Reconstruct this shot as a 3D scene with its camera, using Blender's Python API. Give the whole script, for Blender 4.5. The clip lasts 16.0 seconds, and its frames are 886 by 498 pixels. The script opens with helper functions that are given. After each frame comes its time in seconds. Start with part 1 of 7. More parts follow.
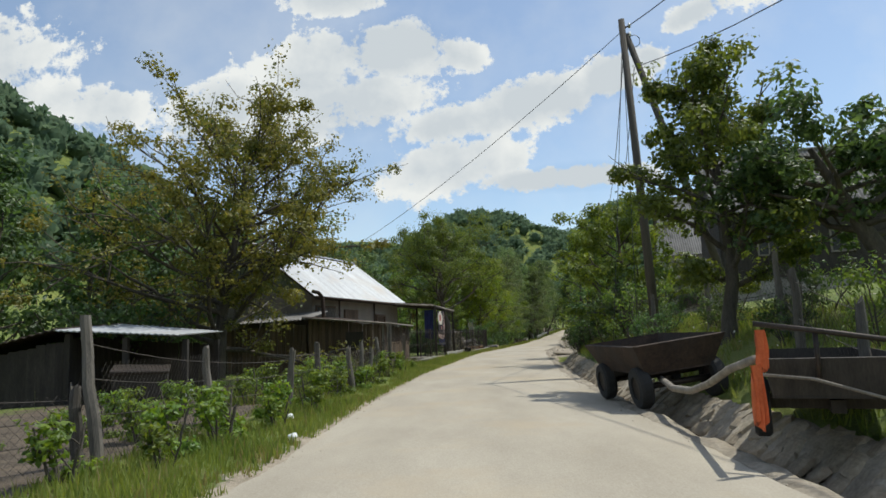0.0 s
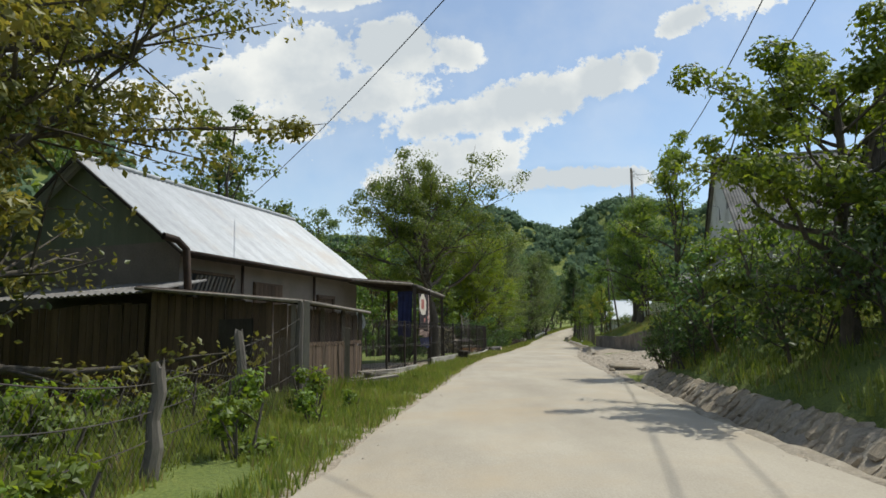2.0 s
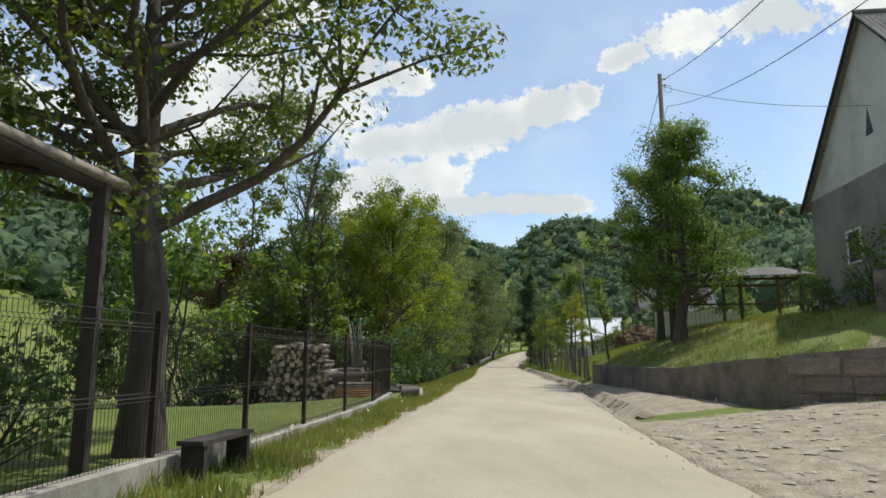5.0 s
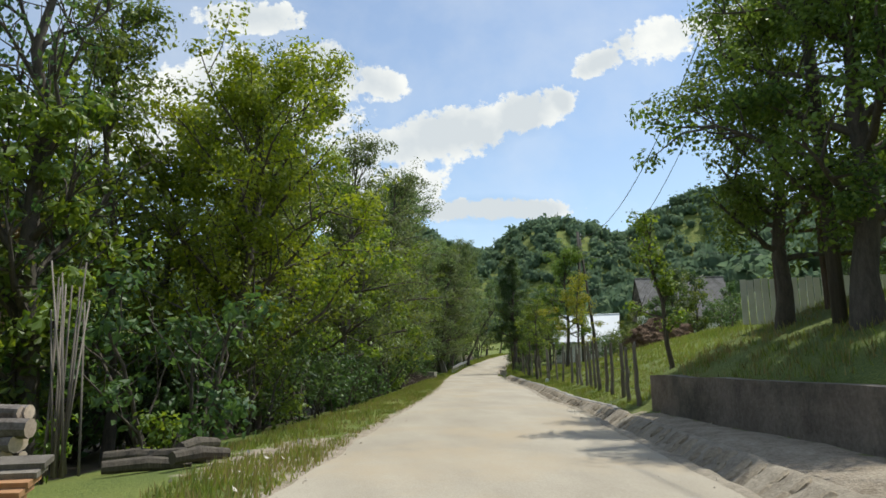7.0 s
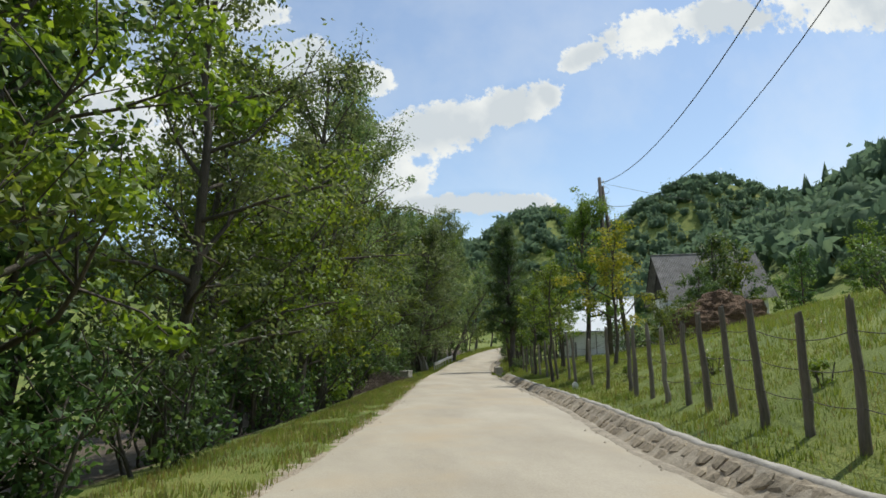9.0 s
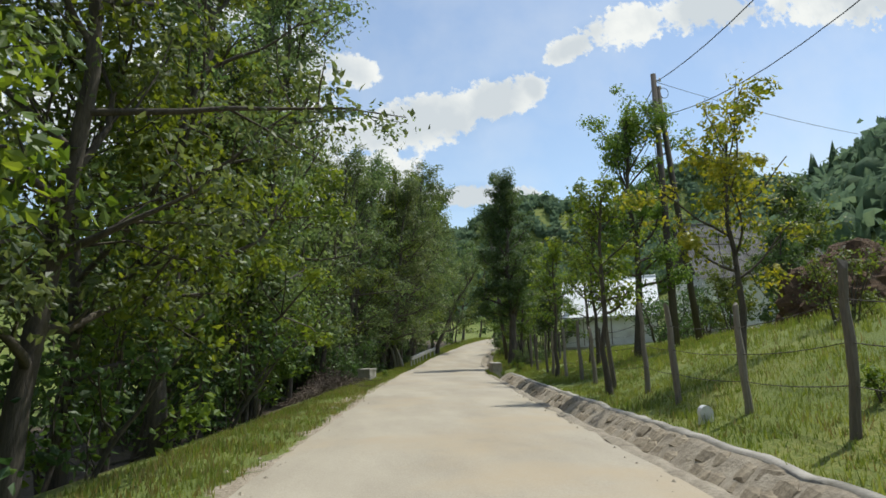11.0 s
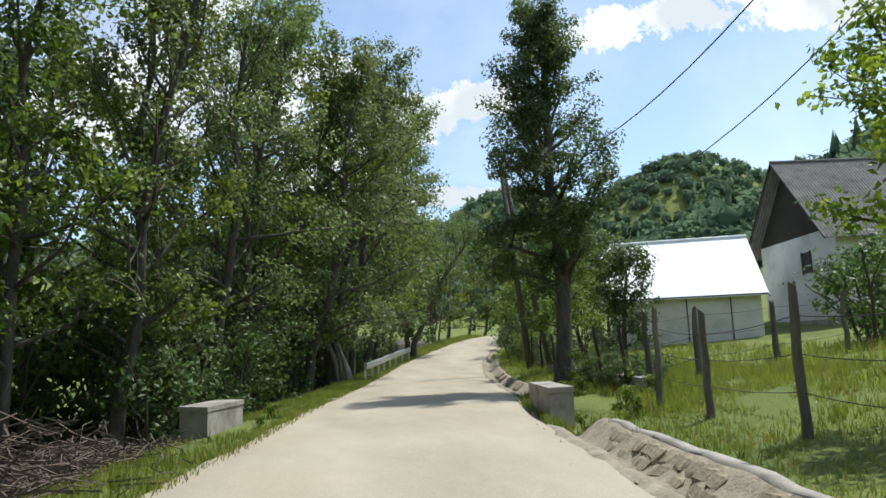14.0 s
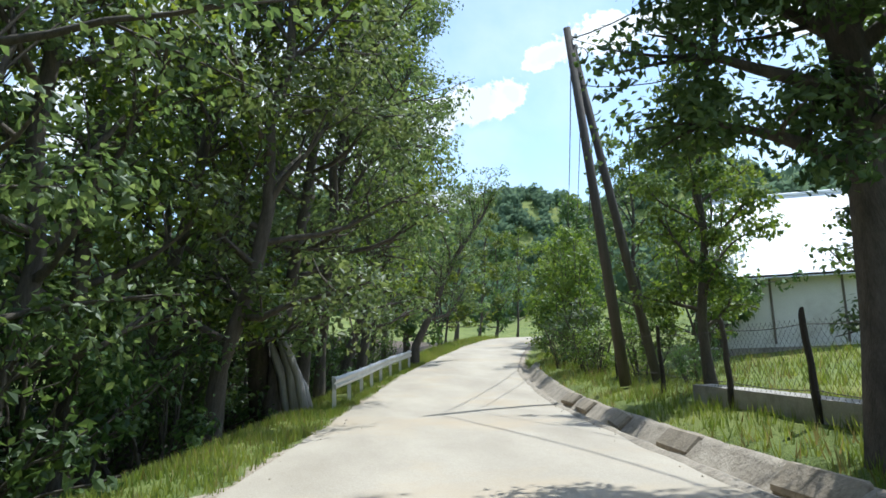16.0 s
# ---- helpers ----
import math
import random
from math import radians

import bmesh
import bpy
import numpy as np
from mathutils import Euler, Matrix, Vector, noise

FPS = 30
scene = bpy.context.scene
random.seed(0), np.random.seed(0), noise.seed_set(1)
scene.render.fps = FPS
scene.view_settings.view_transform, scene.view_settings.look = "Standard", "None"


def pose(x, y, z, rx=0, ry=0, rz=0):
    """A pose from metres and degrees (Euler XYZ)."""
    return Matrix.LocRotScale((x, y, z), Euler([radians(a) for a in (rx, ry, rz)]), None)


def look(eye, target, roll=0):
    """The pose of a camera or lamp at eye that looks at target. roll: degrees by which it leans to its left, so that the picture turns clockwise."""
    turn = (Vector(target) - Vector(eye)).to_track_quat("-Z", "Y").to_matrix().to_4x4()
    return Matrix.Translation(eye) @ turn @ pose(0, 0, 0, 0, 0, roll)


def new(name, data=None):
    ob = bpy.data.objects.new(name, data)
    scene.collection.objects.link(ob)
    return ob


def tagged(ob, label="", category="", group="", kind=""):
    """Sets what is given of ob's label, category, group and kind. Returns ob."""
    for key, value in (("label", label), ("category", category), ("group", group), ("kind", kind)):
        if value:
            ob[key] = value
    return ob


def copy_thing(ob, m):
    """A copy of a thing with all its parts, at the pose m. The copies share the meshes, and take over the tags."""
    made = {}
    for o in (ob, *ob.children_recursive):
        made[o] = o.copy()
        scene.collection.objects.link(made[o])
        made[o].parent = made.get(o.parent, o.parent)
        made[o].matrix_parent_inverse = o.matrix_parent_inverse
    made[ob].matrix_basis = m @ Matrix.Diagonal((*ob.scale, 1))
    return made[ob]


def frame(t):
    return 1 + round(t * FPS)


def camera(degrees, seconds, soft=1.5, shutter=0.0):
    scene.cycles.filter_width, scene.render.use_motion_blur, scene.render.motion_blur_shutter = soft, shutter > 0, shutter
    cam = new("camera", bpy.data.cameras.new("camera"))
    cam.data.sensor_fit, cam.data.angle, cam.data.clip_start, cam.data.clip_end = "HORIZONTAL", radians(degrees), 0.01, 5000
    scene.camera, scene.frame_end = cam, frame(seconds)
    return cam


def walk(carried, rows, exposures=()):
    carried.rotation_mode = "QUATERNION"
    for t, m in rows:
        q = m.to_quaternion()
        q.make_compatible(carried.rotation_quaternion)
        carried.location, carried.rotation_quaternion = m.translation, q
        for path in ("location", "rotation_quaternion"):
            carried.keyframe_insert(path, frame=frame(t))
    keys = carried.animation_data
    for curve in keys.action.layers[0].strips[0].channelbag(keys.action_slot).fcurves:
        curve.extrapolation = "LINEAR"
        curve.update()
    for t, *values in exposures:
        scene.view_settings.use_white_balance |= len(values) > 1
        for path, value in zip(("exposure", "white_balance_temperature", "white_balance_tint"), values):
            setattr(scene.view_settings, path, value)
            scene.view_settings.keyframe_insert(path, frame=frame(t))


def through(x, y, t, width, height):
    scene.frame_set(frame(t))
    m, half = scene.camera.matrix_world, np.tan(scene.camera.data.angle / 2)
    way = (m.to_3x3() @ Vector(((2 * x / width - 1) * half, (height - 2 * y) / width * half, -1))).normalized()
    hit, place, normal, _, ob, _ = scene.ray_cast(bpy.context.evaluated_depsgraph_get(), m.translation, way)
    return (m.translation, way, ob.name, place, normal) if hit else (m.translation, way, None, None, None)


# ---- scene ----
cam = camera(68.0, 16.0, soft=1.6)
PATH = [
    (0.0, 0.000, 0.000, 1.310, 97.575, 2.144, 0.000),
    (0.5, -0.181, 3.657, 1.302, 97.414, 2.016, -0.428),
    (1.0, -0.136, 7.421, 1.284, 97.383, 1.864, -0.537),
    (1.5, -0.010, 11.287, 1.262, 97.352, 1.100, -0.672),
    (2.0, 0.132, 15.375, 1.290, 97.351, 0.757, -1.153),
    (2.5, 0.432, 19.588, 1.262, 97.736, 0.116, -2.307),
    (3.0, 0.898, 23.708, 1.260, 98.100, 0.064, -3.235),
    (3.5, 1.355, 27.728, 1.272, 98.532, 0.206, -4.328),
    (4.0, 1.908, 31.657, 1.313, 98.847, 0.113, -5.192),
    (4.2, 2.149, 33.214, 1.324, 98.992, 0.100, -5.437),
    (6.3, 5.755, 50.603, 1.294, 99.639, 0.150, -7.540),
    (6.5, 6.059, 52.124, 1.298, 99.737, 0.302, -7.753),
    (7.0, 6.828, 55.835, 1.323, 99.763, 0.858, -8.100),
    (7.5, 7.593, 59.454, 1.353, 99.681, 1.278, -8.282),
    (8.0, 8.309, 62.983, 1.369, 99.377, 1.146, -8.372),
    (8.5, 8.981, 66.434, 1.354, 99.402, 1.238, -8.664),
    (9.0, 9.694, 69.876, 1.344, 99.299, 1.583, -9.054),
    (9.2, 9.978, 71.245, 1.337, 99.327, 1.703, -9.214),
    (11.3, 12.702, 85.110, 1.292, 98.544, 1.974, -10.402),
    (11.5, 12.950, 86.514, 1.294, 98.511, 2.033, -10.499),
    (12.0, 13.690, 89.928, 1.282, 98.524, 2.043, -10.730),
    (12.5, 14.399, 93.319, 1.275, 98.657, 1.906, -11.374),
    (13.0, 15.114, 96.769, 1.294, 98.594, 2.048, -11.685),
    (13.5, 15.708, 100.221, 1.280, 98.669, 2.140, -11.934),
    (14.0, 16.250, 103.651, 1.278, 98.641, 2.139, -11.866),
    (14.5, 16.679, 106.898, 1.281, 98.723, 2.058, -12.131),
    (15.0, 17.126, 110.172, 1.267, 98.765, 2.011, -12.215),
    (15.5, 17.624, 113.089, 1.265, 98.833, 2.061, -12.158),
    (16.0, 18.104, 116.256, 1.275, 99.005, 2.111, -12.067),
]
walk(cam, [(t, pose(x, y, z, rx, ry, rz)) for t, x, y, z, rx, ry, rz in PATH], [(0.0, 0.0, 6500, 5.0), (4.0, 0.12, 6600, 5.0), (7.0, 0.18, 6550, 5.0), (9.2, 0.08, 6500, 5.0), (12.5, 0.2, 6500, 5.0), (13.5, 0.45, 6350, 5.0), (14.5, 0.38, 6350, 5.0), (16.0, 0.75, 5780, 5.5)])

# ---------------------------------------------------------------- world and sun
SUN_EL, SUN_AZ = radians(63), math.atan2(0.91, 0.41)          # azimuth from +y towards +x


def node(nt, kind, loc=None, **kw):
    n = nt.nodes.new(kind)
    for k, v in kw.items():
        n.inputs[k].default_value = v
    return n


def maths(nt, op, a, b=None, c=None, clamp=False):
    n = nt.nodes.new("ShaderNodeMath")
    n.operation, n.use_clamp = op, clamp
    for i, v in enumerate((a, b, c)):
        if v is None:
            continue
        if isinstance(v, (int, float)):
            n.inputs[i].default_value = v
        else:
            nt.links.new(v, n.inputs[i])
    return n.outputs[0]


def build_world():
    w = bpy.data.worlds.new("sky")
    scene.world = w
    w.use_nodes = True
    nt = w.node_tree
    nt.nodes.clear()
    out = nt.nodes.new("ShaderNodeOutputWorld")
    sky = nt.nodes.new("ShaderNodeTexSky")
    sky.sky_type, sky.sun_disc = "NISHITA", False
    sky.sun_elevation, sky.sun_rotation = SUN_EL, SUN_AZ
    sky.air_density, sky.dust_density, sky.ozone_density = 1.0, 0.5, 2.2
    bg = node(nt, "ShaderNodeBackground", Strength=0.15)
    nt.links.new(sky.outputs[0], bg.inputs[0])
    tc = nt.nodes.new("ShaderNodeTexCoord")
    sep = nt.nodes.new("ShaderNodeSeparateXYZ")
    nt.links.new(tc.outputs["Generated"], sep.inputs[0])
    x, y, z = sep.outputs
    ya = maths(nt, "MAXIMUM", maths(nt, "ABSOLUTE", y), 0.05)
    u, v = maths(nt, "DIVIDE", x, ya), maths(nt, "DIVIDE", z, ya)
    comb = nt.nodes.new("ShaderNodeCombineXYZ")
    nt.links.new(u, comb.inputs[0]), nt.links.new(v, comb.inputs[1]), nt.links.new(maths(nt, "SIGN", y), comb.inputs[2])
    big = node(nt, "ShaderNodeTexNoise", Scale=12.0, Detail=12.0, Roughness=0.66)
    nt.links.new(comb.outputs[0], big.inputs["Vector"])
    puffs = node(nt, "ShaderNodeTexVoronoi", Scale=16.0)
    nt.links.new(comb.outputs[0], puffs.inputs["Vector"])
    fine = node(nt, "ShaderNodeTexNoise", Scale=42.0, Detail=8.0, Roughness=0.65)
    nt.links.new(comb.outputs[0], fine.inputs["Vector"])
    # cumulus banks: centre, half sizes, tilt
    banks = [(-0.33, 0.375, 0.10, 0.055, 28), (-0.20, 0.425, 0.12, 0.065, 14), (-0.06, 0.455, 0.10, 0.052, -4), (0.045, 0.445, 0.045, 0.028, -18), (-0.12, 0.375, 0.13, 0.045, 4), (-0.28, 0.325, 0.13, 0.03, 6),
             (0.04, 0.335, 0.11, 0.034, 10), (0.17, 0.365, 0.11, 0.042, 14), (0.285, 0.405, 0.075, 0.036, 22), (0.345, 0.425, 0.022, 0.024, 70), (0.02, 0.265, 0.12, 0.045, 10), (0.20, 0.238, 0.17, 0.018, 2)]
    banks += [(0.43, 0.505, 0.055, 0.022, 25), (0.52, 0.545, 0.10, 0.036, 18), (0.68, 0.585, 0.12, 0.036, 12), (-0.155, 0.545, 0.075, 0.03, 4), (-0.58, 0.385, 0.12, 0.045, -6), (-0.85, 0.45, 0.25, 0.09, 5), (1.0, 0.64, 0.22, 0.06, 8)]
    field = None
    for u0, v0, a, b, deg in banks:
        c, s = math.cos(radians(deg)), math.sin(radians(deg))
        du, dv = maths(nt, "SUBTRACT", u, u0), maths(nt, "SUBTRACT", v, v0)
        p = maths(nt, "ADD", maths(nt, "MULTIPLY", du, c / a), maths(nt, "MULTIPLY", dv, s / a))
        q = maths(nt, "ADD", maths(nt, "MULTIPLY", du, -s / b), maths(nt, "MULTIPLY", dv, c / b))
        r = maths(nt, "SUBTRACT", 1.0, maths(nt, "ADD", maths(nt, "MULTIPLY", p, p), maths(nt, "MULTIPLY", q, q)))
        field = r if field is None else maths(nt, "MAXIMUM", field, r)
    field = maths(nt, "MAXIMUM", field, -1.2)
    dens = maths(nt, "ADD", maths(nt, "ADD", maths(nt, "ADD", maths(nt, "MULTIPLY", field, 1.15), 0.45), maths(nt, "MULTIPLY", maths(nt, "SUBTRACT", fine.outputs[0], 0.5), 3.2)), maths(nt, "ADD", maths(nt, "MULTIPLY", maths(nt, "SUBTRACT", big.outputs[0], 0.5), 4.6), maths(nt, "MULTIPLY", maths(nt, "SUBTRACT", puffs.outputs[0], 0.45), -0.55)))
    cover = nt.nodes.new("ShaderNodeMapRange")
    cover.interpolation_type = "SMOOTHSTEP"
    cover.inputs["From Min"].default_value, cover.inputs["From Max"].default_value = -0.05, 0.75
    nt.links.new(dens, cover.inputs["Value"])
    thin = node(nt, "ShaderNodeTexNoise", Scale=2.2, Detail=6.0, Roughness=0.6)
    nt.links.new(comb.outputs[0], thin.inputs["Vector"])
    veil = maths(nt, "ADD", maths(nt, "MULTIPLY", maths(nt, "SUBTRACT", thin.outputs[0], 0.42, clamp=True), 1.1, clamp=True), 0.12)
    # a faint vapour trail
    tr_u = maths(nt, "ADD", maths(nt, "MULTIPLY", maths(nt, "SUBTRACT", u, -0.44), 0.83), maths(nt, "MULTIPLY", maths(nt, "SUBTRACT", v, 0.52), 0.56))
    tr_w = maths(nt, "ABSOLUTE", tr_u)
    trail = maths(nt, "MULTIPLY", maths(nt, "SUBTRACT", 1.0, maths(nt, "DIVIDE", tr_w, 0.0035), clamp=True), maths(nt, "LESS_THAN", maths(nt, "ABSOLUTE", maths(nt, "SUBTRACT", v, 0.57)), 0.12))
    alpha = maths(nt, "MAXIMUM", maths(nt, "MAXIMUM", cover.outputs[0], veil), maths(nt, "MULTIPLY", trail, 0.25))
    alpha = maths(nt, "MULTIPLY", alpha, maths(nt, "GREATER_THAN", z, 0.0))
    shift = nt.nodes.new("ShaderNodeVectorMath")
    shift.operation = "ADD"
    shift.inputs[1].default_value = (0.02, 0.045, 0.0)
    nt.links.new(comb.outputs[0], shift.inputs[0])
    over = node(nt, "ShaderNodeTexNoise", Scale=6.5, Detail=5.0, Roughness=0.55)
    nt.links.new(shift.outputs[0], over.inputs["Vector"])
    shade = nt.nodes.new("ShaderNodeMapRange")
    shade.inputs["From Min"].default_value, shade.inputs["From Max"].default_value = -0.05, 0.55
    nt.links.new(maths(nt, "ADD", maths(nt, "MULTIPLY", maths(nt, "SUBTRACT", over.outputs[0], 0.47), 2.6), maths(nt, "MULTIPLY", field, 0.42)), shade.inputs["Value"])
    mix = nt.nodes.new("ShaderNodeMixRGB")
    mix.inputs[1].default_value, mix.inputs[2].default_value = (1.0, 1.0, 1.0, 1), (0.66, 0.71, 0.78, 1)
    nt.links.new(maths(nt, "MULTIPLY", shade.outputs[0], 0.85), mix.inputs[0])
    cl = node(nt, "ShaderNodeBackground", Strength=0.86)
    nt.links.new(mix.outputs[0], cl.inputs[0])
    ms = nt.nodes.new("ShaderNodeMixShader")
    nt.links.new(alpha, ms.inputs[0]), nt.links.new(bg.outputs[0], ms.inputs[1]), nt.links.new(cl.outputs[0], ms.inputs[2])
    nt.links.new(ms.outputs[0], out.inputs[0])


build_world()
sun = new("sun", bpy.data.lights.new("sun", "SUN"))
sun.data.energy, sun.data.angle, sun.data.color = 3.7, radians(0.6), (1.0, 0.96, 0.90)
sun.matrix_world = look((math.sin(SUN_AZ) * math.cos(SUN_EL) * 100, math.cos(SUN_AZ) * math.cos(SUN_EL) * 100, math.sin(SUN_EL) * 100), (0, 0, 0))


# ---------------------------------------------------------------- materials
def ramp(nt, fac, stops):
    r = nt.nodes.new("ShaderNodeValToRGB")
    el = r.color_ramp.elements
    while len(el) < len(stops):
        el.new(0.5)
    for e, (p, c) in zip(el, stops):
        e.position, e.color = p, (*c, 1)
    nt.links.new(fac, r.inputs[0])
    return r.outputs[0]


def blend(nt, fac, a, b, mode="MIX"):
    m = nt.nodes.new("ShaderNodeMixRGB")
    m.blend_type = mode
    for i, v in ((0, fac), (1, a), (2, b)):
        if isinstance(v, (int, float)):
            m.inputs[i].default_value = v
        elif isinstance(v, tuple):
            m.inputs[i].default_value = (*v, 1)
        else:
            nt.links.new(v, m.inputs[i])
    return m.outputs[0]


def noise_tex(nt, scale, detail=5.0, rough=0.55, stretch=(1, 1, 1), coord="Object"):
    tc = nt.nodes.new("ShaderNodeTexCoord")
    mp = nt.nodes.new("ShaderNodeMapping")
    mp.inputs["Scale"].default_value = stretch
    nt.links.new(tc.outputs[coord], mp.inputs[0])
    n = node(nt, "ShaderNodeTexNoise", Scale=scale, Detail=detail, Roughness=rough)
    nt.links.new(mp.outputs[0], n.inputs["Vector"])
    return n.outputs[0]


def start(name):
    m = bpy.data.materials.new(name)
    m.use_nodes = True
    nt = m.node_tree
    return m, nt, nt.nodes["Principled BSDF"]


def bump(nt, b, height, strength, dist=0.02):
    n = nt.nodes.new("ShaderNodeBump")
    n.inputs["Strength"].default_value, n.inputs["Distance"].default_value = strength, dist
    nt.links.new(height, n.inputs["Height"])
    nt.links.new(n.outputs[0], b.inputs["Normal"])


def surface(name, dark, light, scale=2.0, fine=25.0, rough=0.85, metal=0.0, relief=0.35, stretch=(1, 1, 1), stain=None, stain_scale=0.7, vary=0.0, dist=0.02):
    """Two scales of variation, an optional stain colour, and a change from piece to piece."""
    m, nt, b = start(name)
    n1, n2 = noise_tex(nt, scale, 6, 0.6, stretch), noise_tex(nt, fine, 4, 0.6, stretch)
    both = maths(nt, "ADD", maths(nt, "MULTIPLY", n1, 0.6), maths(nt, "MULTIPLY", n2, 0.4))
    col = ramp(nt, both, [(0.34, dark), (0.66, light)])
    if stain:
        col = blend(nt, ramp(nt, noise_tex(nt, stain_scale, 7, 0.65), [(0.5, (0, 0, 0)), (0.68, (0.85, 0.85, 0.85))]), col, stain)
    if vary:
        info = nt.nodes.new("ShaderNodeObjectInfo")
        hsv = nt.nodes.new("ShaderNodeHueSaturation")
        nt.links.new(maths(nt, "ADD", maths(nt, "MULTIPLY", info.outputs["Random"], 2 * vary), 1 - vary), hsv.inputs["Value"])
        nt.links.new(col, hsv.inputs["Color"])
        col = hsv.outputs[0]
    nt.links.new(col, b.inputs["Base Color"])
    b.inputs["Roughness"].default_value, b.inputs["Metallic"].default_value = rough, metal
    bump(nt, b, both, relief, dist)
    return m


def foliage(name, dark, light, tip, through=0.42, gloss=0.5):
    m, nt, b = start(name)
    out = [n for n in nt.nodes if n.type == "OUTPUT_MATERIAL"][0]
    geo = nt.nodes.new("ShaderNodeNewGeometry")
    info = nt.nodes.new("ShaderNodeObjectInfo")
    col = ramp(nt, geo.outputs["Random Per Island"], [(0.0, dark), (0.62, light), (1.0, tip)])
    big = noise_tex(nt, 0.55, 3)
    col = blend(nt, ramp(nt, big, [(0.38, (0, 0, 0)), (0.65, (0.6, 0.6, 0.6))]), col, tip)
    hsv = nt.nodes.new("ShaderNodeHueSaturation")
    nt.links.new(maths(nt, "ADD", maths(nt, "MULTIPLY", info.outputs["Random"], 0.35), 0.82), hsv.inputs["Value"])
    nt.links.new(maths(nt, "ADD", maths(nt, "MULTIPLY", info.outputs["Random"], 0.03), 0.487), hsv.inputs["Hue"])
    nt.links.new(col, hsv.inputs["Color"])
    nt.links.new(hsv.outputs[0], b.inputs["Base Color"])
    b.inputs["Roughness"].default_value = gloss
    tr = nt.nodes.new("ShaderNodeBsdfTranslucent")
    bright = nt.nodes.new("ShaderNodeHueSaturation")
    bright.inputs["Saturation"].default_value, bright.inputs["Value"].default_value, bright.inputs["Hue"].default_value = 1.1, 1.7, 0.48
    nt.links.new(hsv.outputs[0], bright.inputs["Color"])
    nt.links.new(bright.outputs[0], tr.inputs[0])
    ms = nt.nodes.new("ShaderNodeMixShader")
    ms.inputs[0].default_value = through
    nt.links.new(b.outputs[0], ms.inputs[1]), nt.links.new(tr.outputs[0], ms.inputs[2])
    nt.links.new(ms.outputs[0], out.inputs[0])
    return m


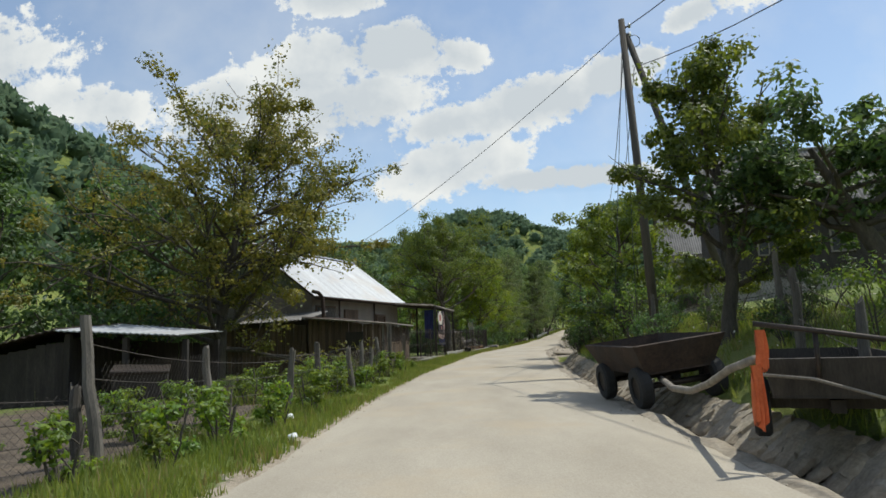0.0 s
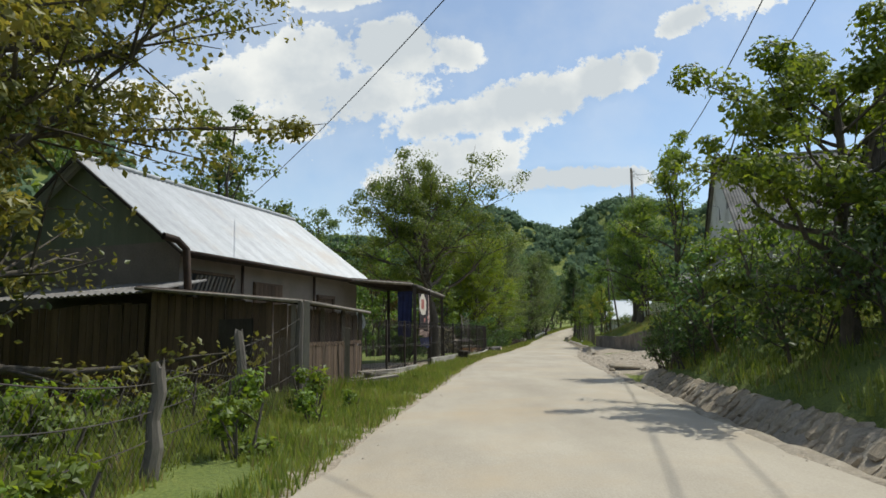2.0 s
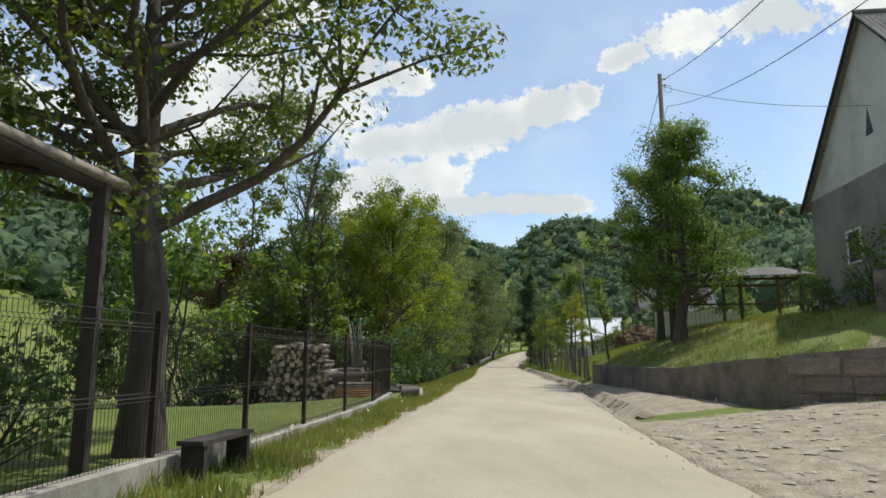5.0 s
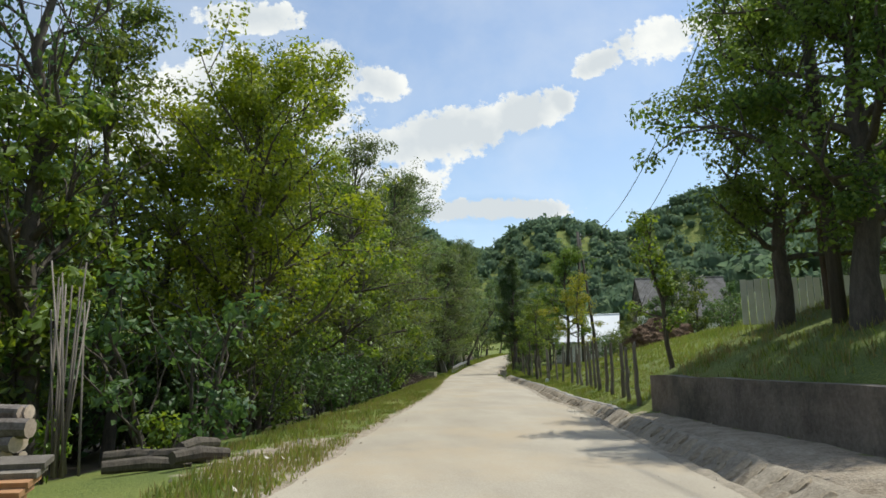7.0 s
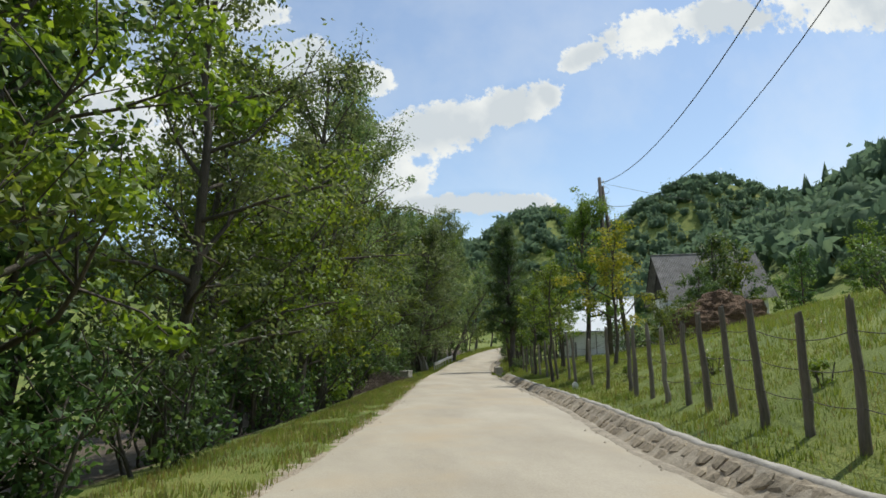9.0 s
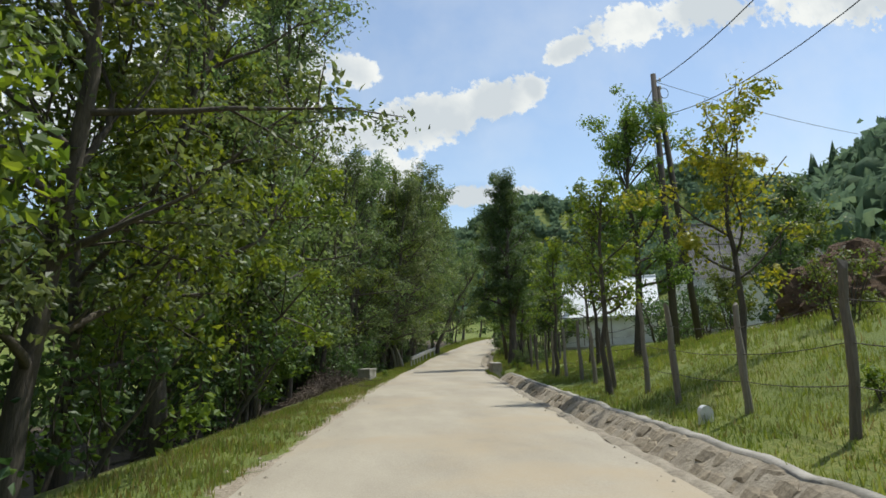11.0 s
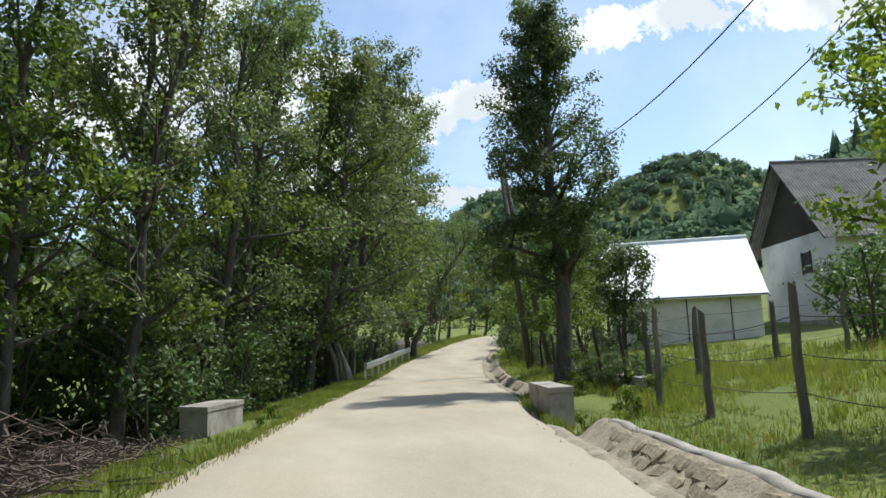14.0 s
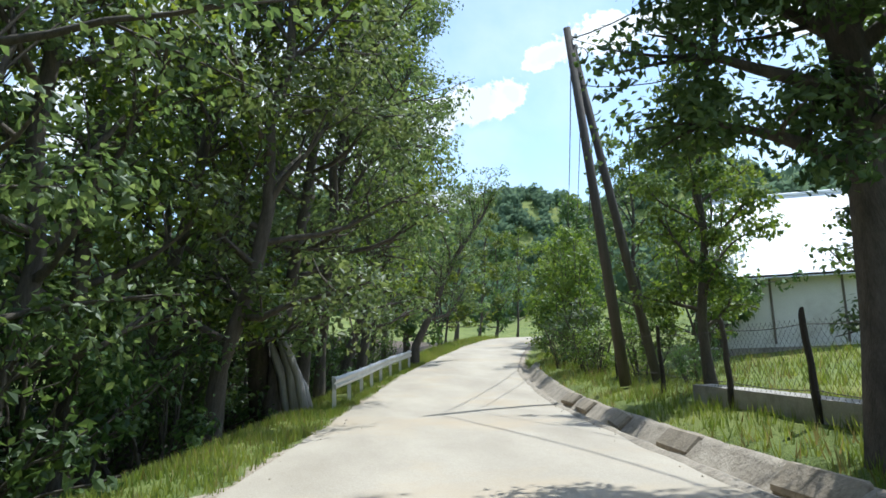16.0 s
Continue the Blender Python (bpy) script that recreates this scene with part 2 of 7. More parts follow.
M = {
    "road": surface("dusty_asphalt", (0.29, 0.25, 0.19), (0.45, 0.40, 0.315), 0.7, 70, 0.92, relief=0.5, stretch=(1, 0.35, 1), stain=(0.40, 0.32, 0.215), stain_scale=0.3, dist=0.012),
    "concrete": surface("weathered_concrete", (0.24, 0.22, 0.19), (0.42, 0.39, 0.34), 1.8, 30, 0.9, relief=0.5, stain=(0.14, 0.13, 0.10), stain_scale=1.2),
    "wallstone": surface("rough_cast_wall", (0.105, 0.085, 0.068), (0.26, 0.22, 0.18), 1.6, 14, 0.95, relief=0.8, stain=(0.06, 0.06, 0.045), stain_scale=0.9, dist=0.05),
    "wallblock": surface("brown_wall_block", (0.10, 0.08, 0.062), (0.27, 0.225, 0.18), 2.2, 18, 0.95, relief=0.8, vary=0.22, dist=0.04),
    "stone": surface("ditch_stone", (0.18, 0.145, 0.10), (0.37, 0.31, 0.225), 3, 25, 0.95, relief=0.9, vary=0.15, dist=0.03),
    "gravel": surface("tan_gravel", (0.27, 0.23, 0.175), (0.47, 0.41, 0.32), 3, 25, 0.95, relief=0.4),
    "greyrender": surface("raw_grey_render", (0.19, 0.18, 0.165), (0.31, 0.295, 0.27), 0.8, 20, 0.95, relief=0.4, stain=(0.15, 0.14, 0.12), stain_scale=0.6),
    "mortar": surface("ditch_mortar", (0.17, 0.14, 0.10), (0.38, 0.33, 0.255), 3, 22, 0.95, relief=1.0, dist=0.05),
    "bark": surface("bark", (0.045, 0.038, 0.03), (0.13, 0.11, 0.085), 3, 20, 0.95, relief=0.9, stretch=(3, 3, 0.6), dist=0.04),
    "greywood": surface("weathered_grey_wood", (0.10, 0.086, 0.07), (0.26, 0.23, 0.19), 1.5, 22, 0.9, relief=0.6, stretch=(4, 4, 0.35), vary=0.3),
    "postwood": surface("weathered_post_wood", (0.06, 0.052, 0.043), (0.185, 0.165, 0.14), 2.0, 26, 0.92, relief=0.8, stretch=(4, 4, 0.35), vary=0.3),
    "wire": surface("dull_wire", (0.04, 0.036, 0.033), (0.09, 0.075, 0.062), 3, 30, 0.85, 0.2, relief=0.1),
    "palewood": surface("bleached_split_wood", (0.20, 0.185, 0.165), (0.44, 0.42, 0.39), 2, 24, 0.9, relief=0.8, stretch=(5, 5, 0.3), vary=0.15),
    "brownwood": surface("brown_stained_wood", (0.055, 0.036, 0.024), (0.15, 0.10, 0.065), 1.5, 22, 0.85, relief=0.5, stretch=(4, 4, 0.35), vary=0.3),
    "darkwood": surface("dark_wood", (0.02, 0.017, 0.014), (0.06, 0.05, 0.04), 2, 20, 0.9, relief=0.5, stretch=(3, 3, 0.5), vary=0.2),
    "zinc": surface("zinc_sheet", (0.29, 0.30, 0.315), (0.47, 0.485, 0.50), 0.8, 10, 0.6, 0.2, relief=0.15, stretch=(3, 0.4, 0.4), stain=(0.36, 0.33, 0.30), stain_scale=0.5),
    "whitezinc": surface("bright_tin_sheet", (0.76, 0.78, 0.79), (0.87, 0.88, 0.88), 0.6, 9, 0.6, 0.0, relief=0.1),
    "asbestos": surface("fibre_cement_sheet", (0.12, 0.113, 0.105), (0.26, 0.245, 0.23), 1.0, 14, 0.95, relief=0.4, stain=(0.09, 0.085, 0.07), stain_scale=0.8),
    "plaster": surface("old_beige_plaster", (0.175, 0.15, 0.128), (0.265, 0.23, 0.198), 0.9, 20, 0.95, relief=0.3, stain=(0.17, 0.15, 0.12), stain_scale=0.6),
    "greyplaster": surface("grey_plaster", (0.52, 0.505, 0.48), (0.66, 0.645, 0.615), 0.8, 20, 0.95, relief=0.25, stain=(0.33, 0.31, 0.28), stain_scale=0.5),
    "whiteplaster": surface("whitewash", (0.62, 0.61, 0.57), (0.76, 0.75, 0.71), 0.8, 20, 0.95, relief=0.2, stain=(0.5, 0.48, 0.43), stain_scale=0.6),
    "greenplaster": surface("faded_green_boards", (0.13, 0.15, 0.10), (0.21, 0.23, 0.16), 1.0, 20, 0.9, relief=0.3, stretch=(4, 4, 0.4)),
    "pole": surface("creosoted_pole", (0.05, 0.042, 0.035), (0.12, 0.105, 0.09), 2, 20, 0.9, relief=0.5, stretch=(4, 4, 0.3)),
    "iron": surface("dark_iron", (0.03, 0.026, 0.024), (0.08, 0.062, 0.05), 3, 30, 0.6, 0.6, relief=0.2),
    "rust": surface("rusty_sheet", (0.025, 0.018, 0.014), (0.08, 0.05, 0.034), 2, 16, 0.85, 0.2, relief=0.4, stain=(0.05, 0.04, 0.035), stain_scale=1.5),
    "galv": surface("galvanised_steel", (0.45, 0.46, 0.48), (0.62, 0.63, 0.65), 2, 20, 0.4, 0.8, relief=0.1),
    "tyre": surface("worn_rubber", (0.015, 0.015, 0.015), (0.04, 0.038, 0.035), 4, 40, 0.9, relief=0.4),
    "hay": surface("rust_brown_hay", (0.06, 0.036, 0.022), (0.19, 0.115, 0.065), 5, 40, 0.98, relief=1.0, stretch=(1, 1, 2), dist=0.12),
    "cutlog": surface("cut_log_end", (0.38, 0.29, 0.22), (0.68, 0.56, 0.45), 4, 30, 0.9, relief=0.3, vary=0.35),
    "logbark": surface("log_bark", (0.10, 0.08, 0.065), (0.34, 0.30, 0.27), 4, 20, 0.95, relief=0.8, vary=0.3),
    "orange": surface("orange_cloth", (0.55, 0.10, 0.03), (0.75, 0.18, 0.06), 4, 40, 0.85, relief=0.4),
    "white": surface("white_enamel", (0.66, 0.66, 0.65), (0.78, 0.78, 0.77), 3, 30, 0.5, relief=0.1),
    "blue": surface("dark_blue_cloth", (0.012, 0.017, 0.06), (0.03, 0.04, 0.13), 4, 40, 0.9, relief=0.4),
    "bluepaint": surface("blue_grey_paint", (0.06, 0.075, 0.12), (0.13, 0.15, 0.21), 3, 30, 0.7, relief=0.3),
    "black": surface("black_plastic", (0.012, 0.012, 0.013), (0.03, 0.03, 0.03), 4, 40, 0.5, relief=0.1),
    "cream": surface("cream_pile", (0.55, 0.50, 0.42), (0.70, 0.65, 0.56), 6, 60, 0.95, relief=0.5),
    "blackpile": surface("dark_pile", (0.02, 0.02, 0.025), (0.05, 0.045, 0.05), 6, 60, 0.95, relief=0.5),
    "deadstick": surface("dry_brushwood", (0.06, 0.045, 0.035), (0.17, 0.13, 0.10), 4, 30, 0.95, relief=0.4),
    "leaf": foliage("leaf_green", (0.034, 0.068, 0.014), (0.09, 0.15, 0.028), (0.18, 0.235, 0.045), 0.44),
    "leaf_dark": foliage("leaf_dark_green", (0.026, 0.055, 0.018), (0.06, 0.112, 0.032), (0.11, 0.17, 0.048), 0.42),
    "leaf_yellow": foliage("leaf_yellow_green", (0.05, 0.07, 0.014), (0.125, 0.14, 0.027), (0.235, 0.20, 0.045)),
    "leaf_bright": foliage("leaf_bright_green", (0.045, 0.085, 0.013), (0.115, 0.185, 0.027), (0.21, 0.275, 0.042), 0.45),
    "leaf_acacia": foliage("leaf_acacia_yellow", (0.08, 0.125, 0.02), (0.17, 0.20, 0.03), (0.33, 0.285, 0.04), 0.46),
    "leaf_grey": foliage("leaf_grey_green", (0.042, 0.075, 0.024), (0.10, 0.155, 0.05), (0.18, 0.235, 0.085), 0.45),
    "leaf_locust": foliage("leaf_locust_green", (0.065, 0.115, 0.014), (0.15, 0.215, 0.024), (0.25, 0.31, 0.038), 0.48),
    "leaf_rust": foliage("leaf_rusty_olive", (0.06, 0.055, 0.016), (0.13, 0.105, 0.028), (0.21, 0.15, 0.04), 0.4),
    "freshwood": surface("fresh_split_wood", (0.26, 0.13, 0.06), (0.50, 0.28, 0.14), 2, 24, 0.85, relief=0.4, stretch=(0.4, 4, 4), vary=0.2),
    "grass": foliage("grass_blades", (0.068, 0.108, 0.019), (0.14, 0.188, 0.034), (0.235, 0.255, 0.06), 0.42, 0.6),
    "drygrass": foliage("dry_grass_blades", (0.12, 0.12, 0.03), (0.22, 0.20, 0.06), (0.33, 0.28, 0.11), 0.3, 0.7),
}


def ground_material():
    m, nt, b = start("meadow_ground")
    att = nt.nodes.new("ShaderNodeAttribute")
    att.attribute_name = "bare"
    n1, n2, n3 = noise_tex(nt, 0.25, 6), noise_tex(nt, 2.5, 6), noise_tex(nt, 22, 5)
    grass = ramp(nt, maths(nt, "ADD", maths(nt, "MULTIPLY", n1, 0.5), maths(nt, "MULTIPLY", n3, 0.5)), [(0.35, (0.065, 0.10, 0.02)), (0.52, (0.14, 0.175, 0.033)), (0.68, (0.25, 0.23, 0.06))])
    soil = ramp(nt, maths(nt, "ADD", maths(nt, "MULTIPLY", n2, 0.5), maths(nt, "MULTIPLY", n3, 0.5)), [(0.34, (0.19, 0.15, 0.105)), (0.66, (0.45, 0.385, 0.295))])
    f = maths(nt, "ADD", att.outputs["Fac"], maths(nt, "MULTIPLY", maths(nt, "SUBTRACT", n2, 0.5), 1.4), clamp=True)
    fac = ramp(nt, f, [(0.42, (0, 0, 0)), (0.6, (1, 1, 1))])
    yard = nt.nodes.new("ShaderNodeAttribute")
    yard.attribute_name = "shaded_earth"
    # brown soil, its colour darkened to carry the tree shade as well
    shaded_earth = ramp(nt, maths(nt, "ADD", maths(nt, "MULTIPLY", n2, 0.5), maths(nt, "MULTIPLY", n3, 0.5)), [(0.36, (0.055, 0.042, 0.03)), (0.64, (0.15, 0.115, 0.08))])
    g = maths(nt, "ADD", yard.outputs["Fac"], maths(nt, "MULTIPLY", maths(nt, "SUBTRACT", n2, 0.5), 0.9), clamp=True)
    earth_mask = ramp(nt, g, [(0.4, (0, 0, 0)), (0.6, (1, 1, 1))])
    nt.links.new(blend(nt, earth_mask, blend(nt, fac, grass, soil), shaded_earth), b.inputs["Base Color"])
    b.inputs["Roughness"].default_value = 1.0
    bump(nt, b, maths(nt, "ADD", n3, n2), 0.8, 0.06)
    return m


def forest_material():
    m, nt, b = start("hazed_far_forest_canopy")
    geo = nt.nodes.new("ShaderNodeNewGeometry")
    n1, n2, n3 = noise_tex(nt, 0.02, 4), noise_tex(nt, 0.35, 6, 0.7), noise_tex(nt, 1.4, 5, 0.7)
    # crown greens made paler and bluer: distance haze put into the base colour
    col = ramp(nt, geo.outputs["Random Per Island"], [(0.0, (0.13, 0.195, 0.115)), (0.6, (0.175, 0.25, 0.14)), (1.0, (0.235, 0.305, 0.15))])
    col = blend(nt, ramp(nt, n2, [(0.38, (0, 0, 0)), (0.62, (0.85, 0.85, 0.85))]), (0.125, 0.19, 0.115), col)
    nt.links.new(col, b.inputs["Base Color"])
    b.inputs["Roughness"].default_value = 0.9
    b.inputs["Specular IOR Level"].default_value = 0.1
    bump(nt, b, maths(nt, "ADD", n2, n3), 0.5, 0.6)
    out = [n for n in nt.nodes if n.type == "OUTPUT_MATERIAL"][0]
    tr = nt.nodes.new("ShaderNodeBsdfTranslucent")
    nt.links.new(col, tr.inputs[0])
    ms = nt.nodes.new("ShaderNodeMixShader")
    ms.inputs[0].default_value = 0.5
    nt.links.new(b.outputs[0], ms.inputs[1]), nt.links.new(tr.outputs[0], ms.inputs[2])
    nt.links.new(ms.outputs[0], out.inputs[0])
    return m


M["ground"], M["forest"] = ground_material(), forest_material()


# ---------------------------------------------------------------- mesh helpers
def mesh_np(name, verts, faces, smooth=False):
    """A mesh from an (n, 3) array and a list of (m, k) face arrays."""
    me = bpy.data.meshes.new(name)
    verts = np.asarray(verts, np.float32)
    faces = [np.asarray(f, np.int32) for f in faces if len(f)]
    loops = np.concatenate([f.ravel() for f in faces])
    sizes = np.concatenate([np.full(len(f), f.shape[1], np.int32) for f in faces])
    me.vertices.add(len(verts)), me.loops.add(len(loops)), me.polygons.add(len(sizes))
    me.vertices.foreach_set("co", verts.ravel())
    me.loops.foreach_set("vertex_index", loops)
    me.polygons.foreach_set("loop_start", np.concatenate([[0], np.cumsum(sizes)[:-1]]).astype(np.int32))
    me.polygons.foreach_set("use_smooth", np.full(len(sizes), bool(smooth)))
    me.update(calc_edges=True)
    return me


def part(name, data, material, parent=None, label=""):
    """Links a mesh or bmesh as one object, under a thing or part."""
    if isinstance(data, bmesh.types.BMesh):
        me = bpy.data.meshes.new(name)
        data.to_mesh(me)
        data.free()
        data = me
    if not data.materials:
        data.materials.append(M[material])
    ob = new(name, data)
    if parent:
        ob.parent = parent
    return tagged(ob, label)


def thing(name, label, category, m=None, group=""):
    e = tagged(new(name), label, category, group)
    e.empty_display_size = 0.2
    if m is not None:
        e.matrix_world = m
    return e


def add_box(bm, c, s, rz=0.0, m=None, bevel=0.0):
    """A box with its centre, full sizes and turn about z, or any matrix."""
    mat = m if m is not None else pose(*c, 0, 0, rz)
    r = bmesh.ops.create_cube(bm, size=1.0, matrix=mat @ Matrix.Diagonal((*s, 1)))
    if bevel:
        edges = list({e for v in r["verts"] for e in v.link_edges})
        bmesh.ops.bevel(bm, geom=edges, offset=bevel, segments=1, affect="EDGES")
    return bm


def box_bm(c, s, rz=0.0, m=None, bevel=0.0):
    return add_box(bmesh.new(), c, s, rz, m, bevel)


def prism(poly, z0, z1):
    """An upright prism over a ground polygon; z0, z1 numbers or lists per corner."""
    bm = bmesh.new()
    n = len(poly)
    lo = [bm.verts.new((*p, z0[i] if isinstance(z0, (list, tuple)) else z0)) for i, p in enumerate(poly)]
    hi = [bm.verts.new((*p, z1[i] if isinstance(z1, (list, tuple)) else z1)) for i, p in enumerate(poly)]
    bm.faces.new(lo[::-1]), bm.faces.new(hi)
    for i in range(n):
        bm.faces.new((lo[i], lo[(i + 1) % n], hi[(i + 1) % n], hi[i]))
    bmesh.ops.recalc_face_normals(bm, faces=bm.faces)
    return bm


def tube_np(points, radii, seg=7, cap=True):
    """Verts and faces of a round tube along points."""
    P = np.asarray(points, float)
    R = np.broadcast_to(np.asarray(radii, float), (len(P),))
    T = np.gradient(P, axis=0)
    T /= np.linalg.norm(T, axis=1)[:, None] + 1e-9
    ref = np.array([0.31, 0.17, 0.93]) if abs(T[:, 2].mean()) < 0.8 else np.array([0.97, 0.2, 0.1])
    A = np.cross(T, ref)
    A /= np.linalg.norm(A, axis=1)[:, None] + 1e-9
    B = np.cross(T, A)
    th = np.linspace(0, 2 * np.pi, seg, endpoint=False)
    V = (P[:, None] + R[:, None, None] * (A[:, None] * np.cos(th)[None, :, None] + B[:, None] * np.sin(th)[None, :, None])).reshape(-1, 3)
    i = np.arange(len(P) - 1)[:, None] * seg
    j = np.arange(seg)[None]
    k = (np.arange(seg)[None] + 1) % seg
    F = np.stack([i + j, i + k, i + k + seg, i + j + seg], -1).reshape(-1, 4)
    return V, F


def join_np(pieces):
    vs, fs, n = [], [], 0
    for v, f in pieces:
        vs.append(v), fs.append(np.asarray(f) + n)
        n += len(v)
    return np.concatenate(vs), np.concatenate(fs)


def tube(name, points, radii, material, parent=None, seg=7, label=""):
    v, f = tube_np(points, radii, seg)
    n = len(v)
    caps = [np.arange(seg)[None, ::-1], np.arange(n - seg, n)[None]]
    return part(name, mesh_np(name, v, [f, *caps], True), material, parent, label)


def sag(a, b, drop, n=24):
    a, b = np.array(a, float), np.array(b, float)
    t = np.linspace(0, 1, n)[:, None]
    p = a + (b - a) * t
    p[:, 2] -= (4 * drop * t * (1 - t))[:, 0]
    return p

# ---------------------------------------------------------------- the lie of the land
CY = np.array([-60, -20, 6, 15, 24, 31, 42, 49, 56, 62, 73, 80, 88, 100, 112, 124, 132, 142, 150, 160, 176, 200, 240])
CX = np.array([-1.0, -0.2, 0.45, 0.95, 1.75, 2.7, 4.15, 5.3, 6.9, 8.3, 10.5, 12.0, 13.6, 15.6, 17.8, 20.0, 21.7, 24.3, 27.2, 31.2, 38.4, 50.5, 72.0])
_gy = np.arange(-60, 240.1, 0.5)
_k = np.exp(-0.5 * (np.arange(-8, 9) / 4.0) ** 2)
_gx = np.convolve(np.pad(np.interp(_gy, CY, CX), 8, mode="reflect", reflect_type="odd"), _k / _k.sum(), "valid")
HALF = 2.35


def road_x(y):
    return np.interp(y, _gy, _gx)


def smooth(a, b, v):
    t = np.clip((np.asarray(v, float) - a) / (b - a), 0, 1)
    return t * t * (3 - 2 * t)


def edge_in(y):
    """How far the right road edge and its ditch draw in, between the wall and the culvert."""
    return 0.42 * smooth(73, 79, y) * smooth(121, 115, y)


def road_z(y):
    return 2.5 * smooth(128, 182, y) + 1.5 * smooth(170, 260, y)


# right bank: heights over the distance from the road's middle, station by station
RD = np.array([2.35, 2.6, 3.0, 3.5, 4.2, 5.0, 6.5, 10, 16, 30, 60])
RY = np.array([-30, 4, 12, 33, 36.5, 52, 56, 71, 74, 95, 110, 122, 135, 180])
RZ = np.array([
    [0, -.10, -.32, .02, .25, .45, .9, 1.6, 2.2, 3.0, 4],
    [0, -.10, -.32, .02, .25, .45, .9, 1.6, 2.2, 3.0, 4],
    [0, -.10, -.32, .08, .55, .95, 1.45, 2.1, 2.8, 4.0, 6],
    [0, -.10, -.32, .08, .60, 1.05, 1.5, 2.2, 2.9, 4.2, 6],
    [0, 0, 0, .02, .05, .10, .22, .50, 0.9, 2.6, 5],
    [0, 0, 0, .0, .05, .10, .25, .55, 1.0, 3.2, 6],
    [0, -.08, -.25, -.15, -.05, .0, .05, 1.9, 3.2, 4.5, 7],
    [0, -.08, -.28, -.05, .10, 1.2, 2.0, 2.9, 3.9, 6.0, 10],
    [0, -.05, -.30, .02, .20, .50, 1.25, 2.4, 3.9, 7.0, 12],
    [0, -.05, -.30, .02, .10, .30, .85, 1.8, 3.2, 6.5, 12],
    [0, -.05, -.30, .02, .07, .18, .45, 1.0, 1.5, 3.0, 8],
    [0, -.05, -.32, .06, .16, .26, .42, .60, 1.1, 2.4, 8],
    [0, -.05, -.25, .10, .20, .28, .40, .60, 1.1, 2.4, 8],
    [0, -.02, .0, .10, .20, .28, .50, 1.2, 2.4, 5.0, 12]], float)
LD = np.array([2.35, 3.0, 4.0, 6.0, 9.0, 14, 30, 60])
LY = np.array([-30, 20, 60, 68, 100, 150, 180])
LZ = np.array([
    [0, .02, .03, .0, -.1, -.15, -.2, .5],
    [0, .02, .03, .0, -.1, -.15, -.2, .5],
    [0, .03, .05, .0, -.1, -.2, -.5, .0],
    [0, .02, -.02, -.25, -.8, -1.2, -1.0, .5],
    [0, -.06, -.08, -.6, -1.5, -1.9, -1.2, 1],
    [0, -.06, -.08, -.6, -1.5, -1.9, -1.0, 2],
    [0, .05, .1, .1, -.2, .2, 2.0, 6]], float)

# hills: middle, height, spread along x and y, turn
HILLS = [(-150, 185, 68, 58, 95), (-330, 420, 100, 150, 150), (38, 500, 84, 75, 70), (-70, 520, 62, 80, 60), (150, 500, 80, 70, 65), (255, 470, 96, 70, 65), (350, 520, 100, 90, 80),
         (185, 205, 42, 62, 75), (300, 270, 74, 95, 95), (-90, 700, 95, 160, 90), (130, 700, 70, 220, 90), (500, 300, 110, 140, 160), (-420, 60, 90, 150, 170), (420, -60, 90, 170, 150), (60, -420, 90, 260, 130)]


def table(D, Y, Z, d, y):
    d, y = np.asarray(d, float), np.asarray(y, float)
    cols = np.stack([np.interp(y, Y, Z[:, k]) for k in range(len(D))], -1)
    k = np.clip(np.searchsorted(D, d) - 1, 0, len(D) - 2)
    t = np.clip((d - D[k]) / (D[k + 1] - D[k]), 0, 1)
    a = np.take_along_axis(cols, k[..., None], -1)[..., 0]
    b = np.take_along_axis(cols, (k + 1)[..., None], -1)[..., 0]
    return a + (b - a) * t


def wall_d(y):
    """The retaining wall's distance from the road's middle."""
    return np.interp(y, [54.6, 58, 63, 67, 71.7], [6.45, 5.95, 5.05, 4.55, 4.05])


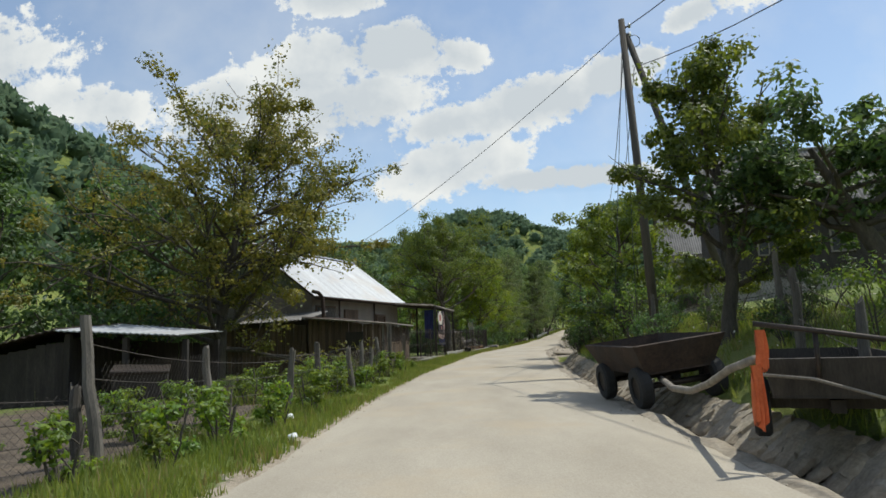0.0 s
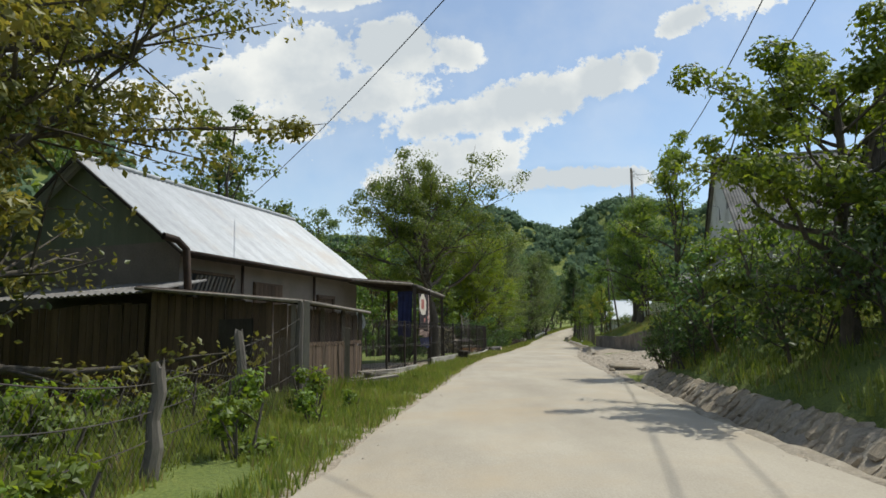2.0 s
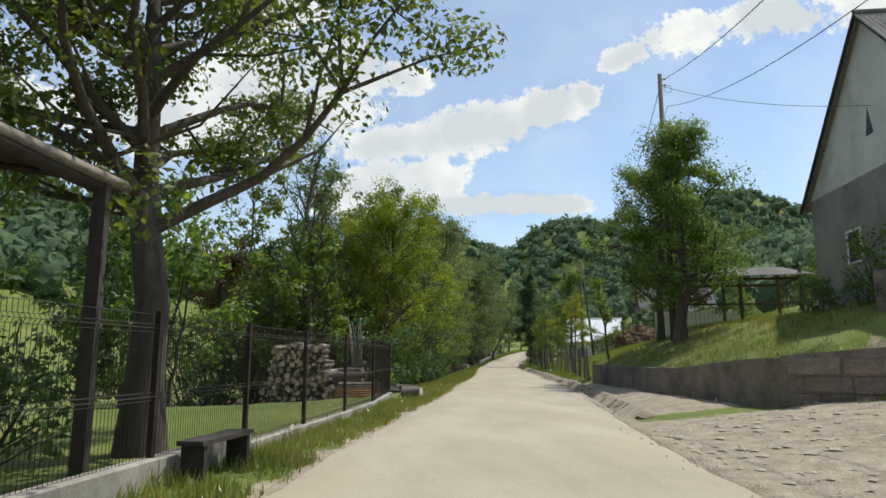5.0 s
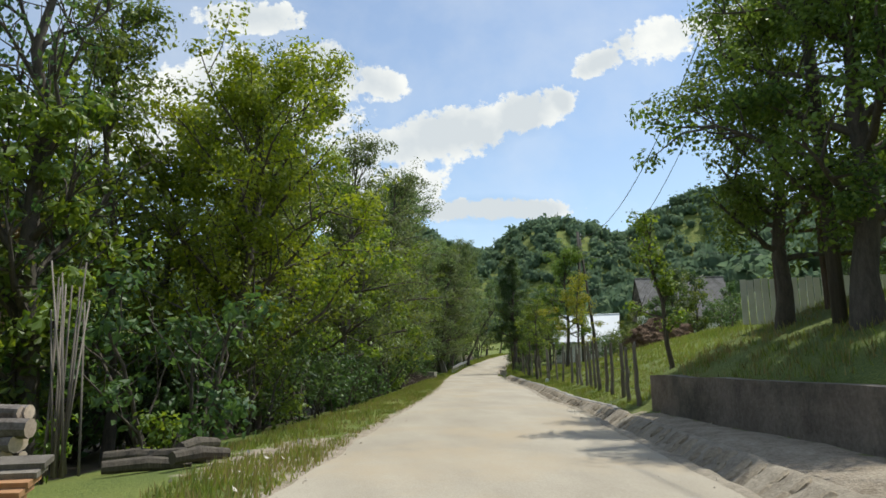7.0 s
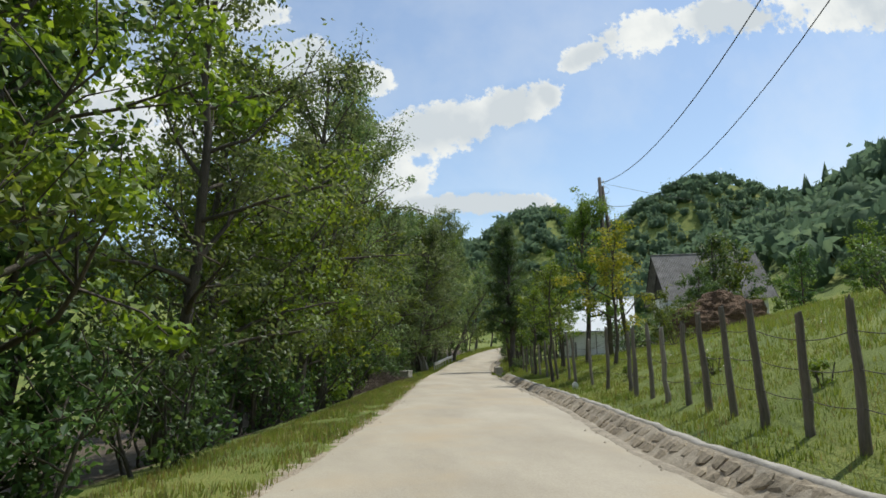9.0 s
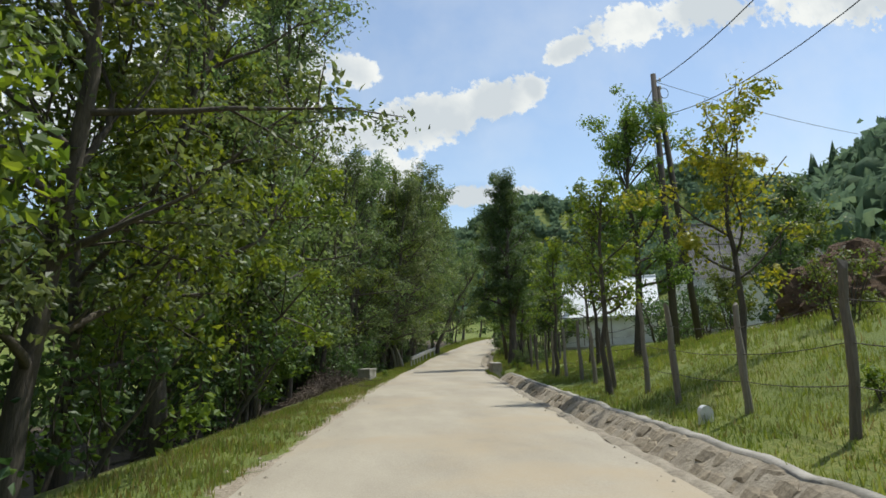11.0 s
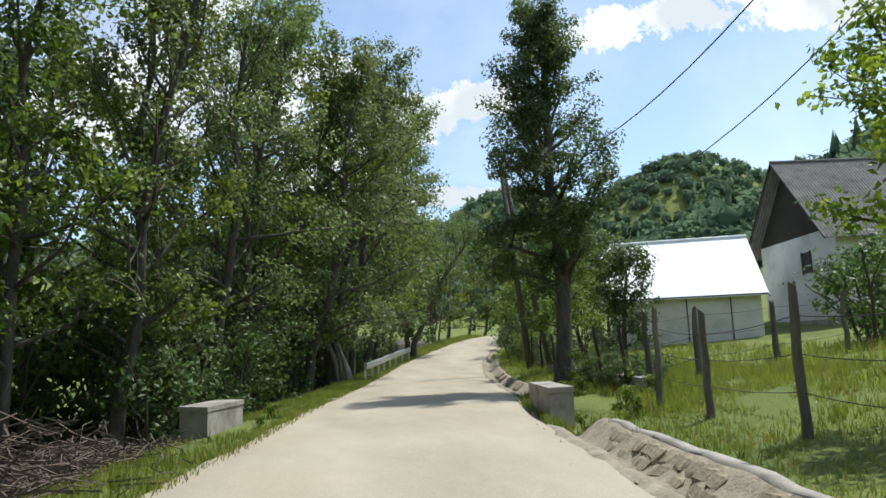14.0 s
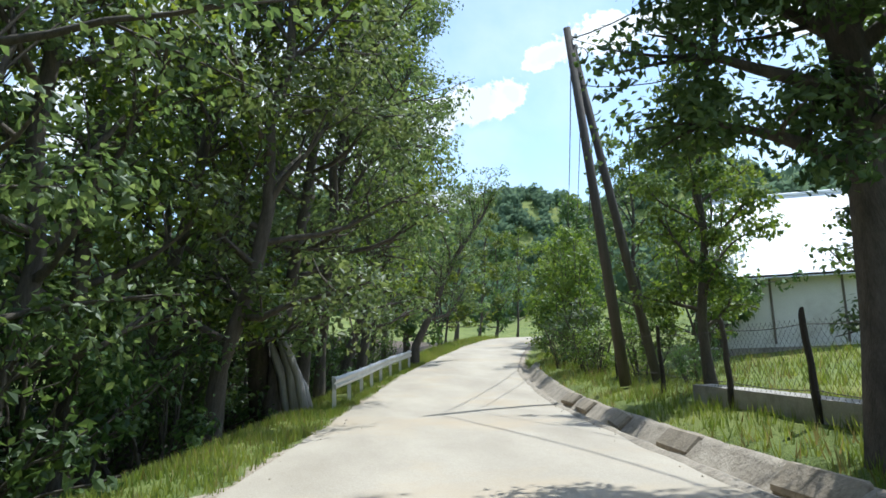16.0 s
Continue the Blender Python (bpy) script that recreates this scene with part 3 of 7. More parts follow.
def ground_z(x, y):
    x, y = np.asarray(x, float), np.asarray(y, float)
    d = x - road_x(y)
    d = np.where(d > 0, d + edge_in(y), d)
    yc = np.clip(y, -30, 179)
    z = np.where(d >= 0, table(RD, RY, RZ, np.clip(d, 2.35, 60), yc), table(LD, LY, LZ, np.clip(-d, 2.35, 60), yc))
    # terrace held up by the wall
    back = (x - 13.05) * 0.612 + (y - 54.6) * 0.79                # behind the driveway wall
    on = np.where(x > 13.05, back > 0.8, y > 54.9) & (y < 72.2) & (x - road_x(y) < 60)
    wd = wall_d(y)
    up = np.interp(d - wd, [0, 0.3, 2, 5, 9, 20], [0.82, 0.86, 1.6, 2.7, 3.2, 4.6]) + 0.3 * smooth(64, 56, y)
    up = np.where(x > 13.05, np.minimum(up, 1.2 + 0.08 * (x - 13.05) + 0.42 * np.maximum(back - 0.3, 0)), up)
    z = np.where(on & (d > wd + 0.28), up, np.where((y > 44) & (y < 72.2) & (d > 3.9) & ~on & (d < 40), np.minimum(z, 0.1 + 0.09 * np.maximum(0, d - 5)), np.where(on & (d > 3.8), np.minimum(z, 0.05), z)))
    # driveway side: the terrace ends in the cross wall
    best = np.zeros_like(z)
    for hx, hy, h, sx, sy in HILLS:
        best = np.maximum(best, h * np.exp(-0.5 * (((x - hx) / sx) ** 2 + ((y - hy) / sy) ** 2)))
    z = z + best * smooth(25, 110, np.hypot(np.maximum(np.abs(d) - 0, 0), np.maximum(y - 215, 0) * 1.2))
    # room for the lined ditch
    ditched = (((y > -12) & (y < 35.4)) | ((y > 55.6) & (y < 114.0)) | ((y > 120.6) & (y < 145.8))) & (d > 2.45) & (d < np.where(y > 55, 3.3 - 0.15 * (y > 115), 3.5))
    z = np.where(ditched, np.minimum(z, -0.22) - 0.25, z)
    inroad = (np.abs(d) < 2.34) & (y < 236) & (y > -60)
    return np.where(inroad, -0.06, z) + road_z(y) * np.where(np.abs(d) < 60, 1, 1)


def gz(x, y):
    return float(ground_z(np.array([x]), np.array([y]))[0])


def build_ground():
    ys = np.concatenate([np.arange(-1500, -100, 100), np.arange(-100, -20, 10), np.arange(-20, 54, 0.75), np.arange(54, 73, 0.3), np.arange(73, 180, 0.8), np.arange(180, 400, 8), np.arange(400, 800, 16), np.arange(800, 2600, 150)])
    right = np.concatenate([[2.3, 2.36], np.arange(2.6, 8, 0.3), np.arange(8, 20, 0.8), np.arange(20, 60, 3), np.arange(60, 400, 10), np.arange(400, 800, 25), np.arange(800, 2600, 200)])
    left = np.concatenate([[2.3, 2.36], np.arange(2.6, 8, 0.4), np.arange(8, 20, 1.0), np.arange(20, 60, 3), np.arange(60, 400, 10), np.arange(400, 800, 25), np.arange(800, 2600, 200)])
    ds = np.concatenate([-left[::-1], [0.0], right])
    Y, D = np.meshgrid(ys, ds, indexing="ij")
    X = D + road_x(np.clip(Y, -60, 240))
    Z = ground_z(X, Y)
    rng = np.random.default_rng(3)
    rough = np.array([noise.noise(Vector((a * 0.9, b * 0.9, 0.0))) for a, b in zip(X.ravel(), Y.ravel())]).reshape(X.shape)
    Z = Z + np.where(np.abs(D) > 2.85, 0.05, 0.0) * rough
    n, k = Y.shape
    V = np.stack([X, Y, Z], -1).reshape(-1, 3)
    i = (np.arange(n - 1)[:, None] * k + np.arange(k - 1)[None]).ravel()
    F = np.stack([i, i + 1, i + k + 1, i + k], -1)
    me = mesh_np("ground", V, [F], True)
    # bare soil: the driveway, yard, verge edges and ditch banks
    bare = 0.9 * smooth(2.95 + 0.5 * rough, 2.4, np.abs(D)) * (Y < 236)
    drive = smooth(34.5, 37, Y) * smooth(55.5, 53, Y) * smooth(2.0, 2.5, D) * smooth(20, 11, D)
    yard = smooth(3.9, 4.6, -D) * smooth(26, 20, Y) * smooth(14, 9, -D) * 1.3
    court = smooth(4.0, 4.6, -D) * smooth(31, 33, Y) * smooth(48, 45, Y) * smooth(16, 9, -D)
    sand = 0.95 * smooth(98, 101, Y) * smooth(108, 105, Y) * smooth(3.5, 2.9, -D) * (D < 0)
    apron = 0.9 * smooth(3, 5, Y) * smooth(13, 10, Y) * smooth(2.9, 2.5, D) * (D > 0)
    patch = smooth(63, 65, Y) * smooth(69.5, 66.5, Y) * smooth(4.6, 3.4, -D) * (D < 0)
    under = 0.55 * smooth(-5, -7, D) * smooth(66, 70, Y) * (D > -20) * (Y < 180)
    foot = 0.9 * smooth(55, 57, Y) * smooth(74, 70, Y) * (D > 2.3) * smooth(wall_d(Y) + 0.3, wall_d(Y) - 0.2, D)
    bare = np.clip(np.max([bare, drive, court * 0.9, patch, under, foot, sand, apron], axis=0), 0, 1)
    at = me.attributes.new("bare", "FLOAT", "POINT")
    at.data.foreach_set("value", bare.ravel().astype(np.float32))
    # where soil is painted dark for tree shade: the yard and under the wood
    at = me.attributes.new("shaded_earth", "FLOAT", "POINT")
    at.data.foreach_set("value", np.clip(np.maximum(yard * 0.8, under * 1.3), 0, 1).ravel().astype(np.float32))
    tagged(part("ground", me, "ground"), "grassy valley ground with bare soil patches and rising hills", "ground", kind="structure")


build_ground()


def strip(name, d_profile, z_profile, ys, material, label, category, rough=0.0, solid=0.0, parent=None):
    """A band swept along the road: distances from its middle and heights over it."""
    D, Zp = np.array(d_profile), np.array(z_profile)
    ys = np.asarray(ys)
    X = road_x(ys)[:, None] + D[None] - np.where(D[None] > 0, edge_in(ys)[:, None], 0)
    Y = np.broadcast_to(ys[:, None], X.shape)
    Z = road_z(ys)[:, None] + Zp[None]
    if rough:
        Z = Z + rough * np.array([noise.noise(Vector((a * 1.7, b * 1.7, 3.0))) for a, b in zip(X.ravel(), Y.ravel())]).reshape(X.shape)
        X = X + rough * np.array([noise.noise(Vector((a * 1.1, b * 1.1, 9.0))) for a, b in zip(X.ravel(), Y.ravel())]).reshape(X.shape)
    n, k = X.shape
    V = np.stack([X, Y, Z], -1).reshape(-1, 3)
    i = (np.arange(n - 1)[:, None] * k + np.arange(k - 1)[None]).ravel()
    F = [np.stack([i, i + 1, i + k + 1, i + k], -1)]
    ob = part(name, mesh_np(name, V, F, True), material, parent)
    if category:
        tagged(ob, label, category, kind="structure")
    return ob


def ragged_road():
    ys = np.arange(-40, 235, 0.4)
    off = np.array([[noise.noise(Vector((s * 7.0, y * 0.6, 1.0))) * 0.10 + noise.noise(Vector((s * 7.0, y * 2.3, 5.0))) * 0.05 for s in (-1, 1)] for y in ys])
    cols = np.linspace(-1, 1, 13)
    wide = np.where(cols[None] < 0, HALF + 0.06 - off[:, :1], HALF - 0.04 - edge_in(ys)[:, None] - off[:, 1:])
    wide = wide + np.where(cols[None] < 0, (0.1 * smooth(100, 104, ys) + 0.28 * smooth(101, 106, ys) * smooth(124, 118, ys))[:, None], 0.0)
    D = cols[None] * wide
    X = road_x(ys)[:, None] + D
    Y = np.broadcast_to(ys[:, None], X.shape)
    Z = road_z(ys)[:, None] + 0.035 - 0.03 * cols[None] ** 6 + 0.012 * np.array([noise.noise(Vector((a * 0.5, b * 0.35, 0))) for a, b in zip(X.ravel(), Y.ravel())]).reshape(X.shape)
    n, k = X.shape
    i = (np.arange(n - 1)[:, None] * k + np.arange(k - 1)[None]).ravel()
    me = mesh_np("road", np.stack([X, Y, Z], -1).reshape(-1, 3), [np.stack([i, i + 1, i + k + 1, i + k], -1)], True)
    tagged(part("road", me, "road"), "narrow dusty pale asphalt village road", "road", kind="structure")


ragged_road()


# ---------------------------------------------------------------- trees
def leaves_np(rng, C, size, up=0.35, out=None):
    """Folded leaves, one quad each, at the centres C; out turns their faces outwards from the clump."""
    n = len(C)
    a = rng.normal(size=(n, 3)) + np.array([0, 0, -0.25])
    nrm = rng.normal(size=(n, 3)) + np.array([0, 0, up * 3])
    if out is not None:
        nrm = 0.42 * rng.normal(size=(n, 3)) + np.array([0, 0, 0.45]) + out
        nrm /= np.linalg.norm(nrm, axis=1)[:, None]
        a = a - nrm * np.sum(a * nrm, axis=1)[:, None]
    a /= np.linalg.norm(a, axis=1)[:, None] + 1e-9
    b = np.cross(a, nrm)
    b /= np.linalg.norm(b, axis=1)[:, None] + 1e-9
    nn = np.cross(b, a)
    s = (size * rng.uniform(0.6, 1.3, n))[:, None]
    V = np.stack([C - a * s * 0.5, C + b * s * 0.3 - nn * s * 0.1, C + a * s * 0.5, C - b * s * 0.3 - nn * s * 0.1], 1).reshape(-1, 3)
    return V, np.arange(4 * n).reshape(n, 4)


def bend(rng, a, d, length, n, rise, wob):
    """A wandering line from a, along d, that rises or droops."""
    pts, p, d = [np.array(a, float)], np.array(a, float), np.array(d, float) / np.linalg.norm(d)
    for _ in range(n):
        d = d + rng.normal(size=3) * wob + np.array([0, 0, rise])
        d /= np.linalg.norm(d)
        p = p + d * length / n
        pts.append(p.copy())
    return np.array(pts)


def make_tree(name, label, seed, H=8.0, R=3.5, bare=0.25, limbs=14, leaves=9000, size=0.16, clump=0.55, trunk=0.16, leaf="leaf", droop=0.0, lean=(0, 0), stems=1, dense=1.0, category="tree", low=0.7, forks=5, flat=1.0):
    rng = np.random.default_rng(seed)
    wood, anchors = [], []
    for s in range(stems):
        off = np.array([0, 0, 0]) if stems == 1 else np.array([*rng.normal(size=2) * 0.25 * R * (0.3 if H > 5 else 0.8), 0])
        h = H * (1 if s == 0 else rng.uniform(0.6, 0.95))
        n = 9
        t = np.linspace(0, 1, n)[:, None]
        sway = np.cumsum(rng.normal(size=(n, 2)) * 0.035 * h / 3, axis=0)
        sway -= sway[:1]
        out = np.array(lean) * h + (off[:2] * 1.5 if stems > 1 else 0)
        stem = np.concatenate([off[:2] + sway + out * t ** 1.3, t * h * 0.93 - 0.15], 1)
        rr = trunk * (0.75 if stems > 1 else 1) * (1 - 0.85 * t[:, 0]) ** 0.9 + 0.012
        rr[0] *= 1.35
        wood.append(tube_np(stem, rr, 8))
        for i in range(limbs):
            u = bare + (0.97 - bare) * (i + rng.uniform(0, 1)) / limbs
            base = np.array([np.interp(u, t[:, 0], stem[:, k]) for k in range(3)])
            rel = (u - bare) / (1 - bare)
            env = (low + (1 - low) * min(1, rel / 0.35)) * math.sqrt(max(0.05, 1 - max(0, rel - 0.25) ** 2 / 0.62))
            L = R * env * rng.uniform(0.75, 1.12)
            az = i * 2.4 + rng.uniform(-0.5, 0.5)
            el = (rng.uniform(0.15, 0.55) + 0.75 * rel) * flat
            d = np.array([math.cos(az) * math.cos(el), math.sin(az) * math.cos(el), math.sin(el)])
            limb = bend(rng, base, d, L, 6, 0.06 - droop, 0.16)
            r0 = np.interp(u, t[:, 0], rr) * 0.55
            wood.append(tube_np(limb, np.linspace(r0, 0.012, 7), 5))
            anchors += [limb[k] for k in (3, 4, 5, 6)]
            for f in range(forks):
                k = rng.integers(1, 6)
                d2 = (limb[k + 1] - limb[k]) / (np.linalg.norm(limb[k + 1] - limb[k]) + 1e-9) + rng.normal(size=3) * 0.75 + np.array([0, 0, 0.15])
                tw = bend(rng, limb[k], d2, L * rng.uniform(0.28, 0.55), 4, 0.03 - droop * 1.6, 0.2)
                wood.append(tube_np(tw[::2], np.linspace(r0 * 0.4, 0.008, 3), 3))
                anchors += [tw[2], tw[3], tw[4]]
    A = np.array(anchors)
    keep = rng.uniform(size=len(A)) < 0.7
    A = A[keep]
    w = rng.gamma(1.4, size=len(A)) + 0.15
    big = clump * (0.55 + 0.6 * rng.uniform(size=len(A)))
    idx = rng.choice(len(A), size=leaves, p=w / w.sum())
    rad = big[idx] * rng.uniform(0.12, 1.0, leaves) ** 0.45
    dirs = rng.normal(size=(leaves, 3))
    dirs /= np.linalg.norm(dirs, axis=1)[:, None]
    C = A[idx] + dirs * rad[:, None] * np.array([1, 1, 0.7])
    C[:, 2] -= droop * 2.5 * rng.uniform(0, 1, leaves) * clump
    C[:, 2] = np.maximum(C[:, 2], 0.05)
    e = thing(name, label, category)
    v, f = join_np(wood)
    part("trunk", mesh_np("trunk", v, [f], True), "bark", e)
    v, f = leaves_np(rng, C, size, out=dirs)
    part("crown", mesh_np("crown", v, [f]), leaf, e)
    return e


def plant(ob, x, y, turn=0.0, s=1.0, z=None, sz=None, tilt=0.0):
    m = pose(x, y, (gz(x, y) if z is None else z) - 0.03) @ Matrix.Rotation(radians(tilt), 4, "Y") @ Matrix.Rotation(radians(turn), 4, "Z") @ Matrix.Diagonal((s, s, sz or s, 1))
    ob.matrix_world = m
    return ob


def replant(ob, x, y, turn=0.0, s=1.0, label="", z=None, sz=None, tilt=0.0):
    c = copy_thing(ob, Matrix())
    plant(c, x, y, turn, s, z, sz, tilt)
    return tagged(c, label) if label else c

# trees that stand alone
plant(make_tree("walnut_tree", "tall spreading walnut tree with yellowing leaf tips beside the yard fence", 11, 9.9, 6.4, 0.14, 40, 42000, 0.15, 0.62, 0.24, "leaf_yellow", forks=8, low=0.95, lean=(0.10, -0.05), flat=0.6), -8.9, 26.0)
plant(make_tree("pear_tree", "leafy pear tree on the grassy bank behind a fence", 12, 6.0, 2.6, 0.22, 22, 17000, 0.13, 0.42, 0.15, "leaf", flat=0.75), 6.0, 13.9)
plant(make_tree("plum_tree", "dark leaning plum tree with a thick crooked trunk", 13, 3.3, 2.5, 0.45, 15, 11000, 0.14, 0.4, 0.22, "leaf_dark", lean=(-0.42, 0.05), flat=0.3), 8.1, 11.6)
plant(make_tree("apple_tree", "low bright green apple tree on the roadside bank", 14, 5.0, 3.1, 0.16, 20, 19000, 0.125, 0.42, 0.14, "leaf_bright", flat=0.75), 7.1, 26.2)
plant(make_tree("damson_tree", "slim damson tree with open rising branches beside the bank fence", 23, 6.2, 2.3, 0.14, 17, 5600, 0.11, 0.3, 0.075, "leaf_bright", flat=1.2), 7.0, 34.0)
plant(make_tree("cherry_tree", "large cherry tree with a dark trunk rising through the canopy edge", 15, 9.5, 5.0, 0.36, 30, 40000, 0.13, 0.72, 0.27, "leaf", lean=(-0.06, 0.02), low=1.0, flat=0.55), 0.35, 49.4)
plant(make_tree("maple_tree", "broad dark maple tree on the terrace above the wall", 16, 9.8, 3.6, 0.18, 30, 32000, 0.13, 0.66, 0.26, "leaf", flat=0.75, low=0.95), 16.8, 67.3)
plant(make_tree("sycamore_tree", "dense dark sycamore tree on the terrace bank", 25, 9.2, 3.0, 0.2, 26, 21000, 0.13, 0.62, 0.18, "leaf", flat=0.8, low=0.95), 17.5, 70.8)
plant(make_tree("locust_tree", "bright yellow-green locust tree with fine leaves over the verge", 26, 9.6, 4.0, 0.2, 28, 26000, 0.12, 0.62, 0.17, "leaf_locust", flat=0.75, low=0.95, lean=(0.04, -0.03)), 3.7, 73.0)
plant(make_tree("rowan_tree", "rusty olive rowan tree behind the firewood", 27, 8.8, 3.2, 0.12, 22, 13000, 0.15, 0.6, 0.14, "leaf_rust", low=0.95), -4.8, 77.5)
plant(make_tree("mulberry_tree", "low dark mulberry tree behind the garden fence", 28, 3.9, 1.7, 0.2, 12, 6000, 0.11, 0.38, 0.09, "leaf_dark"), 26.6, 123.8)
plant(make_tree("young_pear_tree", "slim young pear tree with sparse leaves beside a fence post", 17, 5.0, 1.3, 0.3, 10, 1900, 0.12, 0.28, 0.07, "leaf_bright", forks=3, flat=1.3), 15.9, 73.6)
plant(make_tree("acacia_tree", "thin acacia tree with sparse yellow flowering leaves", 18, 5.4, 2.4, 0.35, 13, 4200, 0.12, 0.42, 0.07, "leaf_acacia", forks=4), 20.9, 95.6)
plant(make_tree("linden_tree", "tall linden tree with a stout trunk on the grass slope", 19, 9.8, 2.8, 0.28, 22, 16000, 0.12, 0.52, 0.14, "leaf", lean=(-0.04, 0)), 23.7, 105.7)
plant(make_tree("ash_tree", "tall ash tree overgrown with ivy beside the ditch", 20, 12.2, 2.4, 0.24, 36, 42000, 0.11, 0.55, 0.24, "leaf_dark", lean=(0.2, 0.08), low=0.9), 23.4, 121.4, tilt=-9)
plant(make_tree("half_dead_tree", "half-dead tree with bare dark upper twigs and sparse leaves", 21, 12.5, 3.0, 0.2, 20, 1700, 0.15, 0.3, 0.22, "leaf_dark", forks=8, flat=1.5), 1.0, 69.5)
plant(make_tree("leaning_willow", "grey willow with a dark limb bent over the guard rail", 22, 9.5, 3.6, 0.25, 14, 6000, 0.13, 0.5, 0.22, "leaf_grey", lean=(0.42, 0.0), droop=0.02), 23.6, 149.0)
plant(make_tree("quince_tree", "slim green quince tree behind the garden fence", 24, 7.2, 1.9, 0.2, 16, 8000, 0.12, 0.42, 0.11, "leaf"), 26.4, 128.6)

for x, y, sd, h, r in ((22.9, 107.5, 52, 6.0, 1.9), (20.9, 106.8, 53, 5.0, 1.6), (19.0, 97.9, 55, 5.4, 1.6), (23.6, 110.0, 57, 5.2, 1.7)):
    plant(make_tree("orchard_tree", "slim orchard tree with light green leaves along the pasture fence", sd, h, r, 0.36, 11, 2500, 0.115, 0.36, 0.07, "leaf_bright" if sd % 2 else "leaf", forks=4), x, y)

# roadside wood on the creek side: a few grown trees, set out again and again
GROVE = "roadside wood"
def wood(near):
    """The wood's kinds, full for the first row, with fewer and larger leaves for those behind and far off."""
    q = (lambda n: n) if near else (lambda n: int(n * 0.34))
    g = 1.0 if near else 1.75
    f = 5 if near else 3
    return [
        make_tree("alder_tree", "slender alder tree in the creekside wood", 31, 13.5, 3.3, 0.16, 24, q(9500), 0.15 * g, 0.6, 0.13, "leaf", forks=f),
        make_tree("hazel_tree", "many-stemmed hazel tree in the creekside wood", 32, 7.8, 3.3, 0.16, 7, q(8200), 0.16 * g, 0.65, 0.09, "leaf", stems=4, forks=f - 1),
        make_tree("willow_tree", "green willow tree with fine drooping twigs", 33, 13.0, 3.7, 0.14, 22, q(10000), 0.14 * g, 0.65, 0.16, "leaf_grey", droop=0.04, forks=f),
        make_tree("elm_tree", "dense dark elm tree in the creekside wood", 34, 9.5, 3.2, 0.06, 22, q(8200), 0.165 * g, 0.65, 0.14, "leaf_dark", forks=f - 1),
        make_tree("poplar_tree", "open-crowned poplar tree with bare upper twigs", 35, 14.5, 3.3, 0.14, 24, q(7500), 0.14 * g, 0.55, 0.15, "leaf_grey", forks=f),
        make_tree("young_lime_tree", "low-branched lime tree with dense fine leaves over the verge", 36, 8.4, 3.5, 0.2, 22, q(13500), 0.135 * g, 0.6, 0.11, "leaf_bright", forks=f, low=0.9)]


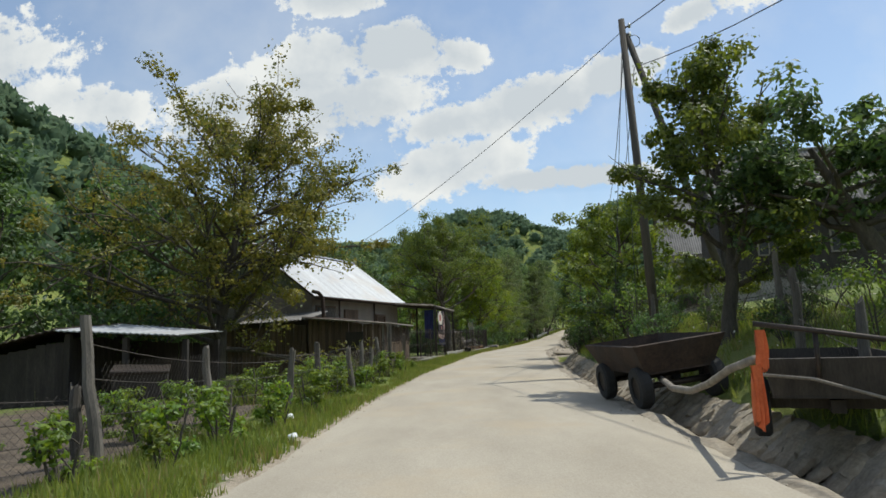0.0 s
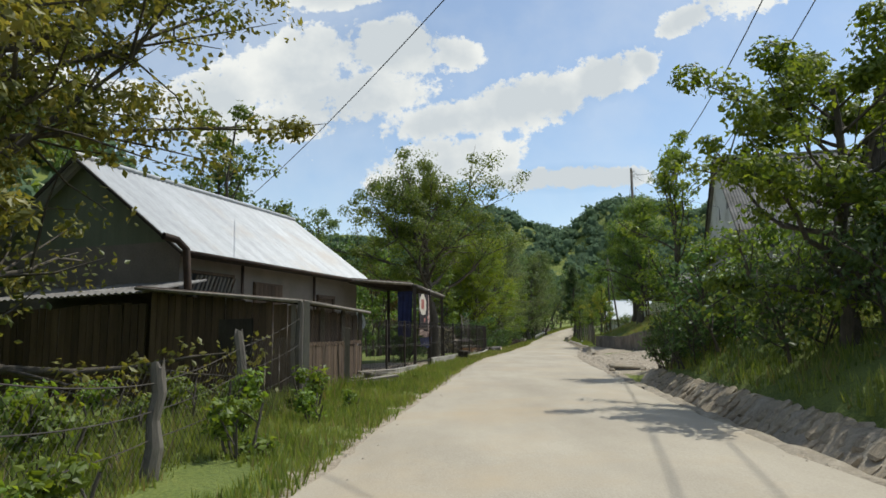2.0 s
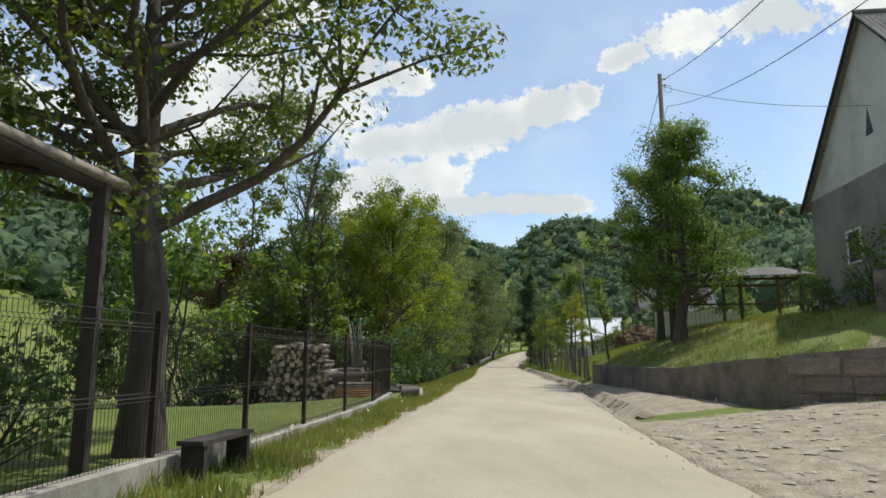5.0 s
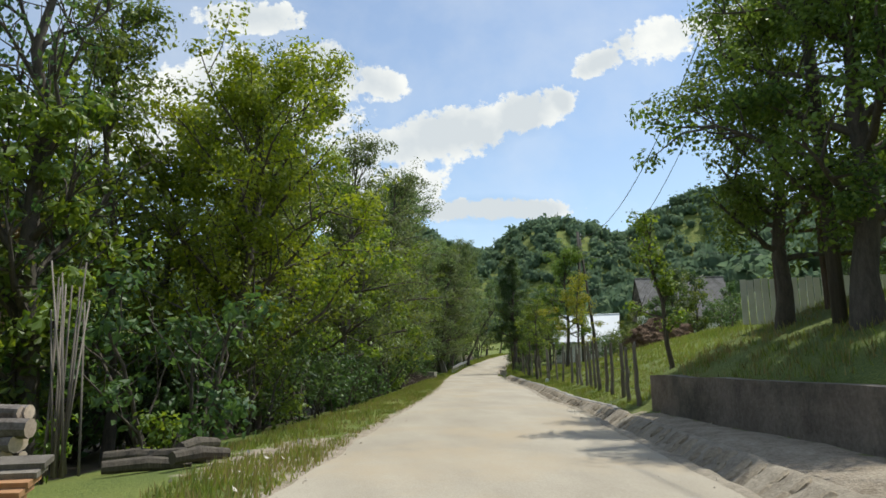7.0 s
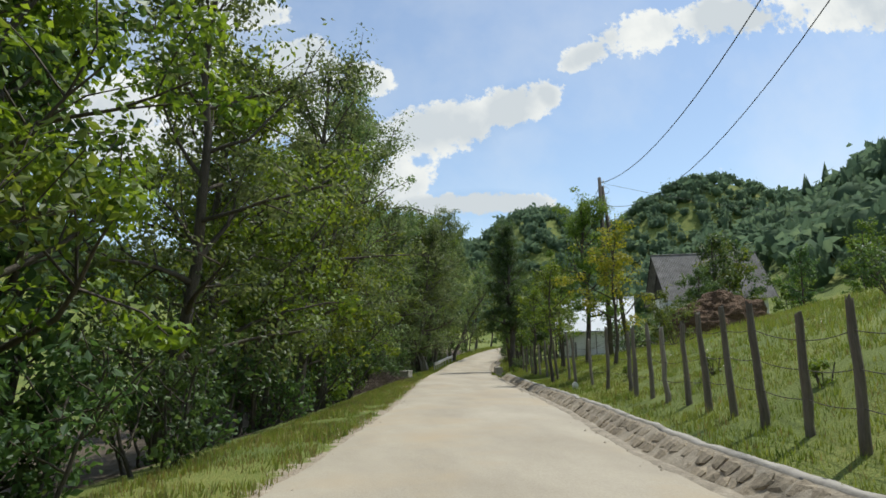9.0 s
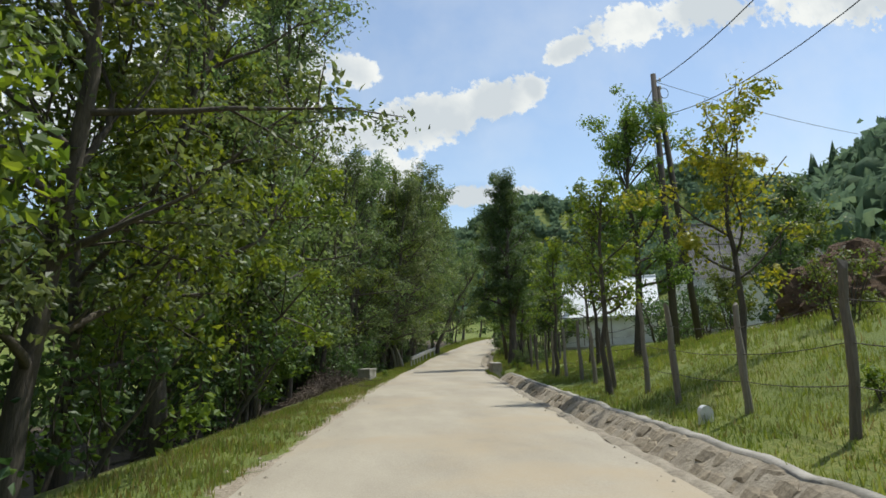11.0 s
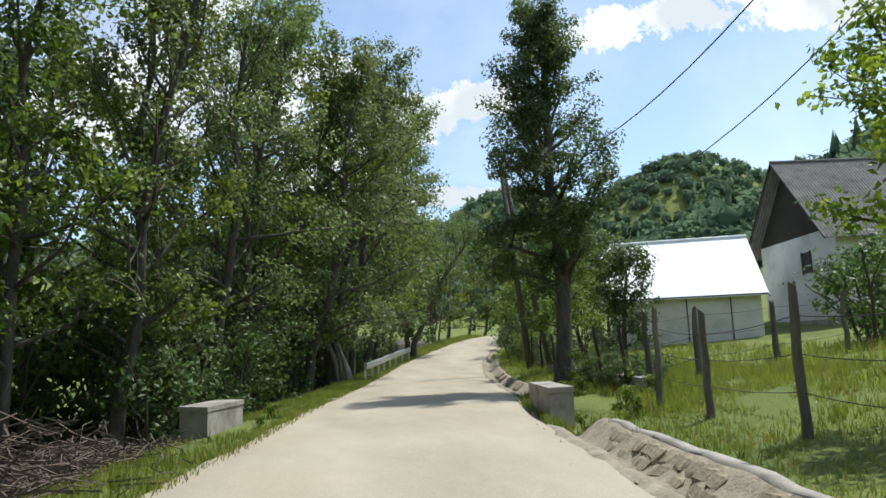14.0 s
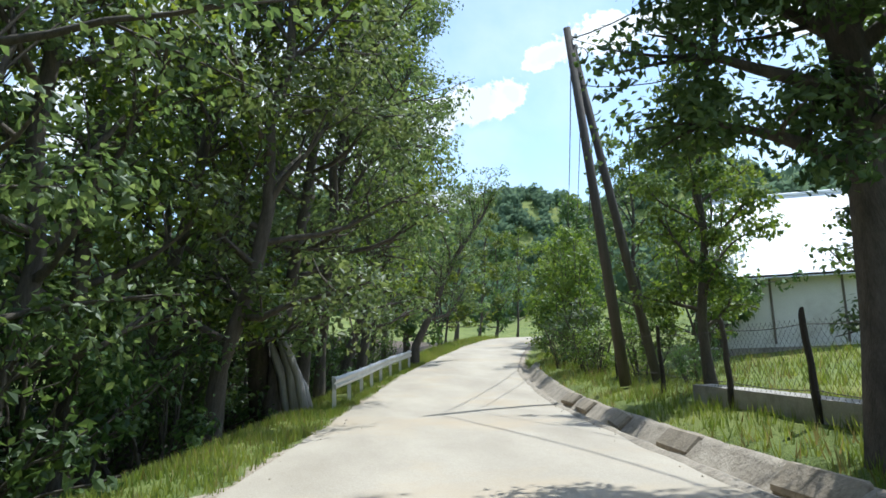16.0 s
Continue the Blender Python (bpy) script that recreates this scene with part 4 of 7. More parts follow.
wood_kinds, back_kinds = wood(True), wood(False)
for e in wood_kinds + back_kinds:
    tagged(e, group=GROVE)
wood_at = [  # kind, y, distance left of the road's middle, turn, scale
    (5, 69.8, 9.5, 0, 0.9), (0, 72.0, 8.8, 150, 0.9), (5, 75.5, 9.4, 90, 1.15), (0, 75.0, 7.4, 40, 0.85), (1, 76.5, 7.2, 120, 1.0), (5, 79.5, 7.0, 200, 1.15), (3, 82.0, 9.3, 10, 1.25), (2, 84.0, 6.6, 260, 0.92), (5, 87.5, 7.0, 75, 1.2),
    (4, 86.0, 11.0, 0, 1.0), (1, 90.5, 6.9, 160, 1.15), (2, 92.5, 6.0, 300, 1.0), (5, 95.5, 6.9, 20, 1.2), (4, 97.0, 5.9, 130, 1.02), (0, 99.5, 7.2, 80, 1.1), (5, 101.5, 6.8, 210, 1.25), (3, 105.0, 8.0, 40, 1.35), (1, 103.2, 5.9, 70, 0.8), (2, 104.5, 6.4, 15, 1.22), (4, 107.5, 7.0, 200, 1.2),
    (4, 110.5, 9.0, 310, 1.1), (1, 112.5, 10.5, 100, 1.1), (2, 114.0, 9.2, 10, 1.05), (0, 117.5, 8.2, 150, 1.0), (4, 119.5, 7.0, 60, 1.0), (0, 122.0, 7.6, 220, 1.1), (2, 124.0, 6.6, 280, 1.05), (4, 126.0, 6.6, 30, 1.1), (0, 127.5, 6.4, 120, 1.15), (2, 130.0, 4.9, 200, 1.1), (0, 131.5, 7.2, 330, 1.2),
    (4, 133.5, 4.7, 90, 1.2), (2, 136.0, 4.7, 170, 1.2), (0, 138.5, 4.7, 240, 1.2), (4, 141.5, 4.7, 0, 1.2), (2, 144.5, 4.7, 90, 1.2), (2, 133.0, 6.5, 20, 1.2), (0, 149.0, 5.6, 55, 1.1), (2, 153.0, 5.8, 170, 1.1), (3, 158.0, 5.7, 240, 1.30), (1, 165.0, 5.3, 330, 1.20), (2, 172.0, 5.4, 0, 1.1), (0, 181.0, 5.2, 55, 1.0), (3, 191.0, 5.5, 0, 1.30),
    (1, 120.5, 11.5, 45, 0.9), (1, 128.5, 11.5, 200, 0.9), (1, 136.0, 10.5, 300, 0.9), (3, 113.0, 15.5, 80, 1.3), (3, 109.0, 11.5, 30, 1.3), (3, 116.5, 12.0, 80, 1.35), (0, 115.5, 13.0, 10, 1.1), (3, 123.0, 11.0, 160, 1.3), (2, 126.5, 12.5, 60, 1.15), (3, 131.0, 10.5, 230, 1.3), (3, 138.5, 9.8, 310, 1.3), (3, 146.0, 9.5, 20, 1.3), (0, 135.0, 13.5, 90, 1.2),
    (0, 80.0, 15.0, 180, 1.1), (2, 92.0, 15.5, 240, 1.1), (0, 103.0, 14.5, 320, 1.1), (2, 121.0, 15.5, 20, 1.2), (0, 128.0, 16.5, 200, 1.2), (4, 141.0, 12.0, 120, 1.2), (0, 148.0, 14.0, 70, 1.2),
    (3, 70.5, 19.0, 30, 0.9), (3, 74.5, 19.5, 130, 1.0), (3, 79.0, 13.5, 230, 1.0), (3, 66.5, 16.5, 60, 1.0), (1, 63.5, 12.5, 90, 1.0), (3, 60.0, 17.0, 200, 1.1), (1, 69.5, 11.0, 20, 0.8), (3, 48.0, 16.0, 45, 1.10), (1, 41.0, 18.0, 80, 1.20), (3, 36.0, 21.0, 145, 1.15), (3, 30.0, 19.0, 60, 1.0),
    (0, 45.0, 14.2, 60, 0.93), (2, 55.0, 13.3, 20, 0.72), (3, 30.5, 17.5, 10, 0.95), (3, 26.5, 21.0, 40, 1.05), (3, 33.0, 16.0, 200, 0.9), (3, 24.0, 20.0, 100, 1.00), (3, 27.5, 16.5, 30, 0.8), (3, 21.5, 16.0, 150, 0.75), (1, 12.0, 17.0, 0, 0.8), (3, 14.0, 26.0, 90, 1.1), (3, 17.0, 20.5, 10, 0.9), (3, 33.0, 28.0, 200, 1.30), (3, 20.0, 29.0, 260, 1.30), (3, 8.0, 22.0, 300, 1.00)]
placed = set()


def put(k, behind, x, y, turn, s, label="", lean=0.0):
    e = (back_kinds if behind else wood_kinds)[k]
    if e.name in placed:
        replant(e, x, y, turn, s, label, tilt=lean)
    else:
        placed.add(e.name)
        plant(e, x, y, turn, s, tilt=lean)


for k, y, d, turn, s in wood_at:
    x = float(road_x(y)) - d
    lean = (10.0 if 128.5 < y < 147 else 5.0) if (k in (0, 2, 4) and y > 80 and d < 9.5) else 0.0
    put(k, d > 9.0 or y > 146 or y < 62, x, y, turn, s, "", lean)
# right of the road, far and near
right_at = [(1, 152.0, 5.2, 60, 0.8), (1, 158.0, 5.4, 160, 0.95), (3, 164.0, 6.0, 250, 1.1), (0, 172.0, 7.0, 0, 1.0), (1, 145.0, 5.4, 210, 0.75), (2, 139.0, 7.2, 100, 0.65), (1, 133.0, 7.4, 140, 0.6), (3, 136.5, 9.5, 80, 0.7), (1, 182.0, 4.0, 20, 1.2), (3, 190.0, 2.0, 120, 1.2), (0, 198.0, -4.0, 30, 1.1),
            (3, 80.0, 40.0, 10, 0.9), (1, 92.0, 44.0, 90, 1.0), (0, 100.0, 40.0, 170, 0.75), (3, 118.0, 42.0, 120, 0.9), (1, 66.0, 46.0, 260, 1.0), (1, 90.0, 27.0, 40, 0.6), (3, 97.0, 30.0, 300, 0.6), (1, 104.0, 33.0, 220, 0.7), (3, 110.0, 15.8, 40, 0.55), (1, 111.5, 13.9, 120, 0.5), (3, 112.5, 18.0, 200, 0.5), (1, 33.0, 8.2, 0, 0.30), (1, 30.5, 6.8, 100, 0.28), (3, 114.0, 18.5, 10, 0.85), (1, 116.0, 20.5, 100, 0.95), (3, 118.0, 23.0, 200, 0.85), (3, 106.0, 21.0, 10, 0.5), (1, 103.0, 24.0, 80, 0.6), (3, 99.0, 28.0, 140, 0.6), (1, 107.0, 27.0, 200, 0.6), (3, 95.0, 31.0, 20, 0.6), (1, 112.0, 24.0, 60, 0.6)]
for k, y, d, turn, s in right_at:
    put(k, y > 125 or d > 12, float(road_x(y)) + d, y, turn, s, ["", "leafy green hazel beside the road verge", "grey-green willow beside the road", "dense dark elm on the meadow slope"][k] if k < 4 else "")


for e in wood_kinds + back_kinds:      # every kind stands somewhere
    if e.name not in placed:
        plant(e, -32.0 - 3.0 * len(placed), 52.0 + 4.0 * len(placed), 0, 1.0)

# undergrowth
bush_kinds = [
    make_tree("elder_bush", "rounded leafy elder bush", 41, 2.6, 1.7, 0.02, 4, 1500, 0.15, 0.45, 0.04, "leaf", stems=5, category="bush", forks=2),
    make_tree("bramble_bush", "low dark bramble bush", 42, 1.7, 1.6, 0.02, 4, 1300, 0.145, 0.42, 0.03, "leaf_dark", stems=5, category="bush", forks=2),
    make_tree("dogwood_bush", "dense dark green dogwood bush", 43, 2.3, 1.5, 0.02, 4, 1400, 0.145, 0.45, 0.04, "leaf_dark", stems=5, category="bush", forks=2),
    make_tree("nettle_clump", "clump of tall nettles and weeds", 44, 0.85, 0.4, 0.03, 2, 480, 0.1, 0.2, 0.012, "leaf_bright", stems=5, category="weeds", forks=1)]
rb = random.Random(5)
bush_at = []
y = 68.8
while y < 152:
    bush_at.append((rb.choice((0, 1, 2, 2)), y, -(5.1 + rb.uniform(0, 0.9) + 1.3 * (y > 112)), rb.uniform(0, 360), rb.uniform(0.8, 1.3) * (0.75 if y > 108 else 1)))
    y += rb.uniform(2.4, 3.6) + 1.2 * (y > 108)
bush_at = [(b[0], b[1], b[2] - 1.5, b[3], b[4] * 1.3) if 84 < b[1] < 108 and b[0] != 3 else b for b in bush_at if not (108.5 < b[1] < 118.5 and b[2] > -7)]
bush_at += [(1, 15.5, 5.6, 0, 0.45), (1, 18.5, 4.6, 50, 0.5), (0, 22.0, 4.9, 90, 0.7), (2, 25.0, 5.4, 10, 0.9), (1, 27.2, 4.7, 200, 0.9), (0, 29.4, 5.2, 140, 1.0), (2, 31.5, 4.8, 260, 0.9), (0, 33.3, 5.3, 320, 1.0), (1, 34.3, 4.4, 20, 0.8),
            (2, 35.0, 7.5, 33, 1.0), (1, 48.0, -6.5, 0, 0.9), (2, 53.0, 13.5, 0, 0.5), (1, 57.2, 12.0, 0, 0.4), (0, 57.8, 15.0, 0, 0.35),
            (1, 130.5, 5.9, 50, 0.5), (0, 134.0, 5.6, 90, 0.7), (2, 139.0, 5.0, 0, 1.0), (0, 146.0, 4.6, 70, 1.1), (2, 117.6, 4.4, 20, 0.32), (0, 96.0, 9.0, 0, 0.6), (1, 86.0, 12.0, 0, 0.8)]
bush_at += [(3, yy, dd, 40 * i, ss) for i, (yy, dd, ss) in enumerate([(8.0, -3.9, 0.9), (8.9, -3.6, 0.8), (9.8, -3.9, 1.0), (10.3, -3.3, 0.7), (11.6, -3.7, 0.9), (12.4, -3.3, 0.7), (13.6, -3.6, 1.0), (15.0, -3.4, 0.7), (17.2, -3.3, 0.8), (19.4, -3.4, 0.8), (22.5, -3.5, 0.9), (25.2, -3.5, 0.7), (27.0, -3.4, 0.5), (33.5, -3.3, 0.3),
                                                                      (115.0, 3.6, 0.6), (113.8, 3.4, 0.5), (119.5, 3.4, 0.5), (79.0, 5.2, 0.6), (84.0, 5.4, 0.7), (90.0, 5.0, 0.6), (6.6, -4.2, 0.9), (7.3, -3.6, 0.7), (66.5, -5.2, 1.1), (66.0, -6.6, 1.3)])]
rw = random.Random(31)
bush_at += [(3, rw.uniform(15, 27), -rw.uniform(3.5, 6.5), rw.uniform(0, 360), rw.uniform(0.6, 1.15)) for _ in range(30)]
bush_at += [(3, rw.uniform(8, 15), -rw.uniform(4.2, 7.5), rw.uniform(0, 360), rw.uniform(0.5, 1.0)) for _ in range(14)]
bush_at += [(rw.choice((1, 2, 0)), yy, -rw.uniform(9.5, 13.5), rw.uniform(0, 360), rw.uniform(1.3, 1.9)) for yy in np.arange(107, 152, 2.6)]
bush_at += [(rw.choice((1, 2)), yy, -rw.uniform(5.4, 7.5), rw.uniform(0, 360), rw.uniform(0.8, 1.3)) for yy in np.arange(120, 150, 2.3)]
bush_at += [(2, 119.5, 13.0, 0, 1.3), (1, 121.5, 15.5, 60, 1.5), (2, 123.0, 17.5, 120, 1.4), (2, 125.0, 20.5, 200, 1.4)]
bush_at += [(rw.choice((1, 2)), rw.uniform(66, 84), -rw.uniform(8.5, 15), rw.uniform(0, 360), rw.uniform(1.1, 1.7)) for _ in range(14)]
bush_at += [(rw.choice((1, 2)), yy, -rw.uniform(11.5, 14.5), rw.uniform(0, 360), rw.uniform(1.0, 1.6)) for yy in np.arange(21.5, 30.5, 1.5)]
bush_at += [(rw.choice((1, 2)), yy, -rw.uniform(19, 25), rw.uniform(0, 360), rw.uniform(1.4, 2.0)) for yy in np.arange(24, 52, 3.0)]
bush_at += [(0, 55.8, 10.3, 0, 0.4), (1, 57.5, 10.6, 50, 0.45), (2, 59.5, 10.2, 90, 0.45), (0, 61.5, 10.8, 150, 0.5), (1, 55.4, 10.2, 10, 0.4), (0, 53.9, 11.8, 70, 0.35), (1, 52.8, 12.8, 0, 0.4), (0, 53.6, 12.9, 0, 0.75), (2, 52.0, 14.6, 0, 0.8), (0, 56.2, 10.6, 0, 0.8)]
bush_at += [(3, yy, dd, 70 * i, ss) for i, (yy, dd, ss) in enumerate([(114.6, 2.75, 0.45), (115.6, 2.8, 0.4), (116.6, 2.75, 0.45), (117.8, 2.85, 0.5), (118.4, 3.6, 0.6), (117.2, 4.7, 0.7), (118.8, 4.8, 0.7), (116.0, 4.6, 0.6), (119.8, 4.2, 0.6), (116.5, -3.2, 0.4), (118.6, -3.4, 0.5)])]
bush_at += [(2, 35.8, 4.1, 0, 0.5), (0, 35.0, 4.8, 40, 0.62), (1, 34.4, 3.95, 90, 0.6), (2, 36.0, 5.4, 130, 0.6), (0, 33.4, 4.6, 200, 0.7), (1, 36.6, 4.7, 260, 0.45), (0, 35.6, 6.6, 300, 0.8), (2, 34.0, 6.2, 20, 0.8), (1, 32.2, 4.0, 70, 0.7)]
bush_at += [(1, 118.6, 4.3, 40, 0.45), (2, 119.4, 5.0, 0, 0.4), (1, 117.4, 5.2, 90, 0.4), (0, 120.3, 4.3, 130, 0.4)]
bush_at += [(1, 20.0, 5.4, 10, 0.5), (0, 17.2, 6.2, 60, 0.45), (2, 13.2, 6.4, 100, 0.5), (1, 11.4, 5.2, 20, 0.42), (0, 9.4, 5.6, 200, 0.45)]
bush_at += [(0, 136.5, 4.6, 0, 0.6), (2, 141.5, 4.3, 0, 0.8)]
seen = set()
for k, y, d, turn, s in bush_at:
    x = float(road_x(y)) + d
    if k in seen:
        replant(bush_kinds[k], x, y, turn, s)
    else:
        plant(bush_kinds[k], x, y, turn, s)
        seen.add(k)


# ---------------------------------------------------------------- wooded hills
def build_forest():
    """Ragged crowns: a rough core with leaf sprays standing off it, and some conifers."""
    rng = np.random.default_rng(8)
    bm = bmesh.new()
    bmesh.ops.create_icosphere(bm, subdivisions=1, radius=1.0)
    base = np.array([v.co[:] for v in bm.verts])
    tri = np.array([[v.index for v in f.verts] for f in bm.faces])
    bm.free()
    forms = []
    for k in range(6):
        q = base * (0.66 + 0.55 * np.array([noise.noise(Vector(p) * 1.9 + Vector((k * 5.0, 0, 0))) for p in base]))[:, None]
        S = rng.normal(size=(28, 3))
        S /= np.linalg.norm(S, axis=1)[:, None]
        S[:, 2] = np.abs(S[:, 2]) * 1.1 - 0.25
        sv, sf = leaves_np(rng, S * (0.82 + 0.2 * rng.normal(size=(28, 1))), 0.55, 0.6)
        forms.append((np.concatenate([q, sv]), np.concatenate([tri, (sf[:, [0, 1, 2]] + len(q)), (sf[:, [0, 2, 3]] + len(q))])))
    t = np.linspace(0, 2 * np.pi, 9)[:-1]
    cone = [np.array([(math.cos(a) * r, math.sin(a) * r, z) for a in t]) for z, r in ((-0.6, 0.62), (0.2, 0.42), (0.25, 0.52), (1.0, 0.28), (1.05, 0.36), (1.8, 0.03))]
    cv = np.concatenate(cone) * (1 + 0.12 * rng.normal(size=(48, 1)))
    cf = np.array([(r * 8 + i, r * 8 + (i + 1) % 8, r * 8 + 8 + (i + 1) % 8) for r in range(5) for i in range(8)] + [(r * 8 + i, r * 8 + 8 + (i + 1) % 8, r * 8 + 8 + i) for r in range(5) for i in range(8)])
    N = 20000
    x, y = rng.uniform(-420, 460, N), rng.uniform(40, 640, N)
    d = np.abs(x - road_x(np.clip(y, -60, 240)))
    z = ground_z(x, y)
    eye = np.hypot(x - 10, y - 40)
    ok = (z - road_z(y) > 7 + 5 * rng.uniform(size=N)) & ((d > 46) | (y > 225))
    ang = np.degrees(np.arctan2(x - 8, y - 30))
    ok &= (ang > -52) & (ang < 62)
    keep = ok & (rng.uniform(size=N) < np.clip(1.2 - eye / 800, 0.35, 0.9))
    x, y, z = x[keep], y[keep], z[keep]
    # no crowns on the far sides of the hills
    shown = np.zeros(len(x), bool)
    for ex, ey in ((0, 0), (8, 50), (16, 85), (21, 116)):
        clear = np.full(len(x), 1e3)
        for u in np.linspace(0.3, 0.96, 24):
            clear = np.minimum(clear, 2 + (z + 12 - 2) * u - ground_z(ex + (x - ex) * u, ey + (y - ey) * u))
        shown |= clear > -1
    x, y, z = x[shown], y[shown], z[shown]
    n = len(x)
    s = rng.uniform(2.6, 5.6, n)
    vs, fs, tot = [], [], 0
    for i in range(n):
        q, ff = (cv, cf) if (i % 41 == 0 and x[i] > 120 and y[i] < 330) else forms[i % 6]
        q = q * (s[i], s[i], s[i] * rng.uniform(0.85, 1.4))
        a = rng.uniform(0, 6.28)
        c, sn = math.cos(a), math.sin(a)
        vs.append(np.stack([q[:, 0] * c - q[:, 1] * sn + x[i], q[:, 0] * sn + q[:, 1] * c + y[i], q[:, 2] + z[i] + s[i] * 0.6], 1))
        fs.append(ff + tot)
        tot += len(q)
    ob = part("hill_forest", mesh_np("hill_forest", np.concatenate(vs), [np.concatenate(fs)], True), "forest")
    tagged(ob, "dense deciduous forest covering the hills round the valley", "forest", kind="stuff")


build_forest()
# ---------------------------------------------------------------- walls along the road
def wall_run(name, pts, z0, z1, thick, material, label, cap=None):
    """A wall along ground points, each with its own foot and top height."""
    P = np.array(pts, float)
    T = np.gradient(P, axis=0)
    T /= np.linalg.norm(T, axis=1)[:, None]
    Nn = np.stack([T[:, 1], -T[:, 0]], 1)
    V, F = [], []
    n = len(P)
    z0, z1 = np.broadcast_to(z0, (n,)), np.broadcast_to(z1, (n,))
    for side, zz in ((0, z0), (0, z1), (1, z1), (1, z0)):
        V.append(np.concatenate([P + Nn * thick * side, zz[:, None]], 1))
    V = np.concatenate(V)
    for r in range(4):
        a, b = r * n, ((r + 1) % 4) * n
        for i in range(n - 1):
            F.append((a + i, a + i + 1, b + i + 1, b + i))
    F += [(0, n, 2 * n, 3 * n), (n - 1, 4 * n - 1, 3 * n - 1, 2 * n - 1)]
    bm = bmesh.new()
    vv = [bm.verts.new(v) for v in V]
    for f in F:
        bm.faces.new([vv[k] for k in f])
    bmesh.ops.recalc_face_normals(bm, faces=bm.faces)
    return tagged(part(name, bm, material), label, "wall", kind="structure")


wy = np.arange(54.6, 71.9, 0.5)
wj = np.array([noise.noise(Vector((y * 0.8, 0, 7))) * 0.05 for y in wy])
wall_pts = np.stack([road_x(wy) + wall_d(wy) + wj, wy], 1)
wall_run("retaining_wall", wall_pts, -0.3, 0.93 + 0.35 * smooth(62, 55, wy) + wj * 0.6, 0.32, "wallstone", "low rough-cast retaining wall holding up a grass terrace")
cx = np.linspace(0, 1, 14)[:, None]
cross = np.array([13.05, 54.6]) + (np.array([24.9, 45.4]) - np.array([13.05, 54.6])) * cx
drive_wall = wall_run("retaining_wall_drive", cross[::-1], -0.1, (1.34 + 1.35 * cx[:, 0] + 0.03 * np.sin(cx[:, 0] * 40))[::-1], 0.32, "wallstone", "low rough-cast retaining wall along the dirt driveway")
rc = random.Random(17)
block_meshes = []
for k in range(5):
    bm = box_bm((0, 0, 0), (0.62 + 0.11 * k, 0.07, 0.37), bevel=0.03)
    for v in bm.verts:
        v.co += Vector((rc.uniform(-0.02, 0.02), rc.uniform(-0.012, 0.012), rc.uniform(-0.02, 0.02)))
    me = bpy.data.meshes.new("stone_block")
    bm.to_mesh(me), bm.free()
    me.materials.append(M["wallblock"])
    block_meshes.append(me)
for row in range(5):
    u = 0.15 + 0.3 * (row % 2)
    while u < 14.2:
        k = rc.randrange(5)
        L = 0.62 + 0.11 * k
        zc = 0.27 + row * 0.41
        if zc + 0.2 < 1.34 + 1.35 * u / 15.0:
            ob = new("stone_block", block_meshes[k])
            ob.parent = drive_wall
            ob.matrix_world = pose(13.05 + 0.79 * (u + L / 2) - 0.008, 54.6 - 0.613 * (u + L / 2) - 0.01, zc, rc.uniform(-1.5, 1.5), rc.uniform(-1.5, 1.5), -37.8)
        u += L + 0.04
terr = np.array([16.5, 55.6]) + (np.array([24.6, 49.0]) - np.array([16.5, 55.6])) * cx
wall_run("terrace_wall", terr[::-1], 0.8, (3.55 + 0.25 * cx[:, 0])[::-1], 0.3, "wallstone", "second terrace wall below the grey house")


